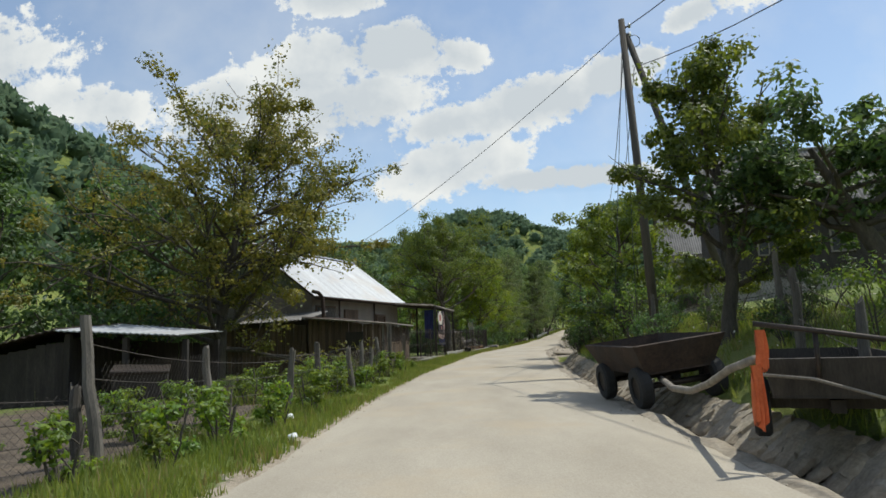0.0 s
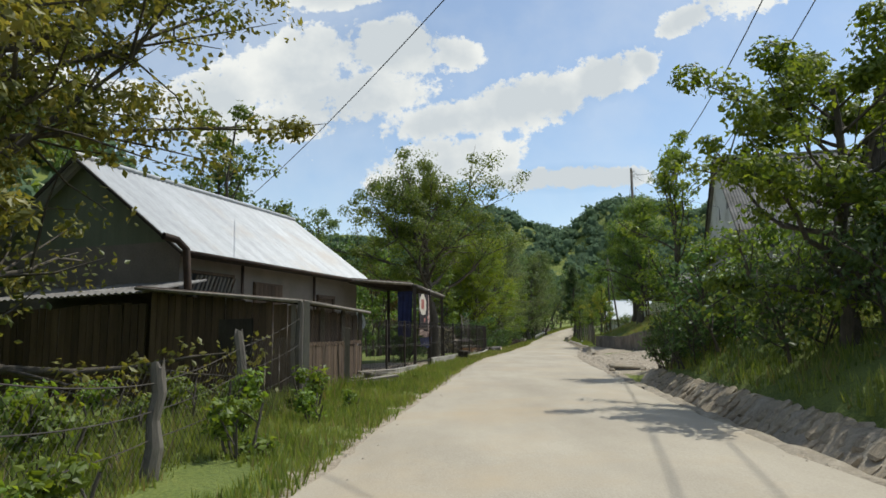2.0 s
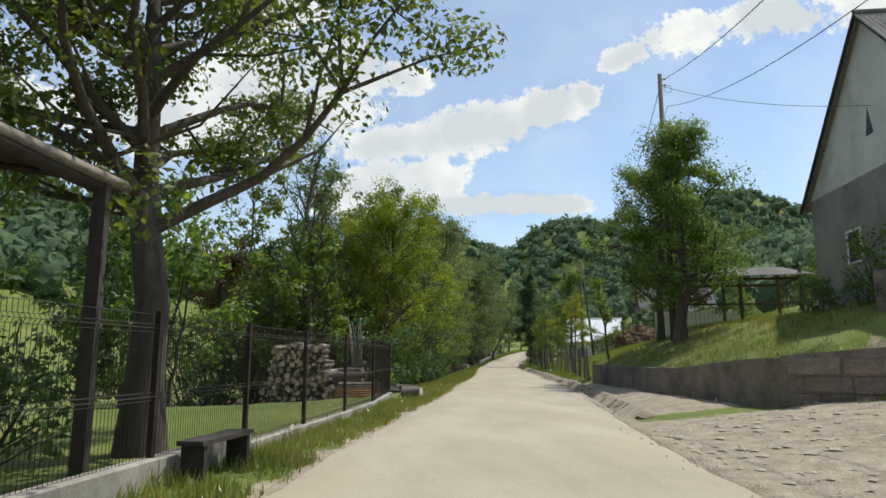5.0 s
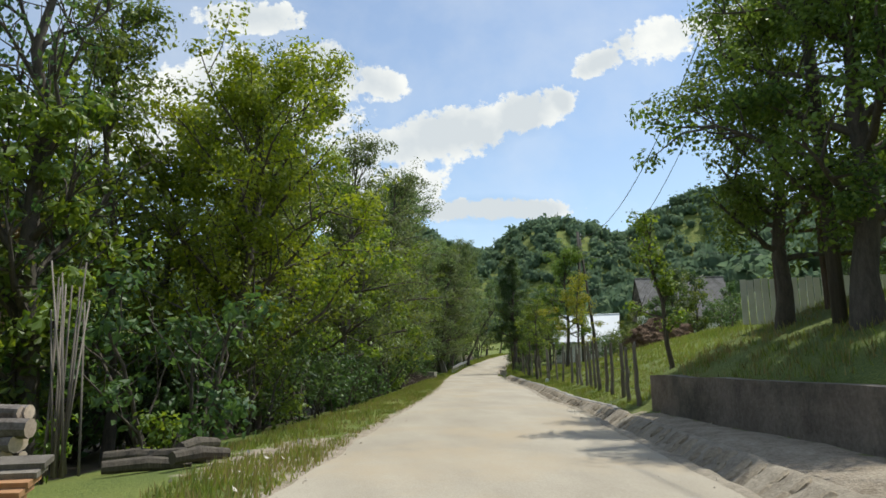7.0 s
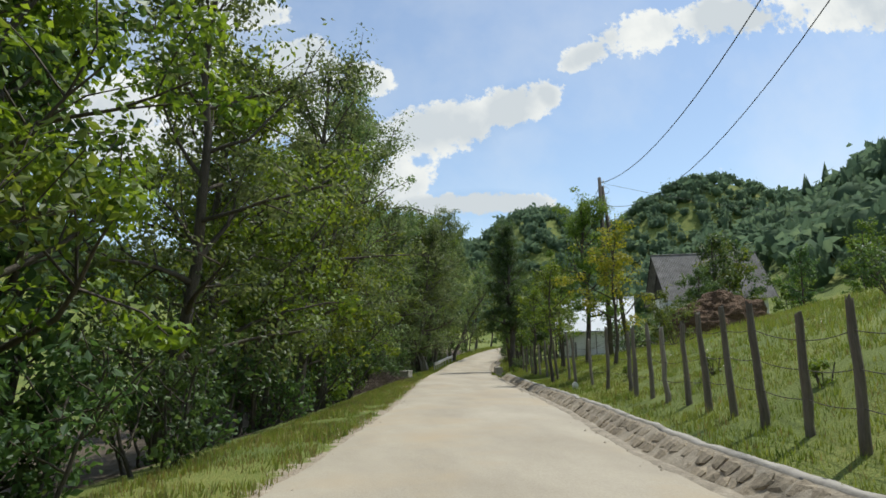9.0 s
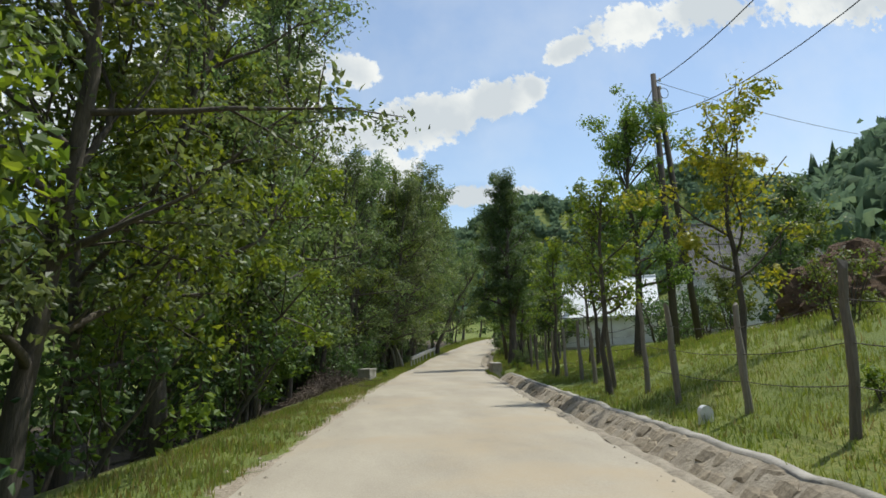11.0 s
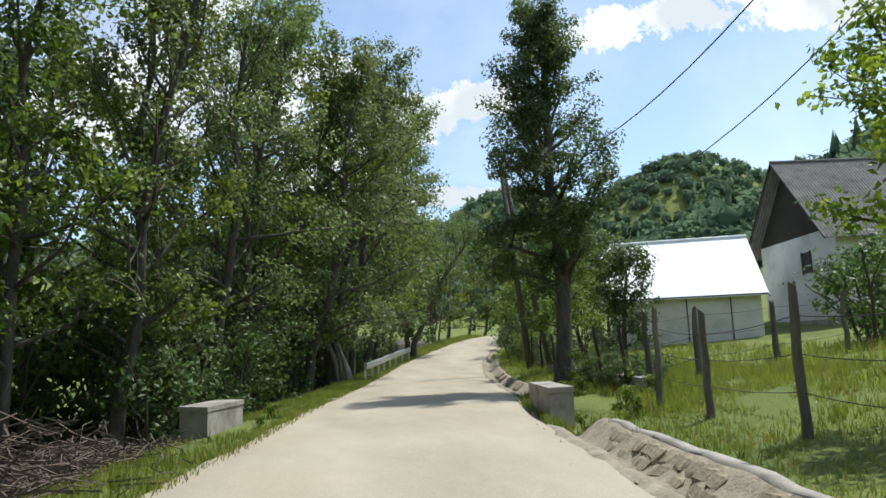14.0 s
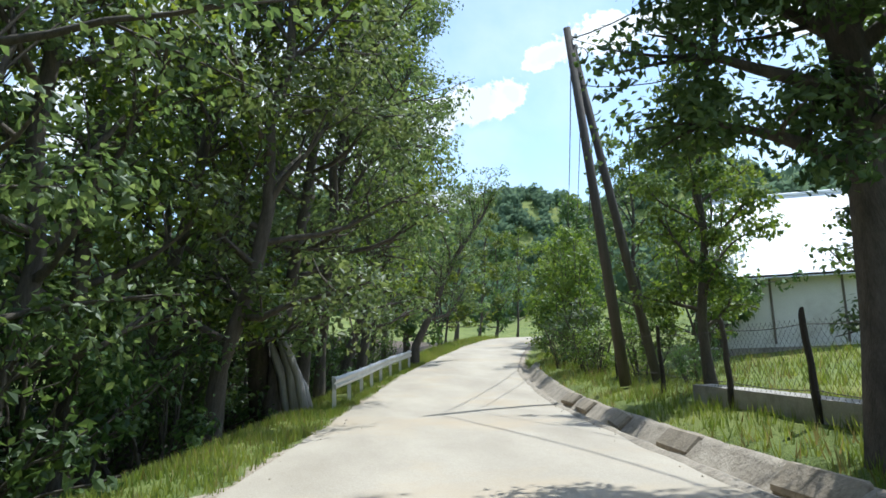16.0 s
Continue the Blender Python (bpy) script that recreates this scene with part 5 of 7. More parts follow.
# ---------------------------------------------------------------- houses
def gable_house(name, label, corner, axis, length, width, eave, rise, wall_mat, roof_mat, gable_mat, base=0.0, over=0.45, ribs=0.0, over_end=0.4, ridge_shift=0.0):
    """corner: the front eave wall's near corner; axis: along the front wall; the house lies to the left of the axis."""
    ang = math.degrees(math.atan2(axis[1], axis[0]))
    e = thing(name, label, "house", pose(corner[0], corner[1], base, 0, 0, ang))
    t = 0.25
    part("wall", prism([(0, 0), (length, 0), (length, t), (0, t)], 0, eave), wall_mat, e, "")
    part("wall", prism([(0, width - t), (length, width - t), (length, width), (0, width)], 0, eave), wall_mat, e)
    mid = width / 2 + ridge_shift
    for x0 in (0, length - t):
        part("wall", prism([(x0, t), (x0 + t, t), (x0 + t, width - t), (x0, width - t)], 0, eave), wall_mat, e)
        bm = bmesh.new()
        tri = [(x0, 0.02, eave), (x0, width - 0.02, eave), (x0, mid, eave + rise - 0.02)]
        a = [bm.verts.new(p) for p in tri]
        b = [bm.verts.new((p[0] + t, p[1], p[2])) for p in tri]
        bm.faces.new(a[::-1]), bm.faces.new(b)
        for i in range(3):
            bm.faces.new((a[i], a[(i + 1) % 3], b[(i + 1) % 3], b[i]))
        bmesh.ops.recalc_face_normals(bm, faces=bm.faces)
        part("gable", bm, gable_mat, e)
    for side in (0, 1):
        run = mid if side == 0 else width - mid
        sl = rise / run
        y0, y1 = (-over, mid) if side == 0 else (width + over, mid)
        z0, z1 = eave - over * sl + 0.03, eave + rise + 0.03
        part("roof", roof_sheet((-over_end, y0, z0), (length + over_end, y0, z0), (length + over_end, y1, z1), (-over_end, y1, z1), ribs), roof_mat, e)
    v, f = tube_np([(-over_end, mid, eave + rise + 0.07), (length + over_end, mid, eave + rise + 0.07)], 0.09, 8)
    part("ridge_cap", mesh_np("ridge_cap", v, [f], True), roof_mat, e)
    for x0 in (-over_end + 0.02, length + over_end - 0.02):
        for side in (0, 1):
            y0 = -over if side == 0 else width + over
            run = mid if side == 0 else width - mid
            v, f = tube_np([(x0, y0, eave - over * rise / run - 0.03), (x0, mid, eave + rise - 0.03)], 0.06, 4)
            part("bargeboard", mesh_np("bargeboard", v, [f]), "darkwood", e)
    return e


def roof_sheet(a, b, c, d, ribs=0.0, thick=0.03, amp=0.022):
    """Sheeting between four corners (a-b eave, d-c ridge), with ribs running up the slope at that spacing."""
    a, b, c, d = (np.array(p, float) for p in (a, b, c, d))
    L = np.linalg.norm(b - a)
    n = max(2, int(L / ribs * 4)) if ribs else 2
    nrm = np.cross(b - a, d - a)
    nrm /= np.linalg.norm(nrm)
    if nrm[2] < 0:
        nrm = -nrm
    u = np.linspace(0, 1, n + 1)[:, None]
    wave = (amp * np.sin(np.arange(n + 1) * math.pi / 2))[:, None] if ribs else np.zeros((n + 1, 1))
    lo, hi = a + (b - a) * u + nrm * wave, d + (c - d) * u + nrm * wave
    V = np.concatenate([lo, hi, lo - nrm * thick, hi - nrm * thick])
    k = n + 1
    i = np.arange(n)
    F = [np.stack([i, i + 1, i + 1 + k, i + k], 1), np.stack([i + 2 * k, i + 3 * k, i + 1 + 3 * k, i + 1 + 2 * k], 1), np.stack([i, i + 2 * k, i + 1 + 2 * k, i + 1], 1), np.stack([i + k, i + k + 1, i + 1 + 3 * k, i + 3 * k], 1),
         np.array([[0, k, 3 * k, 2 * k], [n, n + 2 * k, n + 3 * k, n + k]])]
    return mesh_np("sheet", V, F)


def window(parent, x, z, w, h, y=-0.02, frame_mat="brownwood", shutters=False, bars=True):
    """A window set against a wall's outer face, seen from -y."""
    win = part("window", box_bm((x, y + 0.03, z), (w, 0.03, h)), "black", parent, "dark glazed window")
    for dx in (-w / 2, w / 2):
        part("frame", box_bm((x + dx, y, z), (0.08, 0.09, h + 0.08)), frame_mat, win)
    for dz in (-h / 2, h / 2):
        part("frame", box_bm((x, y, z + dz), (w + 0.08, 0.10, 0.08)), frame_mat, win)
    if bars:
        part("frame", box_bm((x, y, z), (0.05, 0.07, h)), frame_mat, win)
        part("frame", box_bm((x, y, z + h * 0.18), (w, 0.06, 0.05)), frame_mat, win)
    return win


# the low farmhouse
AX = (0.335, 0.942)
farm = gable_house("farmhouse", "low beige plastered farmhouse with a corrugated zinc roof", (-6.45, 32.75), AX, 10.6, 6.6, 3.78, 2.5, "plaster", "zinc", "greenplaster", 0.05, 0.5, 0.2, 0.5)
w1 = window(farm, 1.3, 2.45, 1.9, 1.1, bars=False)
for i in range(11):
    part("lattice_slat", box_bm((0, 0, 0), (0.07, 0.03, 1.05), m=pose(0.45 + i * 0.17, -0.06, 2.45, 0, 25, 0)), "greywood", w1)
w2 = window(farm, 4.1, 2.3, 1.5, 1.15, frame_mat="brownwood", bars=False)
for i in range(7):
    part("shutter_board", box_bm((3.45 + i * 0.216, -0.075, 2.3), (0.205, 0.03, 1.12)), "brownwood", w2)
dr = part("door", box_bm((7.9, -0.01, 1.32), (1.0, 0.08, 2.5)), "brownwood", farm, "brown boarded house door")
for dx in (-0.58, 0.58):
    part("frame", box_bm((7.9 + dx, -0.03, 1.35), (0.13, 0.14, 2.65)), "brownwood", dr)
part("frame", box_bm((7.9, -0.03, 2.66), (1.29, 0.14, 0.12)), "brownwood", dr)
part("plinth", box_bm((5.3, -0.05, 0.12), (10.7, 0.18, 0.45)), "concrete", farm)
for x in (2.6, 6.9):
    tube("downpipe", [(x, -0.12, 3.5), (x, -0.12, 0.2)], 0.05, "rust", farm, 8)
tube("gutter", [(-0.5, -0.55, 3.40), (11.1, -0.55, 3.38)], 0.065, "rust", farm, 8)
part("fascia", box_bm((5.3, -0.45, 3.36), (11.5, 0.05, 0.14)), "darkwood", farm)

# porch canopy past the gable
canopy = thing("porch_canopy", "sagging sheet-metal porch canopy on dark timber posts", "canopy")
K = [np.array(p) for p in ((-3.1, 41.0, 3.5), (-0.62, 41.3, 3.32), (0.85, 46.8, 3.13), (-2.0, 46.9, 3.5))]
part("roof", roof_sheet(K[1], K[2], K[3], K[0], 0.2), "rust", canopy, "rust-stained corrugated sheet")
for p in ((-0.45, 41.5, 3.2), (0.1, 43.4, 3.12), (0.72, 46.55, 3.02), (-1.8, 46.6, 3.35)):
    part("post", box_bm((p[0], p[1], p[2] / 2), (0.13, 0.13, p[2])), "darkwood", canopy)
tube("beam", [K[1] + (0.12, 0.1, -0.13), K[2] + (-0.12, -0.1, -0.13)], 0.09, "darkwood", canopy, 4)
tube("beam", [K[0] + (0.1, 0.1, -0.13), K[3] + (0.1, -0.1, -0.13)], 0.08, "darkwood", canopy, 4)
for u in np.linspace(0.03, 0.97, 8):
    tube("rafter", [K[1] + (K[2] - K[1]) * u - (0, 0, 0.06), K[0] + (K[3] - K[0]) * u - (0, 0, 0.06)], 0.045, "darkwood", canopy, 4)
tube("edge_board", [K[1] - (0, 0, 0.07), K[2] - (0, 0, 0.07)], 0.06, "greywood", canopy, 4)
tube("edge_board", [K[0] - (0, 0, 0.07), K[1] - (0, 0, 0.07)], 0.06, "greywood", canopy, 4)

# the tall grey house on the terrace
grey = gable_house("grey_house", "two-storey grey plastered house with a steep fibre-cement roof", (18.95, 54.1), (0.975, -0.22), 10.0, 10.4, 4.55, 5.45, "greyrender", "asbestos", "greyplaster", 3.0, 0.35, 0.18, 0.3)
# attic openings: black wedges on the gable stand in for the dark inside
for yy, zz, h in ((5.55, 6.25, 0.95), (3.1, 6.55, 0.85)):
    bm = bmesh.new()
    v = [bm.verts.new(q) for q in ((-0.015, yy - 0.24, zz - h / 2), (-0.015, yy + 0.24, zz - h / 2), (-0.015, yy, zz + h / 2), (0.06, yy - 0.24, zz - h / 2), (0.06, yy + 0.24, zz - h / 2), (0.06, yy, zz + h / 2))]
    for f in ((0, 1, 2), (3, 5, 4), (0, 3, 4, 1), (1, 4, 5, 2), (2, 5, 3, 0)):
        bm.faces.new([v[k] for k in f])
    bmesh.ops.recalc_face_normals(bm, faces=bm.faces)
    part("window", bm, "black", grey, "narrow pointed attic opening")
part("plinth", box_bm((5.0, 5.2, -0.7), (9.96, 10.36, 1.5)), "concrete", grey)
window(grey, 1.5, 3.6, 1.2, 1.3, frame_mat="white")
window(grey, 4.3, 3.6, 1.2, 1.3, frame_mat="white")
part("balcony", box_bm((3.0, -0.65, 2.35), (6.4, 1.3, 0.14)), "concrete", grey)
for i in range(22):
    part("baluster", box_bm((-0.1 + i * 0.3, -1.25, 2.85), (0.03, 0.03, 0.9)), "iron", grey)
part("rail", box_bm((3.0, -1.25, 3.32), (6.4, 0.05, 0.05)), "iron", grey)
for yy in (2.4, 7.2):
    w = part("window", box_bm((-0.01, yy, 2.2), (0.05, 0.9, 1.1)), "black", grey, "dark side window")
    for dy in (-0.47, 0.47):
        part("frame", box_bm((-0.04, yy + dy, 2.2), (0.08, 0.07, 1.2)), "white", w)
    for dz in (-0.57, 0.57):
        part("frame", box_bm((-0.04, yy, 2.2 + dz), (0.08, 1.0, 0.07)), "white", w)

# dark house up on the near bank
bank_house = gable_house("bank_house", "dark timber house with a grey fibre-cement roof on the bank", (12.95, 29.95), (0.97, -0.24), 9.0, 5.8, 4.75, 3.0, "darkwood", "asbestos", "darkwood", 2.0, 0.35, 0.18, 0.3)
part("plinth", box_bm((4.5, 2.9, 0.3), (9.2, 6.0, 2.1)), "concrete", bank_house, "pale concrete plinth")
window(bank_house, 2.0, 2.9, 0.9, 1.0, frame_mat="greywood")
window(bank_house, 5.0, 2.9, 0.9, 1.0, frame_mat="greywood")
for i in range(24):
    part("cladding_board", box_bm((-0.02, 0.14 + i * 0.24, 3.05), (0.04, 0.22, 3.3)), "darkwood", bank_house)

# barn with the bright tin roof
barn = gable_house("barn", "low whitewashed barn with a glaring bright tin roof", (32.75, 137.0), (0.9, -0.43), 7.6, 7.3, 2.75, 3.25, "whiteplaster", "whitezinc", "whiteplaster", 1.05, 0.45, 0.0, 0.35)
part("plinth", box_bm((3.8, 3.65, -0.5), (7.56, 7.26, 1.04)), "concrete", barn)
part("eave_board", box_bm((3.8, -0.40, 2.42), (8.2, 0.05, 0.12)), "darkwood", barn)
for x in (1.6, 3.9, 6.1):
    part("wall_batten", box_bm((x, -0.02, 1.4), (0.07, 0.04, 2.6)), "greywood", barn)
# house by the barn
white_house = gable_house("white_house", "white house with a dark boarded gable and fibre-cement roof", (44.1, 133.2), (0.975, -0.22), 9.5, 8.4, 4.9, 4.7, "whiteplaster", "asbestos", "darkwood", 2.1, 0.6, 0.18, 0.9)
part("plinth", box_bm((4.75, 4.2, -0.7), (9.46, 8.36, 1.44)), "concrete", white_house)
window(white_house, 2.2, 3.3, 1.1, 1.3, frame_mat="brownwood")
window(white_house, 5.4, 3.3, 1.1, 1.3, frame_mat="brownwood")
w = part("window", box_bm((-0.01, 3.0, 3.3), (0.05, 0.9, 1.2)), "black", white_house, "dark side window")
for dy in (-0.47, 0.47):
    part("frame", box_bm((-0.04, 3.0 + dy, 3.3), (0.08, 0.08, 1.3)), "brownwood", w)

# ---------------------------------------------------------------- ditch, kerb and verge
ditch = strip("ditch", [2.28, 2.42, 2.56, 2.66, 2.95, 3.1, 3.45, 3.6, 3.78], [-0.01, 0.015, 0.0, -0.22, -0.29, -0.25, 0.10, 0.16, 0.08], np.arange(-12, 35.6, 0.22), "mortar", "shallow stone-lined roadside ditch", "ditch", 0.07)
ditch_b = strip("ditch_long", [2.28, 2.40, 2.50, 2.58, 2.82, 2.92, 3.20, 3.34, 3.52], [-0.01, 0.02, 0.005, -0.17, -0.23, -0.20, 0.0, 0.06, 0.0], np.arange(55.5, 114.2, 0.22), "mortar", "roadside ditch lined with rough mortared stones", "ditch", 0.05)
ditch_c = strip("ditch_far", [2.28, 2.38, 2.46, 2.52, 2.74, 2.84, 3.08, 3.2, 3.36], [-0.01, 0.03, 0.01, -0.17, -0.22, -0.19, 0.03, 0.08, 0.02], np.arange(120.5, 146, 0.4), "mortar", "concrete-lined ditch past the culvert", "ditch", 0.03)


def stone_mesh(seed, s):
    rng = np.random.default_rng(seed)
    bm = bmesh.new()
    bmesh.ops.create_cube(bm, size=1.0)
    bmesh.ops.bevel(bm, geom=list(bm.edges), offset=0.22, segments=1, affect="EDGES")
    for v in bm.verts:
        v.co += Vector(rng.normal(size=3) * 0.06)
        v.co = Vector((v.co.x * s[0], v.co.y * s[1], v.co.z * s[2]))
    me = bpy.data.meshes.new("stone")
    bm.to_mesh(me)
    bm.free()
    me.materials.append(M["stone"])
    return me


def along(d, y, z, tilt=0.0, turn=0.0):
    """A pose on the road's side: distance from the middle, height over the road."""
    ang = math.degrees(math.atan2(float(road_x(y + 0.5) - road_x(y - 0.5)), 1.0))
    return Matrix.Translation((float(road_x(y)) + d - (float(edge_in(y)) if d > 0 else 0), y, float(road_z(y)) + z)) @ Euler((0, 0, radians(-ang + turn))).to_matrix().to_4x4() @ Euler((0, radians(tilt), 0)).to_matrix().to_4x4()


rs = random.Random(9)
stones = [stone_mesh(i, (0.30, 0.24, 0.10)) for i in range(6)]
for y0, y1, host in ((4.5, 34.5, ditch), (57.5, 72.0, ditch_b)):
    y = y0
    while y < y1:
        for d, z in ((3.16, -0.185), (3.33, -0.03), (3.51, 0.10)) if host is ditch else ((3.0, -0.18), (3.16, -0.06)):
            ob = new("stone", rs.choice(stones))
            ob.parent = host
            ob.matrix_world = along(d + rs.uniform(-0.03, 0.03), y + rs.uniform(-0.06, 0.06), z + rs.uniform(-0.03, 0.02), -38, rs.uniform(-25, 25))
        y += 0.36 if host is ditch else 0.5
bm = box_bm((0, 0, 0), (0.36, 1.1, 0.12), bevel=0.04)
slab_me = bpy.data.meshes.new("slab")
bm.to_mesh(slab_me), bm.free()
slab_me.materials.append(M["stone"])
rough_stones = [stone_mesh(20 + i, (0.25, 0.32, 0.10)) for i in range(6)]
y = 72.5
while y < 113.6:
    for d, z in ((2.985, -0.2), (3.17, -0.06)):
        ob = new("stone", rs.choice(rough_stones))
        ob.parent = ditch_b
        ob.matrix_world = along(d + rs.uniform(-0.04, 0.04), y + rs.uniform(-0.1, 0.1), z + rs.uniform(-0.02, 0.015), -42 + rs.uniform(-4, 4), rs.uniform(-10, 10))
    y += 0.335
strip("ditch_kerb", [3.30, 3.32, 3.45, 3.49], [-0.02, 0.075, 0.085, -0.02], np.arange(72.5, 113.8, 0.4), "concrete", "pale uneven concrete kerb on the ditch's outer edge", "kerb", 0.05)
for y0, y1, host in ((121.5, 134.0, ditch_c),):
    y = y0
    while y < y1:
        ob = new("slab", slab_me)
        ob.parent = host
        ob.matrix_world = along(3.0 + rs.uniform(-0.03, 0.03), y, -0.03 + rs.uniform(-0.025, 0.03), -36 + rs.uniform(-8, 6), rs.uniform(-6, 6))
        y += rs.uniform(1.6, 3.2)


def concrete_block(label, corners, z0, z1):
    t = thing("culvert_parapet", label, "parapet")
    part("body", prism(corners, z0, z1 - 0.09), "concrete", t)
    c = np.mean(corners, axis=0)
    part("coping", prism([tuple(c + (np.array(p) - c) * (1.06, 1.03)) for p in corners], z1 - 0.088, z1), "concrete", t, "pale weathered coping slab")


concrete_block("concrete culvert parapet on the creek side of the road", [(14.05, 116.6), (14.6, 116.1), (15.05, 117.75), (14.5, 118.1)], -0.6, 0.42)
concrete_block("concrete culvert parapet beside the ditch", [(20.65, 115.3), (21.13, 115.3), (21.43, 117.35), (20.97, 117.3)], -0.6, 0.5)
lw = np.array([(23.2, 116.6), (23.9, 120.3), (25.3, 127.6)])
wall_run("garden_wall", lw, -0.2, 0.52, 0.38, "concrete", "low concrete garden wall under a netting fence")

cul = thing("culvert_pipe", "broken concrete culvert mouth at the driveway", "culvert", pose(6.75, 37.6, 0.0, 0, 0, -15))
for dx in (-0.5, 0.5):
    part("cheek", box_bm((dx, 0, -0.06), (0.2, 1.2, 0.28), bevel=0.05), "stone", cul)
part("lid", box_bm((0, 0.35, 0.1), (1.15, 0.7, 0.1), m=pose(0, 0.35, 0.1, 5, 3, 8), bevel=0.03), "stone", cul)
# solid black box in place of the shade inside the pipe
part("mouth", box_bm((0, -0.2, -0.06), (0.8, 0.1, 0.22)), "black", cul)


# ---------------------------------------------------------------- grass
def scatter_grass():
    rng = np.random.default_rng(21)
    zones = [  # y range, d range, tufts, height, dry share
        ((3.5, 35), (-4.4, -2.5), 9500, 0.13), ((35, 48), (-3.9, -2.5), 1800, 0.16), ((48, 66), (-3.7, -2.5), 2400, 0.14), ((66, 110), (-4.9, -2.55), 8000, 0.10), ((110, 160), (-4.4, -2.6), 8500, 0.13),
        ((4, 35), (3.75, 7.5), 6500, 0.2), ((72.5, 115), (3.1, 7.0), 11000, 0.10), ((72.5, 115), (7.0, 16), 7500, 0.2), ((118, 150), (2.6, 6.0), 3000, 0.2), ((104, 135), (6, 14), 2600, 0.25), ((113.5, 122), (3.3, 8.0), 3600, 0.17), ((112, 120), (2.05, 3.0), 900, 0.13),
        ((55, 72), (4.6, 14), 5200, 0.16), ((36, 54), (7.5, 13), 1300, 0.12), ((14, 32), (-6.5, -4.2), 3200, 0.3), ((150, 178), (-4.5, -2.4), 1200, 0.3)]
    Vs, n = {"grass": [], "drygrass": []}, 0
    for (y0, y1), (d0, d1), k, h in zones:
        y = rng.uniform(y0, y1, k)
        d = rng.uniform(d0, d1, k)
        x = road_x(y) + d
        keep = ~((y > 54) & (y < 72.2) & (d > 0) & (d < wall_d(y) + 0.35))
        keep &= ~((y > 114.6) & (y < 118.2) & (d > 2.5) & (d < 3.9)) & ~((y > 115.8) & (y < 118.5) & (d < -3.1) & (d > -4.6))
        x, y = x[keep], y[keep]
        clump = np.array([noise.noise(Vector((a * 0.8, b * 0.8, 2.0))) for a, b in zip(x, y)])
        x, y, clump = x[clump > -0.35], y[clump > -0.35], clump[clump > -0.35]
        z = ground_z(x, y)
        dry = rng.uniform(size=len(x)) < (0.55 if y0 in (55, 36) else 0.38 if y0 in (66, 48) else 0.14)
        for which, sel in (("grass", ~dry), ("drygrass", dry)):
            X, Y, Z, Cl = x[sel], y[sel], z[sel], clump[sel]
            for b in range(4):
                m = len(X)
                a = rng.uniform(0, 2 * np.pi, m)
                hh = h * rng.uniform(0.5, 1.35, m) * (0.75 + 0.7 * np.clip(Cl + 0.3, 0, 1))
                px, py = X + rng.normal(size=m) * 0.05, Y + rng.normal(size=m) * 0.05
                w = 0.008 + 0.022 * hh
                lean = hh * rng.uniform(0.1, 0.6, m)
                la = rng.uniform(0, 2 * np.pi, m)
                v0 = np.stack([px - np.cos(a) * w, py - np.sin(a) * w, Z - 0.02], 1)
                v1 = np.stack([px + np.cos(a) * w, py + np.sin(a) * w, Z - 0.02], 1)
                v2 = np.stack([px + np.cos(la) * lean, py + np.sin(la) * lean, Z + hh], 1)
                Vs[which].append(np.stack([v0, v1, v2], 1).reshape(-1, 3))
    for which, label in (("grass", "thick green verge grass along the road"), ("drygrass", "yellowed dry grass blades on the verges")):
        V = np.concatenate(Vs[which])
        ob = part("verge_grass" if which == "grass" else "dry_verge_grass", mesh_np(which, V, [np.arange(len(V)).reshape(-1, 3)]), which)
        tagged(ob, label, "grass", kind="stuff")


scatter_grass()


def flower_stuff():
    """Small pale and yellow flower heads in the grass."""
    rng = np.random.default_rng(4)
    y = np.concatenate([rng.uniform(6, 34, 160), rng.uniform(73, 112, 120), rng.uniform(36, 66, 60)])
    side = np.where(np.arange(len(y)) < 160, rng.uniform(4.5, 8, len(y)), rng.uniform(4.2, 12, len(y)))
    side[280:] = rng.uniform(-3.6, -2.6, 60)
    x = road_x(y) + side
    z = ground_z(x, y) + rng.uniform(0.12, 0.4, len(y))
    C = np.stack([x, y, z], 1)
    V, F = leaves_np(rng, C, 0.07, 1.0)
    tagged(part("meadow_flowers", mesh_np("meadow_flowers", V, [F]), "cream"), "small pale flower heads scattered in the grass", "flowers", kind="stuff")


flower_stuff()


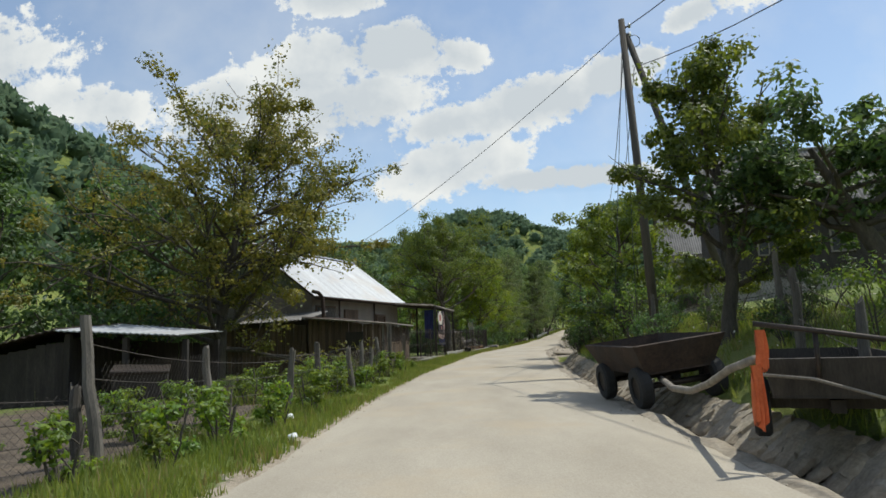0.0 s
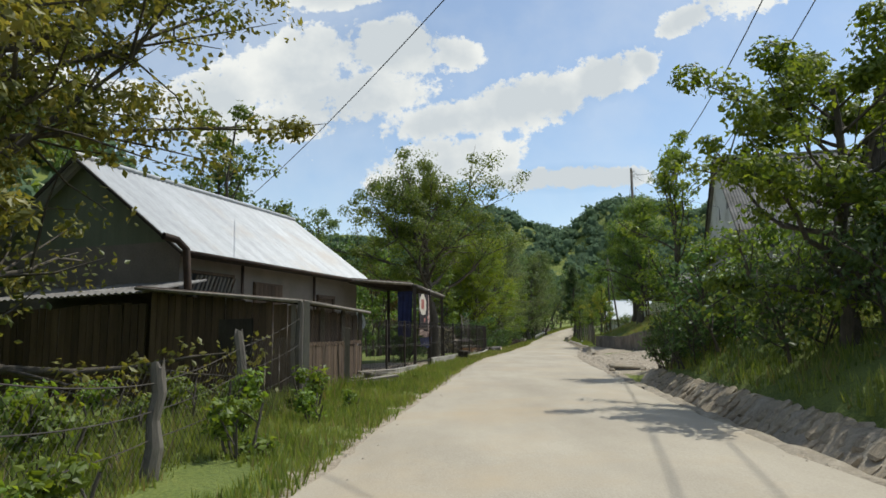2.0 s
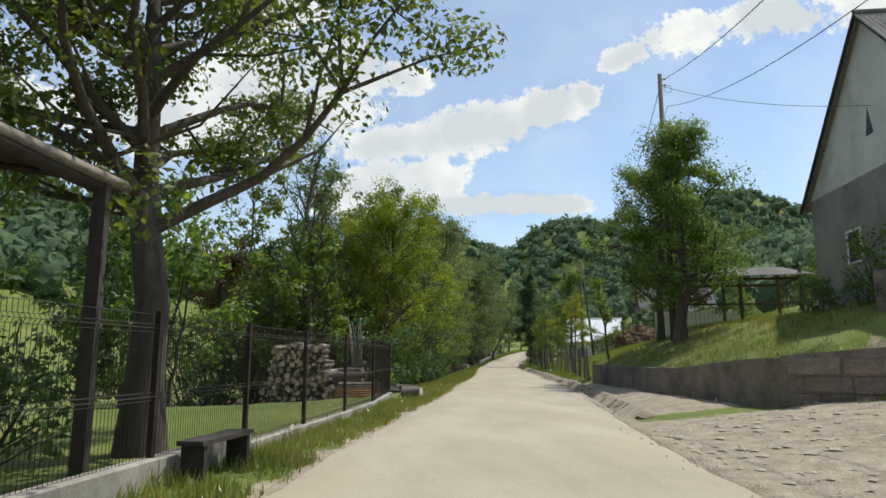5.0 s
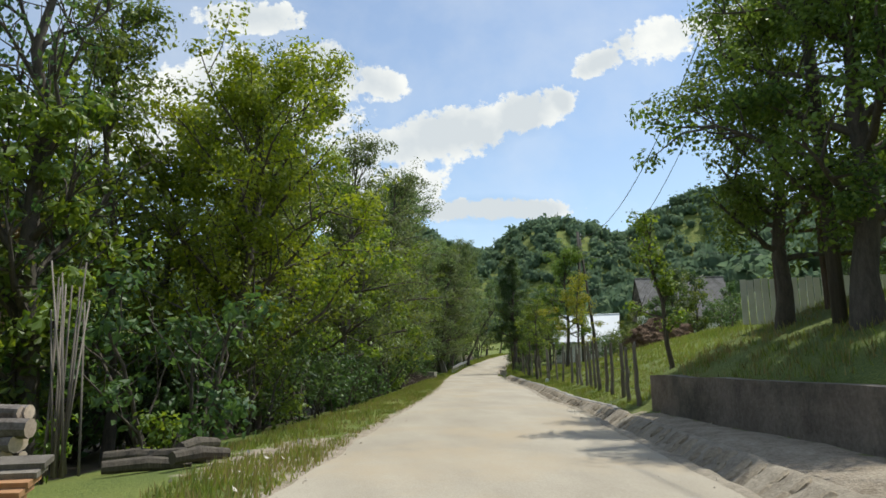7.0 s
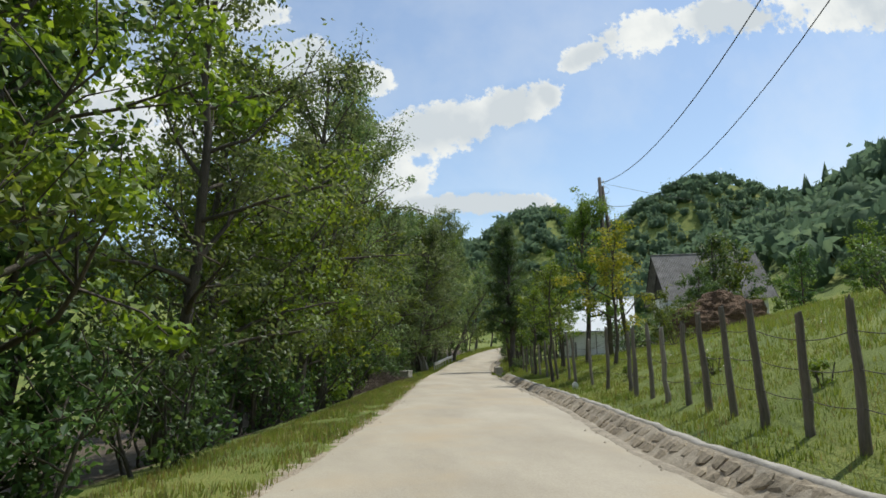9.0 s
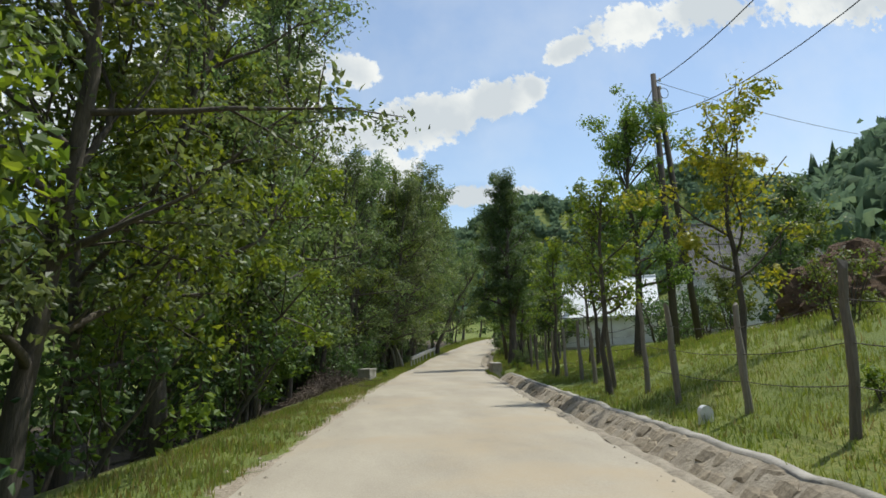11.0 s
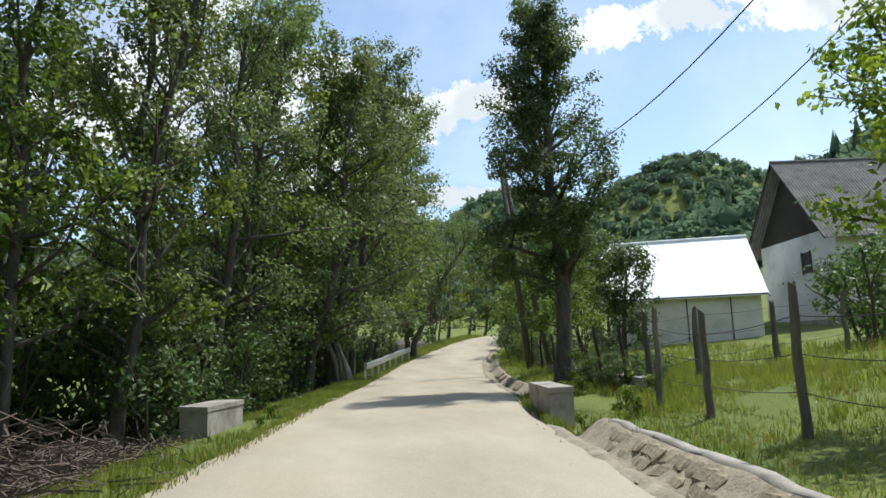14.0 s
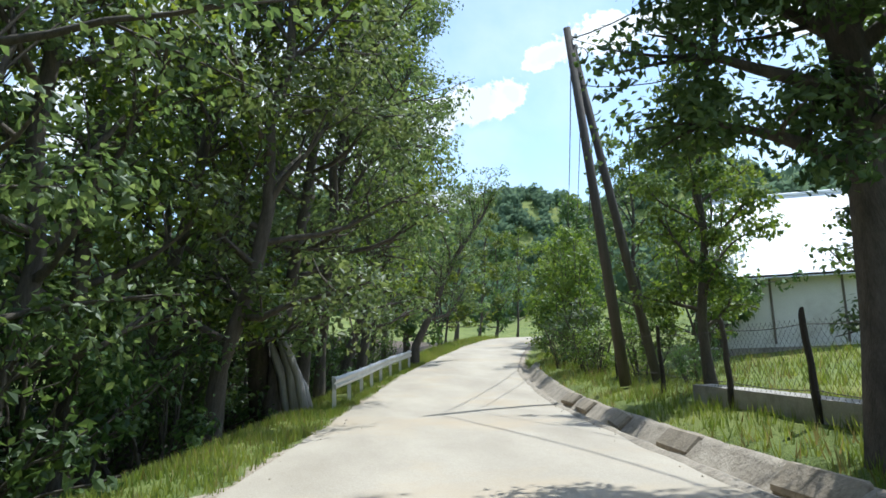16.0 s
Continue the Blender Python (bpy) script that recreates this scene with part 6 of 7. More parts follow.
def gravel():
    """Loose stones along the road's edges."""
    rng = np.random.default_rng(77)
    n = 2600
    y = rng.uniform(3, 150, n)
    side = np.where(rng.uniform(size=n) < 0.5, -1, 1)
    d = side * (2.35 + rng.normal(size=n) * 0.28)
    d = np.where(side > 0, d - edge_in(y), d)
    x = road_x(y) + d
    z = np.maximum(ground_z(x, y), np.where((d > -2.36) & (d < 2.33 - edge_in(y)), road_z(y) + 0.005, -0.2))
    s = 0.012 + 0.035 * rng.uniform(size=n) ** 3
    o = np.array([(1, 0, 0), (0, 1, 0), (-1, 0, 0), (0, -1, 0), (0, 0, 0.8), (0, 0, -0.5)], float)
    F = np.array([(0, 1, 4), (1, 2, 4), (2, 3, 4), (3, 0, 4), (1, 0, 5), (2, 1, 5), (3, 2, 5), (0, 3, 5)])
    V = np.stack([x, y, z], 1)[:, None] + (o[None] * (0.7 + 0.5 * rng.uniform(size=(n, 6, 1)))) * s[:, None, None]
    keep = (d < 2.6) | (y > 36) & (y < 54)
    V = V[keep]
    k = 2600                                            # the driveway's rubble
    y = rng.uniform(35.5, 54, k)
    x = road_x(y) + rng.uniform(2.6, 13, k)
    s = 0.02 + 0.10 * rng.uniform(size=k) ** 3
    W = np.stack([x, y, ground_z(x, y) + 0.01], 1)[:, None] + (o[None] * (0.7 + 0.5 * rng.uniform(size=(k, 6, 1)))) * s[:, None, None]
    W[:, :, 2] = W[:, :1, 2] + (W[:, :, 2] - W[:, :1, 2]) * 0.4
    V = np.concatenate([V, W])
    me = mesh_np("gravel", V.reshape(-1, 3), [(F[None] + 6 * np.arange(len(V))[:, None, None]).reshape(-1, 3)])
    tagged(part("loose_gravel", me, "gravel"), "loose small stones along the road edges", "gravel", kind="stuff")


gravel()


# ---------------------------------------------------------------- poles and wires
def utility_pole(label, x, y, z0, top, brace=None, lean=(0.0, 0.0)):
    t = thing("utility_pole", label, "pole", group="overhead line")
    tube("mast", [(x - lean[0], y - lean[1], z0 - 0.3), (x, y, top)], [0.15, 0.10], "pole", t, 10)
    if brace:
        tube("brace", [(x + brace[0], y + brace[1], z0 - 0.2), (x + 0.12, y, top - 0.5)], [0.13, 0.10], "pole", t, 10)
    for dz in (0.25, 0.55):
        tube("bracket", [(x - 0.05, y, top - dz), (x + 0.22, y - 0.05, top - dz)], 0.018, "iron", t, 6)
        tube("insulator", [(x + 0.22, y - 0.05, top - dz - 0.04), (x + 0.22, y - 0.05, top - dz + 0.10)], [0.05, 0.03], "white", t, 8, "white porcelain insulator")
    ring = [(x + 0.35 + 0.18 * math.cos(a), y - 0.05, top - 0.75 + 0.2 * math.sin(a)) for a in np.linspace(0, 6.28, 14)]
    tube("cable_loop", ring, 0.012, "black", t, 5)
    return t


POLES = [(6.05, 19.8, 1.05, 11.1), (17.0, 68.3, 2.3, 14.7), (24.7, 104.8, 0.7, 11.3), (25.1, 131.6, 0.6, 9.75)]
utility_pole("braced timber utility pole on the roadside bank", *POLES[0], brace=(3.2, 0.3), lean=(-0.35, 0))
utility_pole("plain timber utility pole above the retaining wall", *POLES[1])
utility_pole("braced timber utility pole on the grass slope", *POLES[2], brace=(1.6, 1.0))
utility_pole("braced timber utility pole leaning over the road", *POLES[3], brace=(2.0, 0.4), lean=(-0.9, 0))


def wire(a, b, drop, r=0.014, label="thin black overhead power cable"):
    v, f = tube_np(sag(a, b, drop), r, 5)
    tagged(part("overhead_cable", mesh_np("overhead_cable", v, [f], True), "black"), label, "cable", "overhead line")


tops = [(8.5, -28.0, 10.5)] + [(p[0] + 0.1, p[1], p[3] - 0.3) for p in POLES] + [(44.0, 178.0, 12.0)]
for a, b in zip(tops, tops[1:]):
    wire(a, b, 2.9, 0.017, "sagging black overhead power cable")
    wire((a[0] + 0.2, a[1], a[2] - 1.3), (b[0] + 0.2, b[1], b[2] - 1.3), 3.6, 0.013, "lower sagging black overhead cable")
wire(tops[1], (-6.2, 38.0, 6.0), 0.5, 0.012, "thin service cable to the farmhouse")
wire((tops[2][0], tops[2][1], tops[2][2] - 0.3), (19.9, 59.0, 9.6), 0.35, 0.012, "thin service cable to the grey house")
wire(tops[3], (44.0, 110.0, 10.5), 0.4, 0.010, "thin service cable across the slope")
wire(tops[4], (44.2, 137.2, 11.0), 0.4, 0.010, "thin service cable to the white house")
for dx in (0.25, 0.6):
    wire((POLES[0][0], 19.8, 10.6), (POLES[0][0] - dx * 2, 18.9, 1.0), 0.05, 0.01, "steel guy wire of the utility pole")


# ---------------------------------------------------------------- fences
def post_bm(p, h, r, seed, lean=(0, 0)):
    rng = np.random.default_rng(seed)
    n = 6
    t = np.linspace(0, 1, n)[:, None]
    P = np.array([p]) + np.concatenate([np.array([lean]) * t * h + rng.normal(size=(n, 2)) * r * 0.18, t * (h + 0.2) - 0.2], 1)
    v, f = tube_np(P, r * np.linspace(1.12, 0.78, n) * rng.uniform(0.88, 1.1, n), 8)
    m = len(v)
    v[m - 8:, 2] += rng.uniform(-0.05, 0.09, 8)                    # a weathered, split top
    return mesh_np("post", v, [f, np.arange(m - 8, m)[None]], False)


def wire_fence(label, posts, strands, r_post, material, wire_r=0.006, seed=0, netting=0.0):
    """posts: (x, y, height, lean x, lean y); strands: shares of the height."""
    t = thing("wire_fence", label, "fence")
    tips = []
    for i, (x, y, h, lx, ly) in enumerate(posts):
        z = gz(x, y)
        part("post", post_bm((x, y, z), h, r_post, seed + i, (lx, ly)), material, t)
        tips.append((np.array([x, y, z]), np.array([lx * h, ly * h, h])))
    for s in strands:
        pts = []
        for (b0, u0), (b1, u1) in zip(tips, tips[1:]):
            pts.append(sag(b0 + u0 * s, b1 + u1 * s, 0.04, 7)[:-1])
        pts.append((tips[-1][0] + tips[-1][1] * s)[None])
        v, f = tube_np(np.concatenate(pts), wire_r, 4)
        part("wire", mesh_np("wire", v, [f]), "wire", t)
    if netting:
        pieces = []
        for (b0, u0), (b1, u1) in zip(tips, tips[1:]):
            L = np.linalg.norm((b1 - b0)[:2])
            hgt = min(u0[2], u1[2]) * 0.95
            k = int((L + hgt) / netting)
            for i in range(k):
                for sgn in (1, -1):
                    s0 = i * netting - hgt
                    a0, a1 = max(s0, 0), min(s0 + hgt, L)
                    if a1 - a0 < 0.05:
                        continue
                    z0, z1 = a0 - s0, a1 - s0
                    if sgn < 0:
                        z0, z1 = hgt - z0, hgt - z1
                    p0, p1 = b0 + (b1 - b0) * a0 / L + (0, 0, z0), b0 + (b1 - b0) * a1 / L + (0, 0, z1)
                    pieces.append(tube_np([p0, p1], 0.0022, 3))
        v, f = join_np(pieces)
        part("netting", mesh_np("netting", v, [f]), "wire", t, "thin wire netting")
    return t


rf = random.Random(3)
old = [(-5.6, 4.5, 1.3, 0, 0), (-4.15, 7.65, 0.85, -0.1, 0), (-3.85, 7.5, 1.6, -0.16, 0.06), (-3.85, 10.9, 1.2, -0.04, 0), (-3.1, 13.3, 1.1, 0.05, 0), (-2.75, 14.9, 1.2, -0.08, 0), (-2.35, 16.9, 1.08, -0.06, 0), (-2.4, 19.2, 1.2, 0.04, 0), (-2.4, 21.5, 1.0, 0.05, 0), (-2.3, 24.4, 1.3, -0.12, 0), (-2.2, 27.2, 1.85, 0.02, 0)]
wire_fence("old fence of crooked grey posts and sagging wire", old, (0.35, 0.6, 0.85), 0.075, "postwood", seed=10, netting=0.11)
picket = []
y = 72.6
while y < 86:
    picket.append((float(road_x(y)) + 4.0 + 0.004 * (y - 72) + rf.uniform(-0.06, 0.06), y, rf.uniform(1.45, 1.75), rf.uniform(-0.06, 0.02), rf.uniform(-0.03, 0.03)))
    y += rf.uniform(1.1, 1.3)
while y < 115:
    picket.append((float(road_x(y)) + 4.15 + rf.uniform(-0.1, 0.1), y, rf.uniform(1.5, 1.9), rf.uniform(-0.06, 0.03), rf.uniform(-0.03, 0.03)))
    y += rf.uniform(2.0, 2.6)
wire_fence("long pasture fence of grey posts strung with wire", picket, (0.3, 0.55, 0.8), 0.06, "greywood", seed=60)
bank = [(float(road_x(y)) + d, y, h, lx, 0) for y, d, h, lx in ((7.5, 4.2, 1.15, 0.03), (10.0, 4.7, 1.4, 0), (12.4, 5.6, 1.5, -0.03), (16.6, 5.6, 1.5, 0.02), (19.0, 4.8, 1.4, 0), (22.3, 4.9, 1.5, -0.02), (26.0, 5.0, 1.5, 0.03), (30.0, 5.1, 1.6, 0), (34.0, 5.6, 1.6, -0.02))]
wire_fence("garden fence of grey posts with rusty wire netting on the bank", bank, (0.2, 0.5, 0.9), 0.07, "postwood", seed=120, netting=0.16)
garden = [(23.35, 117.4, 1.35, -0.10, 0.05), (23.45, 118.75, 1.45, -0.16, 0.05), (24.0, 121.0, 1.45, -0.14, 0.04), (24.55, 123.6, 1.4, -0.1, 0), (25.0, 126.0, 1.4, -0.06, 0), (25.8, 129.5, 1.4, 0, 0), (27.0, 134.0, 1.4, 0, 0)]
wire_fence("garden fence of leaning dark stakes with wire netting", garden, (0.3, 0.9), 0.05, "darkwood", seed=160, netting=0.13)
back = [(23.3, 116.3, 1.6, -0.05, 0), (24.8, 116.9, 1.55, 0, 0), (27.5, 117.8, 1.5, 0.02, 0), (30.5, 118.8, 1.5, 0, 0)]
wire_fence("cross fence of squared posts in the meadow", back, (0.3, 0.6, 0.9), 0.07, "postwood", seed=180)


def mesh_fence():
    t = thing("mesh_fence", "dark welded-wire mesh fence with a gate on a concrete kerb", "fence")
    pts = [(-2.0, 34.6), (-1.25, 36.6), (-0.75, 38.6), (-0.4, 40.3), (0.15, 42.5), (0.75, 44.7), (1.25, 46.9), (1.75, 49.2), (2.3, 51.6), (2.9, 54.2), (3.5, 57.2), (4.05, 61.5)]
    H = 1.62
    for i, p in enumerate(pts):
        z = gz(*p) + 0.12
        part("post", box_bm((p[0], p[1], z + H / 2 - 0.05), (0.06, 0.06, H + 0.1), -15), "iron", t)
    for (a, b) in zip(pts, pts[1:]):
        a3, b3 = np.array([*a, gz(*a) + 0.14]), np.array([*b, gz(*b) + 0.14])
        L = np.linalg.norm(b3 - a3)
        n = int(L / 0.055)
        dirn = (b3 - a3) / L
        nor = np.array([dirn[1], -dirn[0], 0])
        zs = np.array([0.0, 0.06, 0.10, 0.14, 0.7, 0.74, 0.78, 1.38, 1.42, 1.46, 1.56])
        ofs = np.array([0, 0, 0.03, 0, 0, 0.03, 0, 0, 0.03, 0, 0])
        pieces = [tube_np([a3 + dirn * (k * 0.055 + 0.03) + nor * o + (0, 0, z) for z, o in zip(zs, ofs)], 0.0032, 3) for k in range(n)]
        pieces += [tube_np([a3 + nor * o + (0, 0, z), b3 + nor * o + (0, 0, z)], 0.004, 3) for z, o in zip(zs, ofs)]
        v, f = join_np(pieces)
        part("mesh_panel", mesh_np("mesh_panel", v, [f]), "iron", t)
    gate = np.array([-0.38, 40.32]), np.array([0.13, 42.45])
    g = part("gate", box_bm((*gate[0], 1.1), (0.01, 0.01, 0.01)), "iron", t, "narrow framed gate leaf")
    for z in (0.25, 0.85, 1.5):
        tube("gate_bar", [(*gate[0], z), (*gate[1], z)], 0.025, "rust" if z > 1 else "iron", g, 6)
    for i in range(len(pts) - 1):
        a, b = np.array(pts[i]), np.array(pts[i + 1])
        if i == 3:
            continue
        c = (a + b) / 2
        L = np.linalg.norm(b - a)
        hh = 0.34 if 4 <= i <= 6 else 0.2
        part("kerb", box_bm((c[0], c[1], gz(*c) + hh / 2 - 0.06), (L * 1.0, 0.2, hh), math.degrees(math.atan2(b[1] - a[1], b[0] - a[0])), bevel=0.015), "concrete", t, "")


mesh_fence()


def plank_run(parent, a, b, h0, h1, z0, w, material, seed, thick=0.025, gap=0.01):
    """Upright boards from a to b, one object each on shared lengths."""
    rng = random.Random(seed)
    a, b = np.array(a, float), np.array(b, float)
    L = np.linalg.norm(b - a)
    n = int(L / (w + gap))
    ang = math.degrees(math.atan2(b[1] - a[1], b[0] - a[0]))
    for i in range(n):
        u = (i + 0.5) / n
        c = a + (b - a) * u
        h = h0 + (h1 - h0) * u + rng.uniform(-0.05, 0.02)
        part("plank", box_bm((0, 0, 0), (w * rng.uniform(0.9, 1.0), thick, h), m=pose(c[0], c[1], z0 + h / 2, rng.uniform(-1, 1), rng.uniform(-1.2, 1.2), ang)), material, parent)


shed = thing("board_shed", "weathered board shed with a sheet roof behind the fence", "shed")
plank_run(shed, (-2.55, 28.6), (-6.15, 30.4), 1.9, 2.3, 0.02, 0.17, "brownwood", 1)
plank_run(shed, (-2.55, 28.6), (-1.75, 33.6), 1.08, 1.0, 0.02, 0.2, "brownwood", 2)
plank_run(shed, (-2.66, 28.7), (-1.86, 33.6), 1.86, 1.8, 0.02, 0.24, "brownwood", 22, gap=-0.01)
for k, u in enumerate((0.0, 0.36, 0.68, 1.0)):
    part("post", box_bm((-2.58 + 0.8 * u, 28.6 + 5.0 * u, 0.96), (0.09, 0.09, 1.9), 8 + 5 * k), "greywood", shed)
part("rail", box_bm((0, 0, 0), (0.07, 5.05, 0.09), m=pose(-2.17, 31.1, 1.1, 0, 0, -9)), "brownwood", shed)
net = []
for k in range(46):
    for sgn in (1, -1):
        q0, q1 = k * 0.11, k * 0.11 + sgn * 0.5
        q1c = min(max(q1, 0), 5.0)
        h1 = 1.05 + 0.82 * abs(q1c - q0) / 0.5
        net.append(tube_np([(-2.5 + 0.16 * q0, 28.6 + q0, 1.05), (-2.5 + 0.16 * q1c, 28.6 + q1c, h1)], 0.003, 3))
v, f = join_np(net)
part("netting", mesh_np("netting", v, [f]), "iron", shed, "fine dark wire netting")
part("prop", box_bm((0, 0, 0), (0.13, 0.05, 1.5), m=pose(-1.88, 31.6, 0.72, 0, 0, 8) @ Matrix.Rotation(radians(7), 4, "X")), "greywood", shed, "loose pale board propped against the side")
plank_run(shed, (-6.15, 30.4), (-5.0, 33.4), 2.3, 2.3, 0.02, 0.2, "greywood", 3)
part("roof", roof_sheet((-2.35, 28.3, 1.98), (-1.55, 33.9, 1.93), (-5.1, 33.9, 2.42), (-6.4, 30.1, 2.42), 0.2), "rust", shed, "rusty corrugated sheet")
tube("edge_board", [(-2.35, 28.28, 1.95), (-6.4, 30.1, 2.38)], 0.04, "greywood", shed, 4)
tube("edge_board", [(-2.33, 28.3, 1.95), (-1.53, 33.9, 1.9)], 0.04, "greywood", shed, 4)
part("hatch", box_bm((0, 0, 0), (0.9, 0.03, 0.8), m=pose(-3.9, 29.22, 1.25, 0, 0, -26.5)), "darkwood", shed, "dark square hatch")
part("corner_post", box_bm((-2.3, 28.4, 0.98), (0.16, 0.16, 1.96), 10), "greywood", shed)
lean_to = thing("lean_to", "low grey lean-to of old boards against the farmhouse", "shed")
plank_run(lean_to, (-6.3, 30.5), (-11.0, 32.2), 2.2, 2.1, -0.1, 0.2, "brownwood", 4)
part("roof", roof_sheet((-6.2, 30.2, 2.32), (-11.3, 32.0, 2.22), (-10.6, 34.2, 2.7), (-5.6, 32.4, 2.75), 0.2), "asbestos", lean_to)
part("stovepipe", mesh_np("stovepipe", *(lambda v, f: (v, [f]))(*tube_np([(-5.55, 30.95, 2.4), (-5.6, 30.9, 3.35), (-5.75, 30.7, 3.55), (-5.95, 30.4, 3.6)], 0.09, 10)), True), "rust", lean_to, "rusty elbowed stovepipe")
for i in range(7):
    r = random.Random(i)
    lg = part("old_plank", box_bm((0, 0, 0), (1.3, 0.2, 0.05), m=pose(-1.5 + r.uniform(-0.15, 0.25), 32.4 + i * 0.2, 0.09 + 0.035 * i, r.uniform(-5, 5), r.uniform(-4, 4), 60 + r.uniform(-25, 25))), "greywood")
    tagged(lg, "grey offcut plank lying on the verge pile", "plank", "plank pile")

# animal shelter in the first yard
coop = thing("animal_shelter", "dark timber animal shelter with a zinc sheet roof", "shed")
for x, y, h in ((-10.1, 17.9, 1.75), (-7.1, 18.3, 1.5), (-10.3, 21.2, 1.75), (-7.3, 21.4, 1.5), (-8.6, 18.0, 1.6)):
    part("post", box_bm((x, y, h / 2 - 0.15), (0.14, 0.14, h + 0.3)), "darkwood", coop)
plank_run(coop, (-10.2, 21.2), (-7.2, 21.4), 1.75, 1.5, -0.15, 0.22, "darkwood", 6, gap=-0.015)
plank_run(coop, (-13.4, 17.0), (-10.2, 17.9), 1.0, 1.75, -0.15, 0.24, "darkwood", 7, gap=-0.02)
plank_run(coop, (-10.2, 17.9), (-10.2, 21.2), 1.8, 1.8, -0.15, 0.22, "darkwood", 8, gap=-0.015)
part("roof", roof_sheet((-10.35, 17.6, 1.86), (-7.1, 17.9, 1.62), (-7.2, 21.7, 1.75), (-10.45, 21.5, 2.1), 0.16, amp=0.014), "zinc", coop)
part("roof", roof_sheet((-13.6, 16.8, 1.0), (-10.3, 17.5, 1.88), (-10.4, 21.5, 2.12), (-13.7, 21.0, 1.2), 0.2), "rust", coop)
bin_ = thing("feed_bin", "old pale-lidded feed bin in the yard", "bin", pose(-7.9, 17.4, gz(-7.9, 17.4), 0, 0, 20))
part("body", box_bm((0, 0, 0.4), (1.3, 0.8, 0.8), bevel=0.05), "darkwood", bin_)
part("lid", box_bm((0, -0.05, 0.86), (1.4, 0.95, 0.1), m=pose(0, -0.05, 0.86, 8, 2, 0), bevel=0.03), "iron", bin_)
pail = thing("white_pail", "white plastic pail standing in the yard", "pail", pose(-6.3, 16.4, gz(-6.3, 16.4)))
v, f = tube_np([(0, 0, 0), (0, 0, 0.3)], [0.13, 0.17], 14)
part("body", mesh_np("body", v, [f, np.arange(14)[None, ::-1]], True), "white", pail)
tube("handle", [(0.17 * math.cos(a), 0, 0.3 + 0.14 * math.sin(a)) for a in np.linspace(0, math.pi, 10)], 0.006, "galv", pail, 5)


# ---------------------------------------------------------------- carts on the right verge
def wheel(parent, c, r, w, turn=0.0, rim=True):
    bm = bmesh.new()
    prof = [(r * 0.55, -w / 2), (r * 0.9, -w / 2), (r, -w * 0.3), (r, w * 0.3), (r * 0.9, w / 2), (r * 0.55, w / 2)]
    n = 24
    vv = [[bm.verts.new((p[1], p[0] * math.cos(a), p[0] * math.sin(a))) for p in prof] for a in np.linspace(0, 2 * math.pi, n, endpoint=False)]
    for i in range(n):
        for j in range(len(prof)):
            bm.faces.new((vv[i][j], vv[(i + 1) % n][j], vv[(i + 1) % n][(j + 1) % len(prof)], vv[i][(j + 1) % len(prof)]))
    bmesh.ops.recalc_face_normals(bm, faces=bm.faces)
    tyre = part("wheel", bm, "tyre", parent, "worn black tyre")
    tyre.matrix_local = pose(*c, 0, 0, turn)
    v, f = tube_np([(-w * 0.35, 0, 0), (w * 0.35, 0, 0)], r * 0.56, 16)
    part("rim", mesh_np("rim", v, [f, np.arange(16)[None, ::-1], np.arange(16, 32)[None]], False), "iron", tyre)


def board_box(parent, L, W, z0, h, flare, material):
    """Four flared side boards and a floor; the length runs along y."""
    def side(a, b, a2, b2):
        bm = bmesh.new()
        o = Vector((0, 0, 0))
        lo, hi = [Vector((*a, z0)), Vector((*b, z0))], [Vector((*b2, z0 + h)), Vector((*a2, z0 + h))]
        q = lo + hi
        n = (q[1] - q[0]).cross(q[3] - q[0]).normalized() * 0.04
        va, vb = [bm.verts.new(p) for p in q], [bm.verts.new(p + n) for p in q]
        bm.faces.new(va), bm.faces.new(vb[::-1])
        for i in range(4):
            bm.faces.new((va[i], vb[i], vb[(i + 1) % 4], va[(i + 1) % 4]))
        bmesh.ops.recalc_face_normals(bm, faces=bm.faces)
        part("side_board", bm, material, parent)
    w, l, k = W / 2, L / 2, flare
    side((-w, -l), (-w, l), (-w - k, -l - k), (-w - k, l + k))
    side((w, l), (w, -l), (w + k, l + k), (w + k, -l - k))
    side((-w, l), (w, l), (-w - k, l + k), (w + k, l + k))
    side((w, -l), (-w, -l), (w + k, -l - k), (-w - k, -l - k))
    part("floor", box_bm((0, 0, z0), (W, L, 0.06)), material, parent)
    for y in (-l * 0.5, l * 0.5):
        part("cross_beam", box_bm((0, y, z0 - 0.09), (W * 0.95, 0.1, 0.12)), "darkwood", parent)


cart = thing("farm_cart", "rusty brown farm cart parked across the ditch", "cart", pose(3.8, 11.95, 0.1, 0, -7, 4))
board_box(cart, 2.3, 1.15, 0.56, 0.46, 0.2, "rust")
for x, y in ((-0.62, 0.85), (0.62, 0.85), (-0.62, -0.95), (0.62, -0.95)):
    wheel(cart, (x, y, 0.33), 0.34, 0.2)
for y in (0.85, -0.95):
    tube("axle", [(-0.6, y, 0.33), (0.6, y, 0.33)], 0.05, "iron", cart, 8)
to_cart = cart.matrix_world.inverted()
tube("shaft", [tuple(to_cart @ Vector(p)) for p in ((3.55, 11.0, 0.5), (3.27, 9.6, 0.45), (3.24, 8.8, 0.48), (3.2, 8.1, 0.62), (3.0, 7.0, 0.86), (2.8, 6.0, 1.0))], [0.05, 0.05, 0.048, 0.045, 0.042, 0.04], "greywood", cart, 8, "long pale crooked wooden shaft")
wagon = thing("hay_wagon", "dark low hay wagon with rail sides on the verge", "wagon", pose(4.15, 7.3, 0.22, 0, 0, -25))
board_box(wagon, 2.6, 1.1, 0.42, 0.34, 0.06, "darkwood")
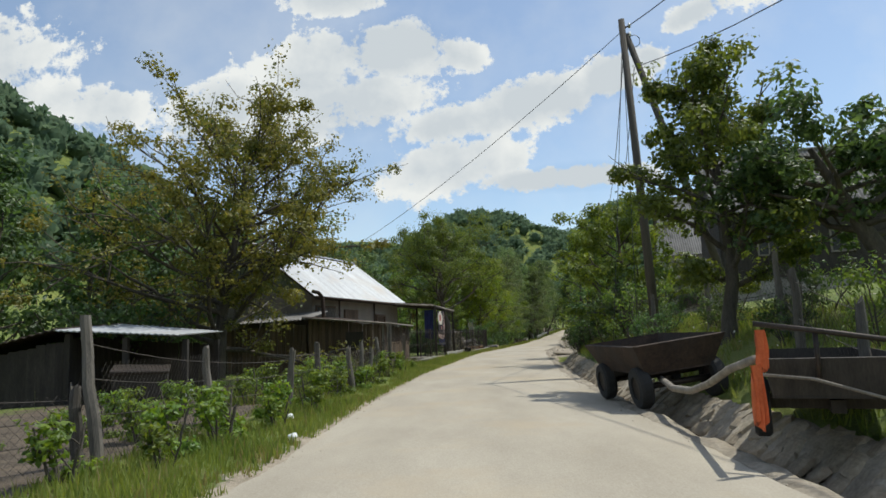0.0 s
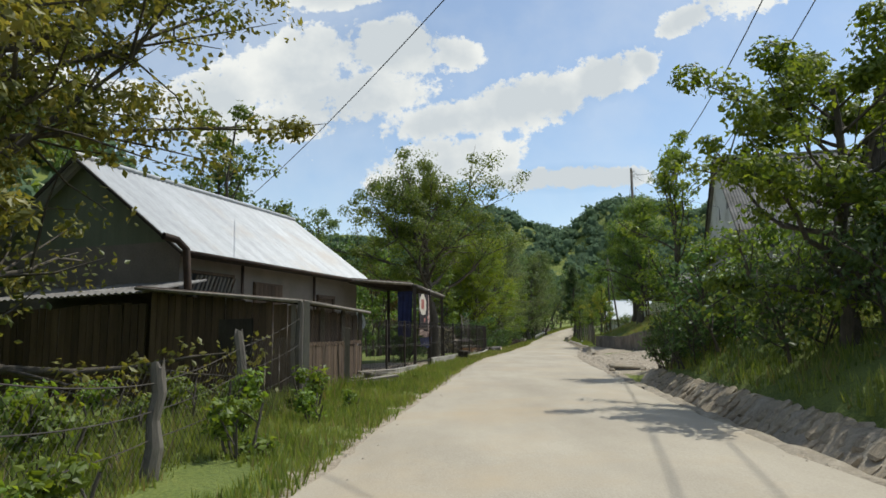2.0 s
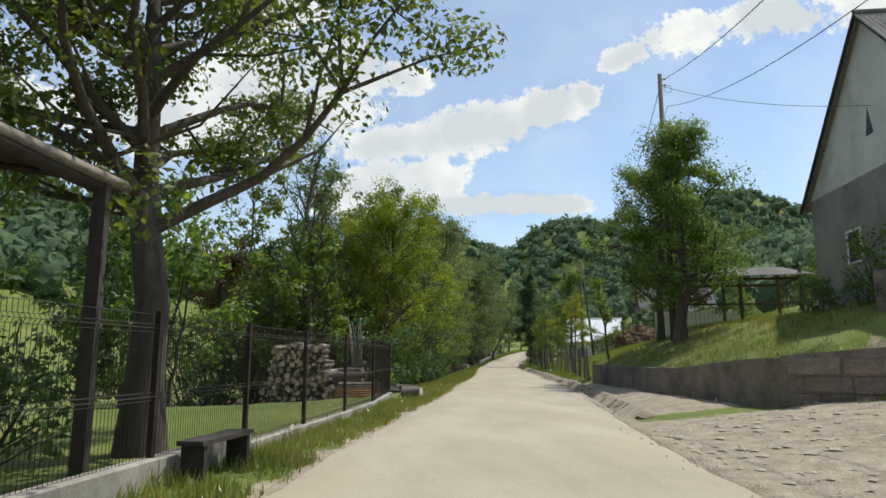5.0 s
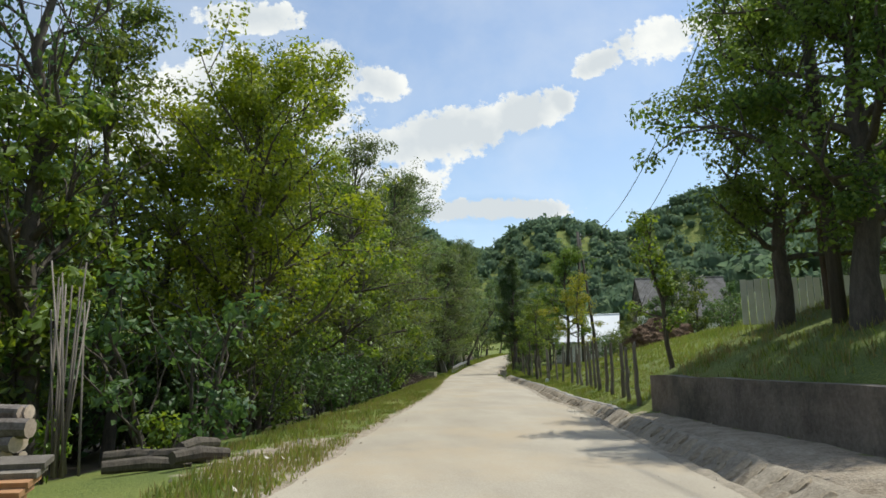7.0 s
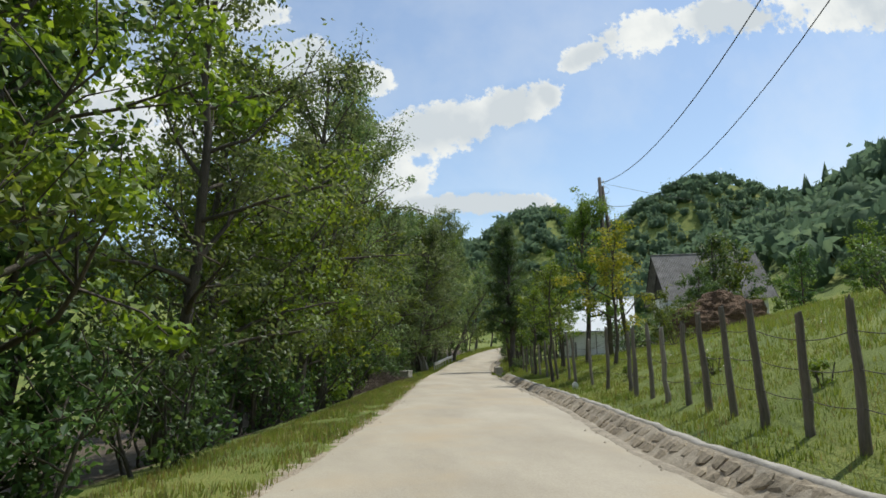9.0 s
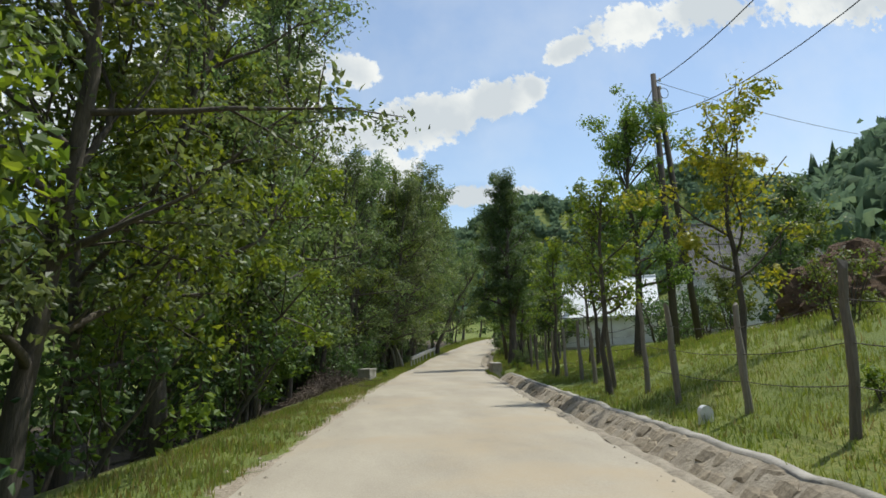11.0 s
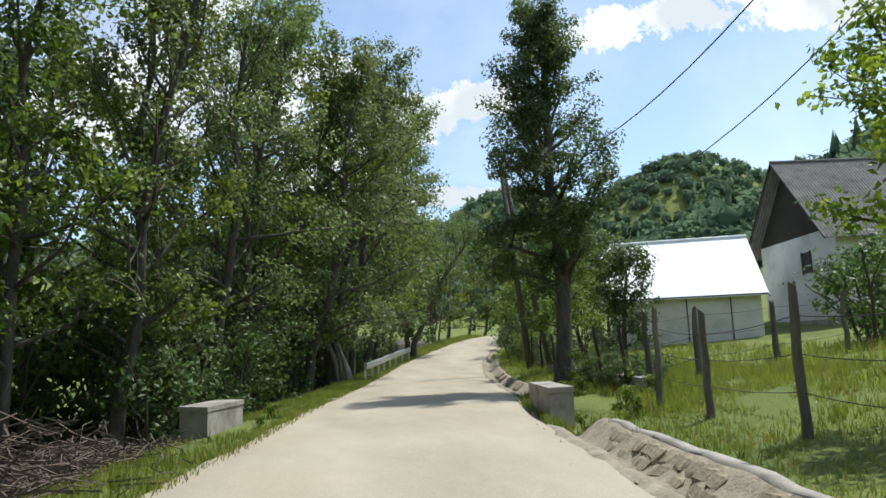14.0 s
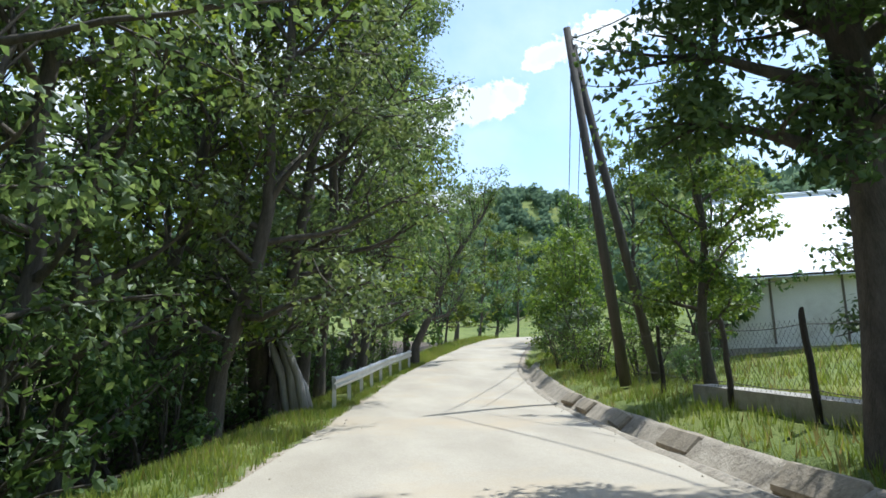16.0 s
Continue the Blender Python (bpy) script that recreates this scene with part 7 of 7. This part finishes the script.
for y in (-0.85, 0.9):
    part("bolster", box_bm((0, y, 0.33), (1.2, 0.16, 0.14)), "darkwood", wagon)
part("reach", box_bm((0, 0, 0.3), (0.12, 2.3, 0.12)), "darkwood", wagon)
for x, y in ((-0.7, 0.95), (0.7, 0.95), (-0.7, -0.9), (0.7, -0.9)):
    wheel(wagon, (x * 0.93, y, 0.27), 0.29, 0.16)
tube("end_rail", [(-0.66, -1.4, 1.1), (0.0, -1.42, 0.99), (0.7, -1.4, 0.86)], 0.026, "iron", wagon, 8)
for x, zz in ((-0.15, 1.02), (0.5, 0.9)):
    tube("rail_post", [(x, -1.38, 0.55), (x, -1.4, zz)], 0.024, "iron", wagon, 6)
tube("strut", [(-0.62, -1.42, 0.62), (-0.2, -1.45, 0.58), (0.75, -1.42, 0.28)], 0.016, "greywood", wagon, 6, "pale diagonal stay")


def hanging_cloth(name, label, category, a, b, z1, z0, material, seed, folds=0.05, nx=18, nz=14, taper=0.0):
    """A hanging cloth between ground points a and b, with folds."""
    rng = np.random.default_rng(seed)
    a, b = np.array(a, float), np.array(b, float)
    d = (b - a) / np.linalg.norm(b - a)
    nor = np.array([d[1], -d[0]])
    U, W = np.meshgrid(np.linspace(0, 1, nx), np.linspace(0, 1, nz), indexing="ij")
    pinch = 1 - taper * W
    off = folds * np.sin(U * 17 + rng.uniform(0, 6) + 2 * W) * (0.35 + W) + folds * 0.5 * np.sin(U * 31 + 3 * W)
    P = a + (b - a) * (0.5 + (U - 0.5) * pinch)[..., None] + nor * off[..., None]
    Z = z1 + (z0 - z1) * W + 0.05 * np.sin(U * 7) * W
    V = np.concatenate([P, Z[..., None]], -1).reshape(-1, 3)
    i = (np.arange(nx - 1)[:, None] * nz + np.arange(nz - 1)[None]).ravel()
    F = np.stack([i, i + 1, i + nz + 1, i + nz], -1)
    V2 = V + np.array([*(nor * 0.012), 0])
    me = mesh_np(name, np.concatenate([V, V2]), [F, F[:, ::-1] + len(V)], True)
    return tagged(part(name, me, material), label, category), (a, b, nor)


hanging_cloth("orange_rag", "faded orange rag tied to the end of a cart shaft", "rag", (2.80, 5.95), (2.90, 5.99), 1.26, 0.93, "orange", 1, 0.02, 10, 10, -0.1)
hanging_cloth("orange_streamer", "orange warning cloth hanging from the cart shaft", "rag", (2.71, 5.92), (2.84, 5.98), 0.95, 0.42, "orange", 2, 0.02, 12, 14, 0.15)
carpet, _ = hanging_cloth("hanging_carpet", "dark floral carpet with a cream medallion hung out to air", "carpet", (-0.32, 41.65), (0.12, 43.2), 2.92, 1.2, "blackpile", 3, 0.035, 24, 20)


def carpet_material():
    """Woven pattern over the cloth's own width and drop: a cream oval, flowers on black, a pale border."""
    m, nt, b = start("floral_carpet_pile")
    across, drop = nt.nodes.new("ShaderNodeAttribute"), nt.nodes.new("ShaderNodeAttribute")
    across.attribute_name, drop.attribute_name = "across", "drop"
    u, w = across.outputs["Fac"], drop.outputs["Fac"]
    comb = nt.nodes.new("ShaderNodeCombineXYZ")
    nt.links.new(u, comb.inputs[0]), nt.links.new(w, comb.inputs[1])
    cells = node(nt, "ShaderNodeTexVoronoi", Scale=5.5)
    nt.links.new(comb.outputs[0], cells.inputs["Vector"])
    weave = node(nt, "ShaderNodeTexNoise", Scale=14.0, Detail=6.0, Roughness=0.7)
    nt.links.new(comb.outputs[0], weave.inputs["Vector"])
    flower = maths(nt, "LESS_THAN", maths(nt, "ADD", cells.outputs["Distance"], maths(nt, "MULTIPLY", maths(nt, "SUBTRACT", weave.outputs[0], 0.5), 0.5)), 0.27)
    petals = ramp(nt, weave.outputs[0], [(0.35, (0.30, 0.05, 0.045)), (0.55, (0.42, 0.17, 0.15)), (0.68, (0.55, 0.45, 0.38))])
    field = ramp(nt, weave.outputs[0], [(0.4, (0.012, 0.011, 0.014)), (0.62, (0.04, 0.03, 0.035))])
    col = blend(nt, flower, field, petals)
    du, dw = maths(nt, "DIVIDE", maths(nt, "SUBTRACT", u, 0.42), 0.30), maths(nt, "DIVIDE", maths(nt, "SUBTRACT", w, 0.26), 0.26)
    r = maths(nt, "ADD", maths(nt, "ADD", maths(nt, "MULTIPLY", du, du), maths(nt, "MULTIPLY", dw, dw)), maths(nt, "MULTIPLY", maths(nt, "SUBTRACT", weave.outputs[0], 0.5), 1.1))
    oval = blend(nt, maths(nt, "LESS_THAN", r, 0.3), (0.60, 0.55, 0.47), petals)
    col = blend(nt, maths(nt, "LESS_THAN", r, 0.95), col, oval)
    edge = maths(nt, "MAXIMUM", maths(nt, "GREATER_THAN", maths(nt, "ADD", w, maths(nt, "MULTIPLY", weave.outputs[0], 0.10)), 0.91), maths(nt, "GREATER_THAN", u, 0.93))
    border = ramp(nt, weave.outputs[0], [(0.4, (0.10, 0.05, 0.05)), (0.5, (0.45, 0.30, 0.27)), (0.6, (0.58, 0.52, 0.45))])
    nt.links.new(blend(nt, edge, col, border), b.inputs["Base Color"])
    b.inputs["Roughness"].default_value = 0.95
    bump(nt, b, weave.outputs[0], 0.4, 0.02)
    return m


u_of = np.tile(np.repeat(np.linspace(0, 1, 24), 20), 2).astype(np.float32)
w_of = np.tile(np.tile(np.linspace(0, 1, 20), 24), 2).astype(np.float32)
carpet.data.attributes.new("across", "FLOAT", "POINT").data.foreach_set("value", u_of)
carpet.data.attributes.new("drop", "FLOAT", "POINT").data.foreach_set("value", w_of)
carpet.data.materials[0] = carpet_material()
hanging_cloth("blue_blanket", "dark blue blanket hanging beside the porch post", "blanket", (-1.15, 42.0), (-0.55, 41.75), 3.0, 1.2, "blue", 4, 0.06, 16, 14, 0.2)
hanging_cloth("blue_throw", "dark blue throw draped over the fence rail", "blanket", (-0.25, 41.9), (0.2, 43.5), 1.15, 0.75, "blue", 5, 0.03, 16, 8)


# ---------------------------------------------------------------- yard things by the farmhouse
scooter = thing("motor_scooter", "small grey motor scooter parked by the house wall", "scooter", pose(-2.75, 39.9, gz(-2.75, 39.9), 0, 0, -20))
wheel(scooter, (0, 0.55, 0.24), 0.24, 0.1)
wheel(scooter, (0, -0.55, 0.24), 0.24, 0.1)
part("body", box_bm((0, -0.42, 0.52), (0.26, 0.7, 0.34), bevel=0.08), "black", scooter)
part("floorboard", box_bm((0, 0.08, 0.3), (0.26, 0.45, 0.08), bevel=0.02), "black", scooter)
part("seat", box_bm((0, -0.42, 0.76), (0.27, 0.7, 0.12), bevel=0.05), "blackpile", scooter)
part("leg_shield", box_bm((0, 0.34, 0.62), (0.36, 0.08, 0.62), m=pose(0, 0.34, 0.62, -14, 0, 0), bevel=0.03), "galv", scooter, "grey front shield")
tube("fork", [(0, 0.55, 0.24), (0, 0.3, 0.98)], 0.03, "galv", scooter, 8)
tube("handlebar", [(-0.34, 0.22, 1.02), (0, 0.3, 1.0), (0.34, 0.22, 1.02)], 0.018, "black", scooter, 8)
part("headlight", box_bm((0, 0.38, 0.95), (0.16, 0.1, 0.13), bevel=0.04), "white", scooter)
dish = thing("satellite_dish", "white satellite dish on a dark post", "satellite dish", pose(-3.3, 47.8, 0))
bm = bmesh.new()
rings = [[bm.verts.new((0.42 * r * math.cos(a), 0.22 * r * r - 0.22, 0.48 * r * math.sin(a))) for a in np.linspace(0, 2 * math.pi, 22, endpoint=False)] for r in (0.05, 0.35, 0.7, 1.0)]
for p, q in zip(rings, rings[1:]):
    for i in range(22):
        bm.faces.new((p[i], p[(i + 1) % 22], q[(i + 1) % 22], q[i]))
bm.faces.new(rings[0])
r = bmesh.ops.solidify(bm, geom=bm.faces[:], thickness=0.015)
dd = part("reflector", bm, "white", dish)
dd.matrix_local = pose(0, 0, 1.97, 12, 0, 232)
tube("mast", [(0, 0, -0.1), (0, 0, 1.95)], 0.035, "iron", dish, 8)
tube("feed_arm", [(0, -0.05, 1.7), (0.2, -0.55, 1.85)], 0.015, "iron", dish, 6)
bench = thing("bench", "small low plank bench on the verge", "bench", pose(1.75, 47.6, gz(1.75, 47.6), 0, 0, 75))
part("seat", box_bm((0, 0, 0.4), (1.2, 0.3, 0.05)), "darkwood", bench)
for x in (-0.5, 0.5):
    part("leg", box_bm((x, 0, 0.19), (0.07, 0.26, 0.38)), "darkwood", bench)


# ---------------------------------------------------------------- firewood and debris
pile = thing("firewood_stack", "tall stack of cut firewood logs behind the mesh fence", "firewood")
log_r = random.Random(12)
log_meshes = []
for k in range(8):
    rr = 0.062 + 0.013 * (k % 5)
    L = 0.42 + 0.03 * k
    v, f = tube_np([(0, -L, 0), (0, 0, 0.01), (0, L, 0)], [rr, rr * 1.03, rr * 0.97], 9 if k < 5 else 5)
    if k >= 5:
        v[:, 2] = np.where(v[:, 2] < 0, v[:, 2] * 0.45, v[:, 2] * 1.2)      # split pieces
    n = 9 if k < 5 else 5
    me = mesh_np("log", v, [f, np.arange(n)[None, ::-1], np.arange(2 * n, 3 * n)[None]], False)
    me.materials.append(M["logbark"]), me.materials.append(M["cutlog"])
    for p in me.polygons[len(f) - (0 if k < 5 else 4):]:
        p.material_index = 1
    log_meshes.append(me)
ax = np.array([0.96, -0.25])
for row in range(13):
    z, u = 0.08 + row * 0.165, row * 0.04
    while u < 2.75 - row * 0.04:
        k = log_r.randrange(8)
        c = np.array([-0.35, 65.0]) + ax * u
        ob = new("log", log_meshes[k])
        ob.parent = pile
        ob.matrix_world = pose(c[0] + log_r.uniform(-0.03, 0.03), c[1] + log_r.uniform(-0.18, 0.18), gz(1, 65) + z + log_r.uniform(-0.04, 0.04), log_r.uniform(-7, 7), log_r.uniform(0, 180), -14 + log_r.uniform(-14, 14))
        u += 0.16 + log_r.uniform(0, 0.04)
for i in range(12):
    ob = new("log", log_meshes[log_r.randrange(5)])
    ob.parent = pile
    ob.matrix_world = pose(2.55 + log_r.uniform(-0.1, 0.25), 64.3 + log_r.uniform(-0.2, 0.3), gz(3, 64) + 0.1 + (i // 2) * 0.165, 0, 0, 70 + log_r.uniform(-12, 12))
boards = thing("plank_stack", "stack of fresh orange-brown split boards", "planks")
for i in range(6):
    part("board", box_bm((0, 0, 0), (1.5, 0.25, 0.06), m=pose(3.0 + 0.02 * i, 62.9 + 0.06 * i, gz(3, 63) + 0.08 + i * 0.075, 12, 0, -12 + 3 * i)), "freshwood" if i < 4 else "greywood", boards)
poles = thing("bean_poles", "bundle of long grey bean poles leaning on a tree", "poles")
for i in range(12):
    r = random.Random(40 + i)
    tube("pole", [(3.05 + r.uniform(-0.25, 0.3), 65.6 + r.uniform(-0.2, 0.2), -0.1), (2.85 + r.uniform(-0.35, 0.35), 66.1 + r.uniform(-0.2, 0.3), 2.5 + r.uniform(-0.4, 0.4))], [0.02, 0.012], "greywood", poles, 5)
st = thing("chopped_stump", "short round stump lying on the grass verge", "log", pose(4.75, 61.0, 0.19, 90, 0, 70))
v, f = tube_np([(0, 0, -0.3), (0, 0, 0), (0, 0, 0.3)], [0.19, 0.2, 0.185], 12)
part("bark", mesh_np("bark", v, [f], True), "logbark", st)
part("cut_end", mesh_np("cut_end", v, [np.arange(12)[None, ::-1], np.arange(24, 36)[None]]), "cutlog", st, "pale sawn end")
for i, (x, y, L, a) in enumerate([(4.2, 65.4, 1.1, 15), (4.5, 65.9, 0.9, -20), (4.9, 65.3, 0.8, 40), (3.9, 66.0, 0.9, 5), (4.6, 66.6, 1.0, 70)]):
    v, f = tube_np([(-L / 2, 0, 0), (0, 0.05, 0.03), (L / 2, 0, 0)], [0.085, 0.10, 0.075], 9)
    ob = tagged(part("fallen_log", mesh_np("fallen_log", v, [f, np.arange(9)[None, ::-1], np.arange(18, 27)[None]], False), "bark"), "dark fallen log on the roadside soil", "log", "fallen logs")
    ob.matrix_world = pose(x, y, gz(x, y) + 0.08 + 0.03 * i, 0, 2, a)


def brush_heap(label, x0, y0, rx, ry, h, n, seed):
    rng = np.random.default_rng(seed)
    pieces = []
    for i in range(n):
        p = rng.normal(size=2) * 0.42
        x, y = x0 + p[0] * rx, y0 + p[1] * ry
        z = gz(x, y) + 0.04 + abs(rng.normal()) * h * max(0.1, 1 - np.hypot(*p))
        a, e = rng.uniform(0, 6.28), rng.normal() * 0.25
        L = rng.uniform(0.25, 1.0)
        d = np.array([math.cos(a) * math.cos(e), math.sin(a) * math.cos(e), math.sin(e)])
        pieces.append(tube_np([np.array([x, y, z]) - d * L / 2, np.array([x, y, z]) + rng.normal(size=3) * 0.08, np.array([x, y, z]) + d * L / 2], [0.012, 0.010, 0.004], 3))
    v, f = join_np(pieces)
    tagged(part("brushwood", mesh_np("brushwood", v, [f]), "deadstick"), label, "brushwood", kind="stuff")


brush_heap("heap of dry cut brushwood on the creek bank", 12.4, 113.4, 1.9, 4.6, 0.5, 1500, 2)
hay = thing("hay_heap", "brown weathered hay heap on the slope", "hay", pose(29.6, 101.5, gz(29.6, 101.5) - 0.1))
bm = bmesh.new()
bmesh.ops.create_icosphere(bm, subdivisions=5, radius=1.0)
for v in bm.verts:
    v.co *= 1 + 0.16 * noise.noise(v.co * 2.2) + 0.10 * noise.noise(v.co * 7) + 0.06 * noise.noise(v.co * 19)
    v.co = Vector((v.co.x * 2.9, v.co.y * 1.5, max(v.co.z, -0.2) * 2.1))
part("hay", bm, "hay", hay)

# ---------------------------------------------------------------- roadside furniture
mile = thing("kilometre_stone", "small white-painted kilometre stone in the grass", "marker", pose(17.85, 92.1, gz(17.85, 92.1) - 0.06, 0, 0, -10) @ Matrix.Diagonal((0.65, 0.65, 0.75, 1)))
part("shaft", box_bm((0, 0, 0.08), (0.3, 0.2, 0.4), bevel=0.03), "white", mile)
v, f = tube_np([(0, -0.1, 0.28), (0, 0.1, 0.28)], 0.148, 16)
part("rounded_top", mesh_np("rounded_top", v, [f, np.arange(16)[None, ::-1], np.arange(16, 32)[None]], False), "white", mile)
rail = thing("guard_rail", "galvanised steel guard rail along the creek side", "guard rail")
gy = np.arange(133.0, 147.1, 2.0)
prof = [(0.0, 0.44), (0.06, 0.48), (0.06, 0.55), (0.01, 0.59), (0.06, 0.63), (0.06, 0.70), (0.0, 0.74)]
fine_y = np.arange(132.6, 147.5, 0.8)
P = np.array([[(float(road_x(y)) - 3.0 + q[0], y, float(road_z(y)) + q[1]) for q in prof] for y in fine_y])
n, k = P.shape[:2]
i = (np.arange(n - 1)[:, None] * k + np.arange(k - 1)[None]).ravel()
V = P.reshape(-1, 3)
V2 = V - (0.006, 0, 0)
part("beam", mesh_np("beam", np.concatenate([V, V2]), [np.stack([i, i + 1, i + k + 1, i + k], -1), np.stack([i + k, i + k + 1, i + 1, i], -1) + len(V)], True), "galv", rail)
for y in gy:
    part("post", box_bm((float(road_x(y)) - 3.07, y, float(road_z(y)) + 0.25), (0.1, 0.06, 1.0)), "galv", rail)
snag = thing("broken_trunk", "pale broken tree trunk leaning by the guard rail", "tree stump")
tube("trunk", [(17.2, 133.9, -0.6), (17.0, 134.0, 2.0), (16.6, 134.2, 5.0), (16.3, 134.2, 7.5)], [0.34, 0.3, 0.22, 0.14], "bark", snag, 10)
for i, (dx, dy, h, r) in enumerate(((0.0, 0.0, 2.5, 0.15), (0.2, -0.12, 2.1, 0.12), (-0.2, 0.1, 1.9, 0.13), (0.36, 0.05, 1.5, 0.1), (0.1, 0.2, 2.7, 0.1))):
    tube("splintered_stem", [(18.05 + dx, 133.2 + dy, -0.4), (17.86 + dx * 0.9, 133.25 + dy, h * 0.4), (17.6 + dx * 0.7, 133.3 + dy, h * 0.75), (17.42 + dx * 0.5, 133.32 + dy, h)], [r * 1.25, r, r * 0.75, 0.02], "palewood", snag, 5, "pale split wood")

# pergola and pale boards above the terrace
perg = thing("pergola", "open timber pergola with a sheet roof on the terrace", "pergola")
pg = [(18.6, 70.6), (23.8, 69.0), (24.6, 72.0), (19.4, 73.6)]
for x, y in pg + [(21.2, 69.8), (22.0, 72.8)]:
    z = gz(x, y)
    part("post", box_bm((x, y, z + 1.1), (0.12, 0.12, 2.4)), "brownwood", perg)
zz = gz(21, 70) + 2.1
for a, b in ((0, 1), (1, 2), (2, 3), (3, 0)):
    tube("beam", [(*pg[a], zz), (*pg[b], zz)], 0.07, "brownwood", perg, 4)
tube("lower_rail", [(*pg[0], zz - 1.2), (*pg[1], zz - 1.2)], 0.05, "brownwood", perg, 4)
part("roof", roof_sheet((18.2, 70.2, zz + 0.1), (24.1, 68.4, zz + 0.15), (25.0, 72.4, zz + 1.0), (19.1, 74.1, zz + 0.95), 0.18), "asbestos", perg)
screen = thing("board_screen", "pale whitewashed board screen behind the maple", "fence")
plank_run(screen, (19.2, 75.2), (23.4, 73.9), 1.45, 1.5, gz(21, 74.5) - 0.1, 0.2, "whiteplaster", 9)

# litter on the verge
for i, (x, y) in enumerate(((-2.03, 8.94), (-2.6, 11.2))):
    bm = bmesh.new()
    bmesh.ops.create_icosphere(bm, subdivisions=2, radius=0.07)
    for v in bm.verts:
        v.co *= 1 + 0.4 * noise.noise(v.co * 25 + Vector((i * 3.0, 0, 0)))
        v.co.z *= 0.7
    ob = tagged(part("crumpled_paper", bm, "white"), "crumpled white paper litter on the verge grass", "litter", "verge litter")
    ob.matrix_world = pose(x, y, gz(x, y) + 0.06)
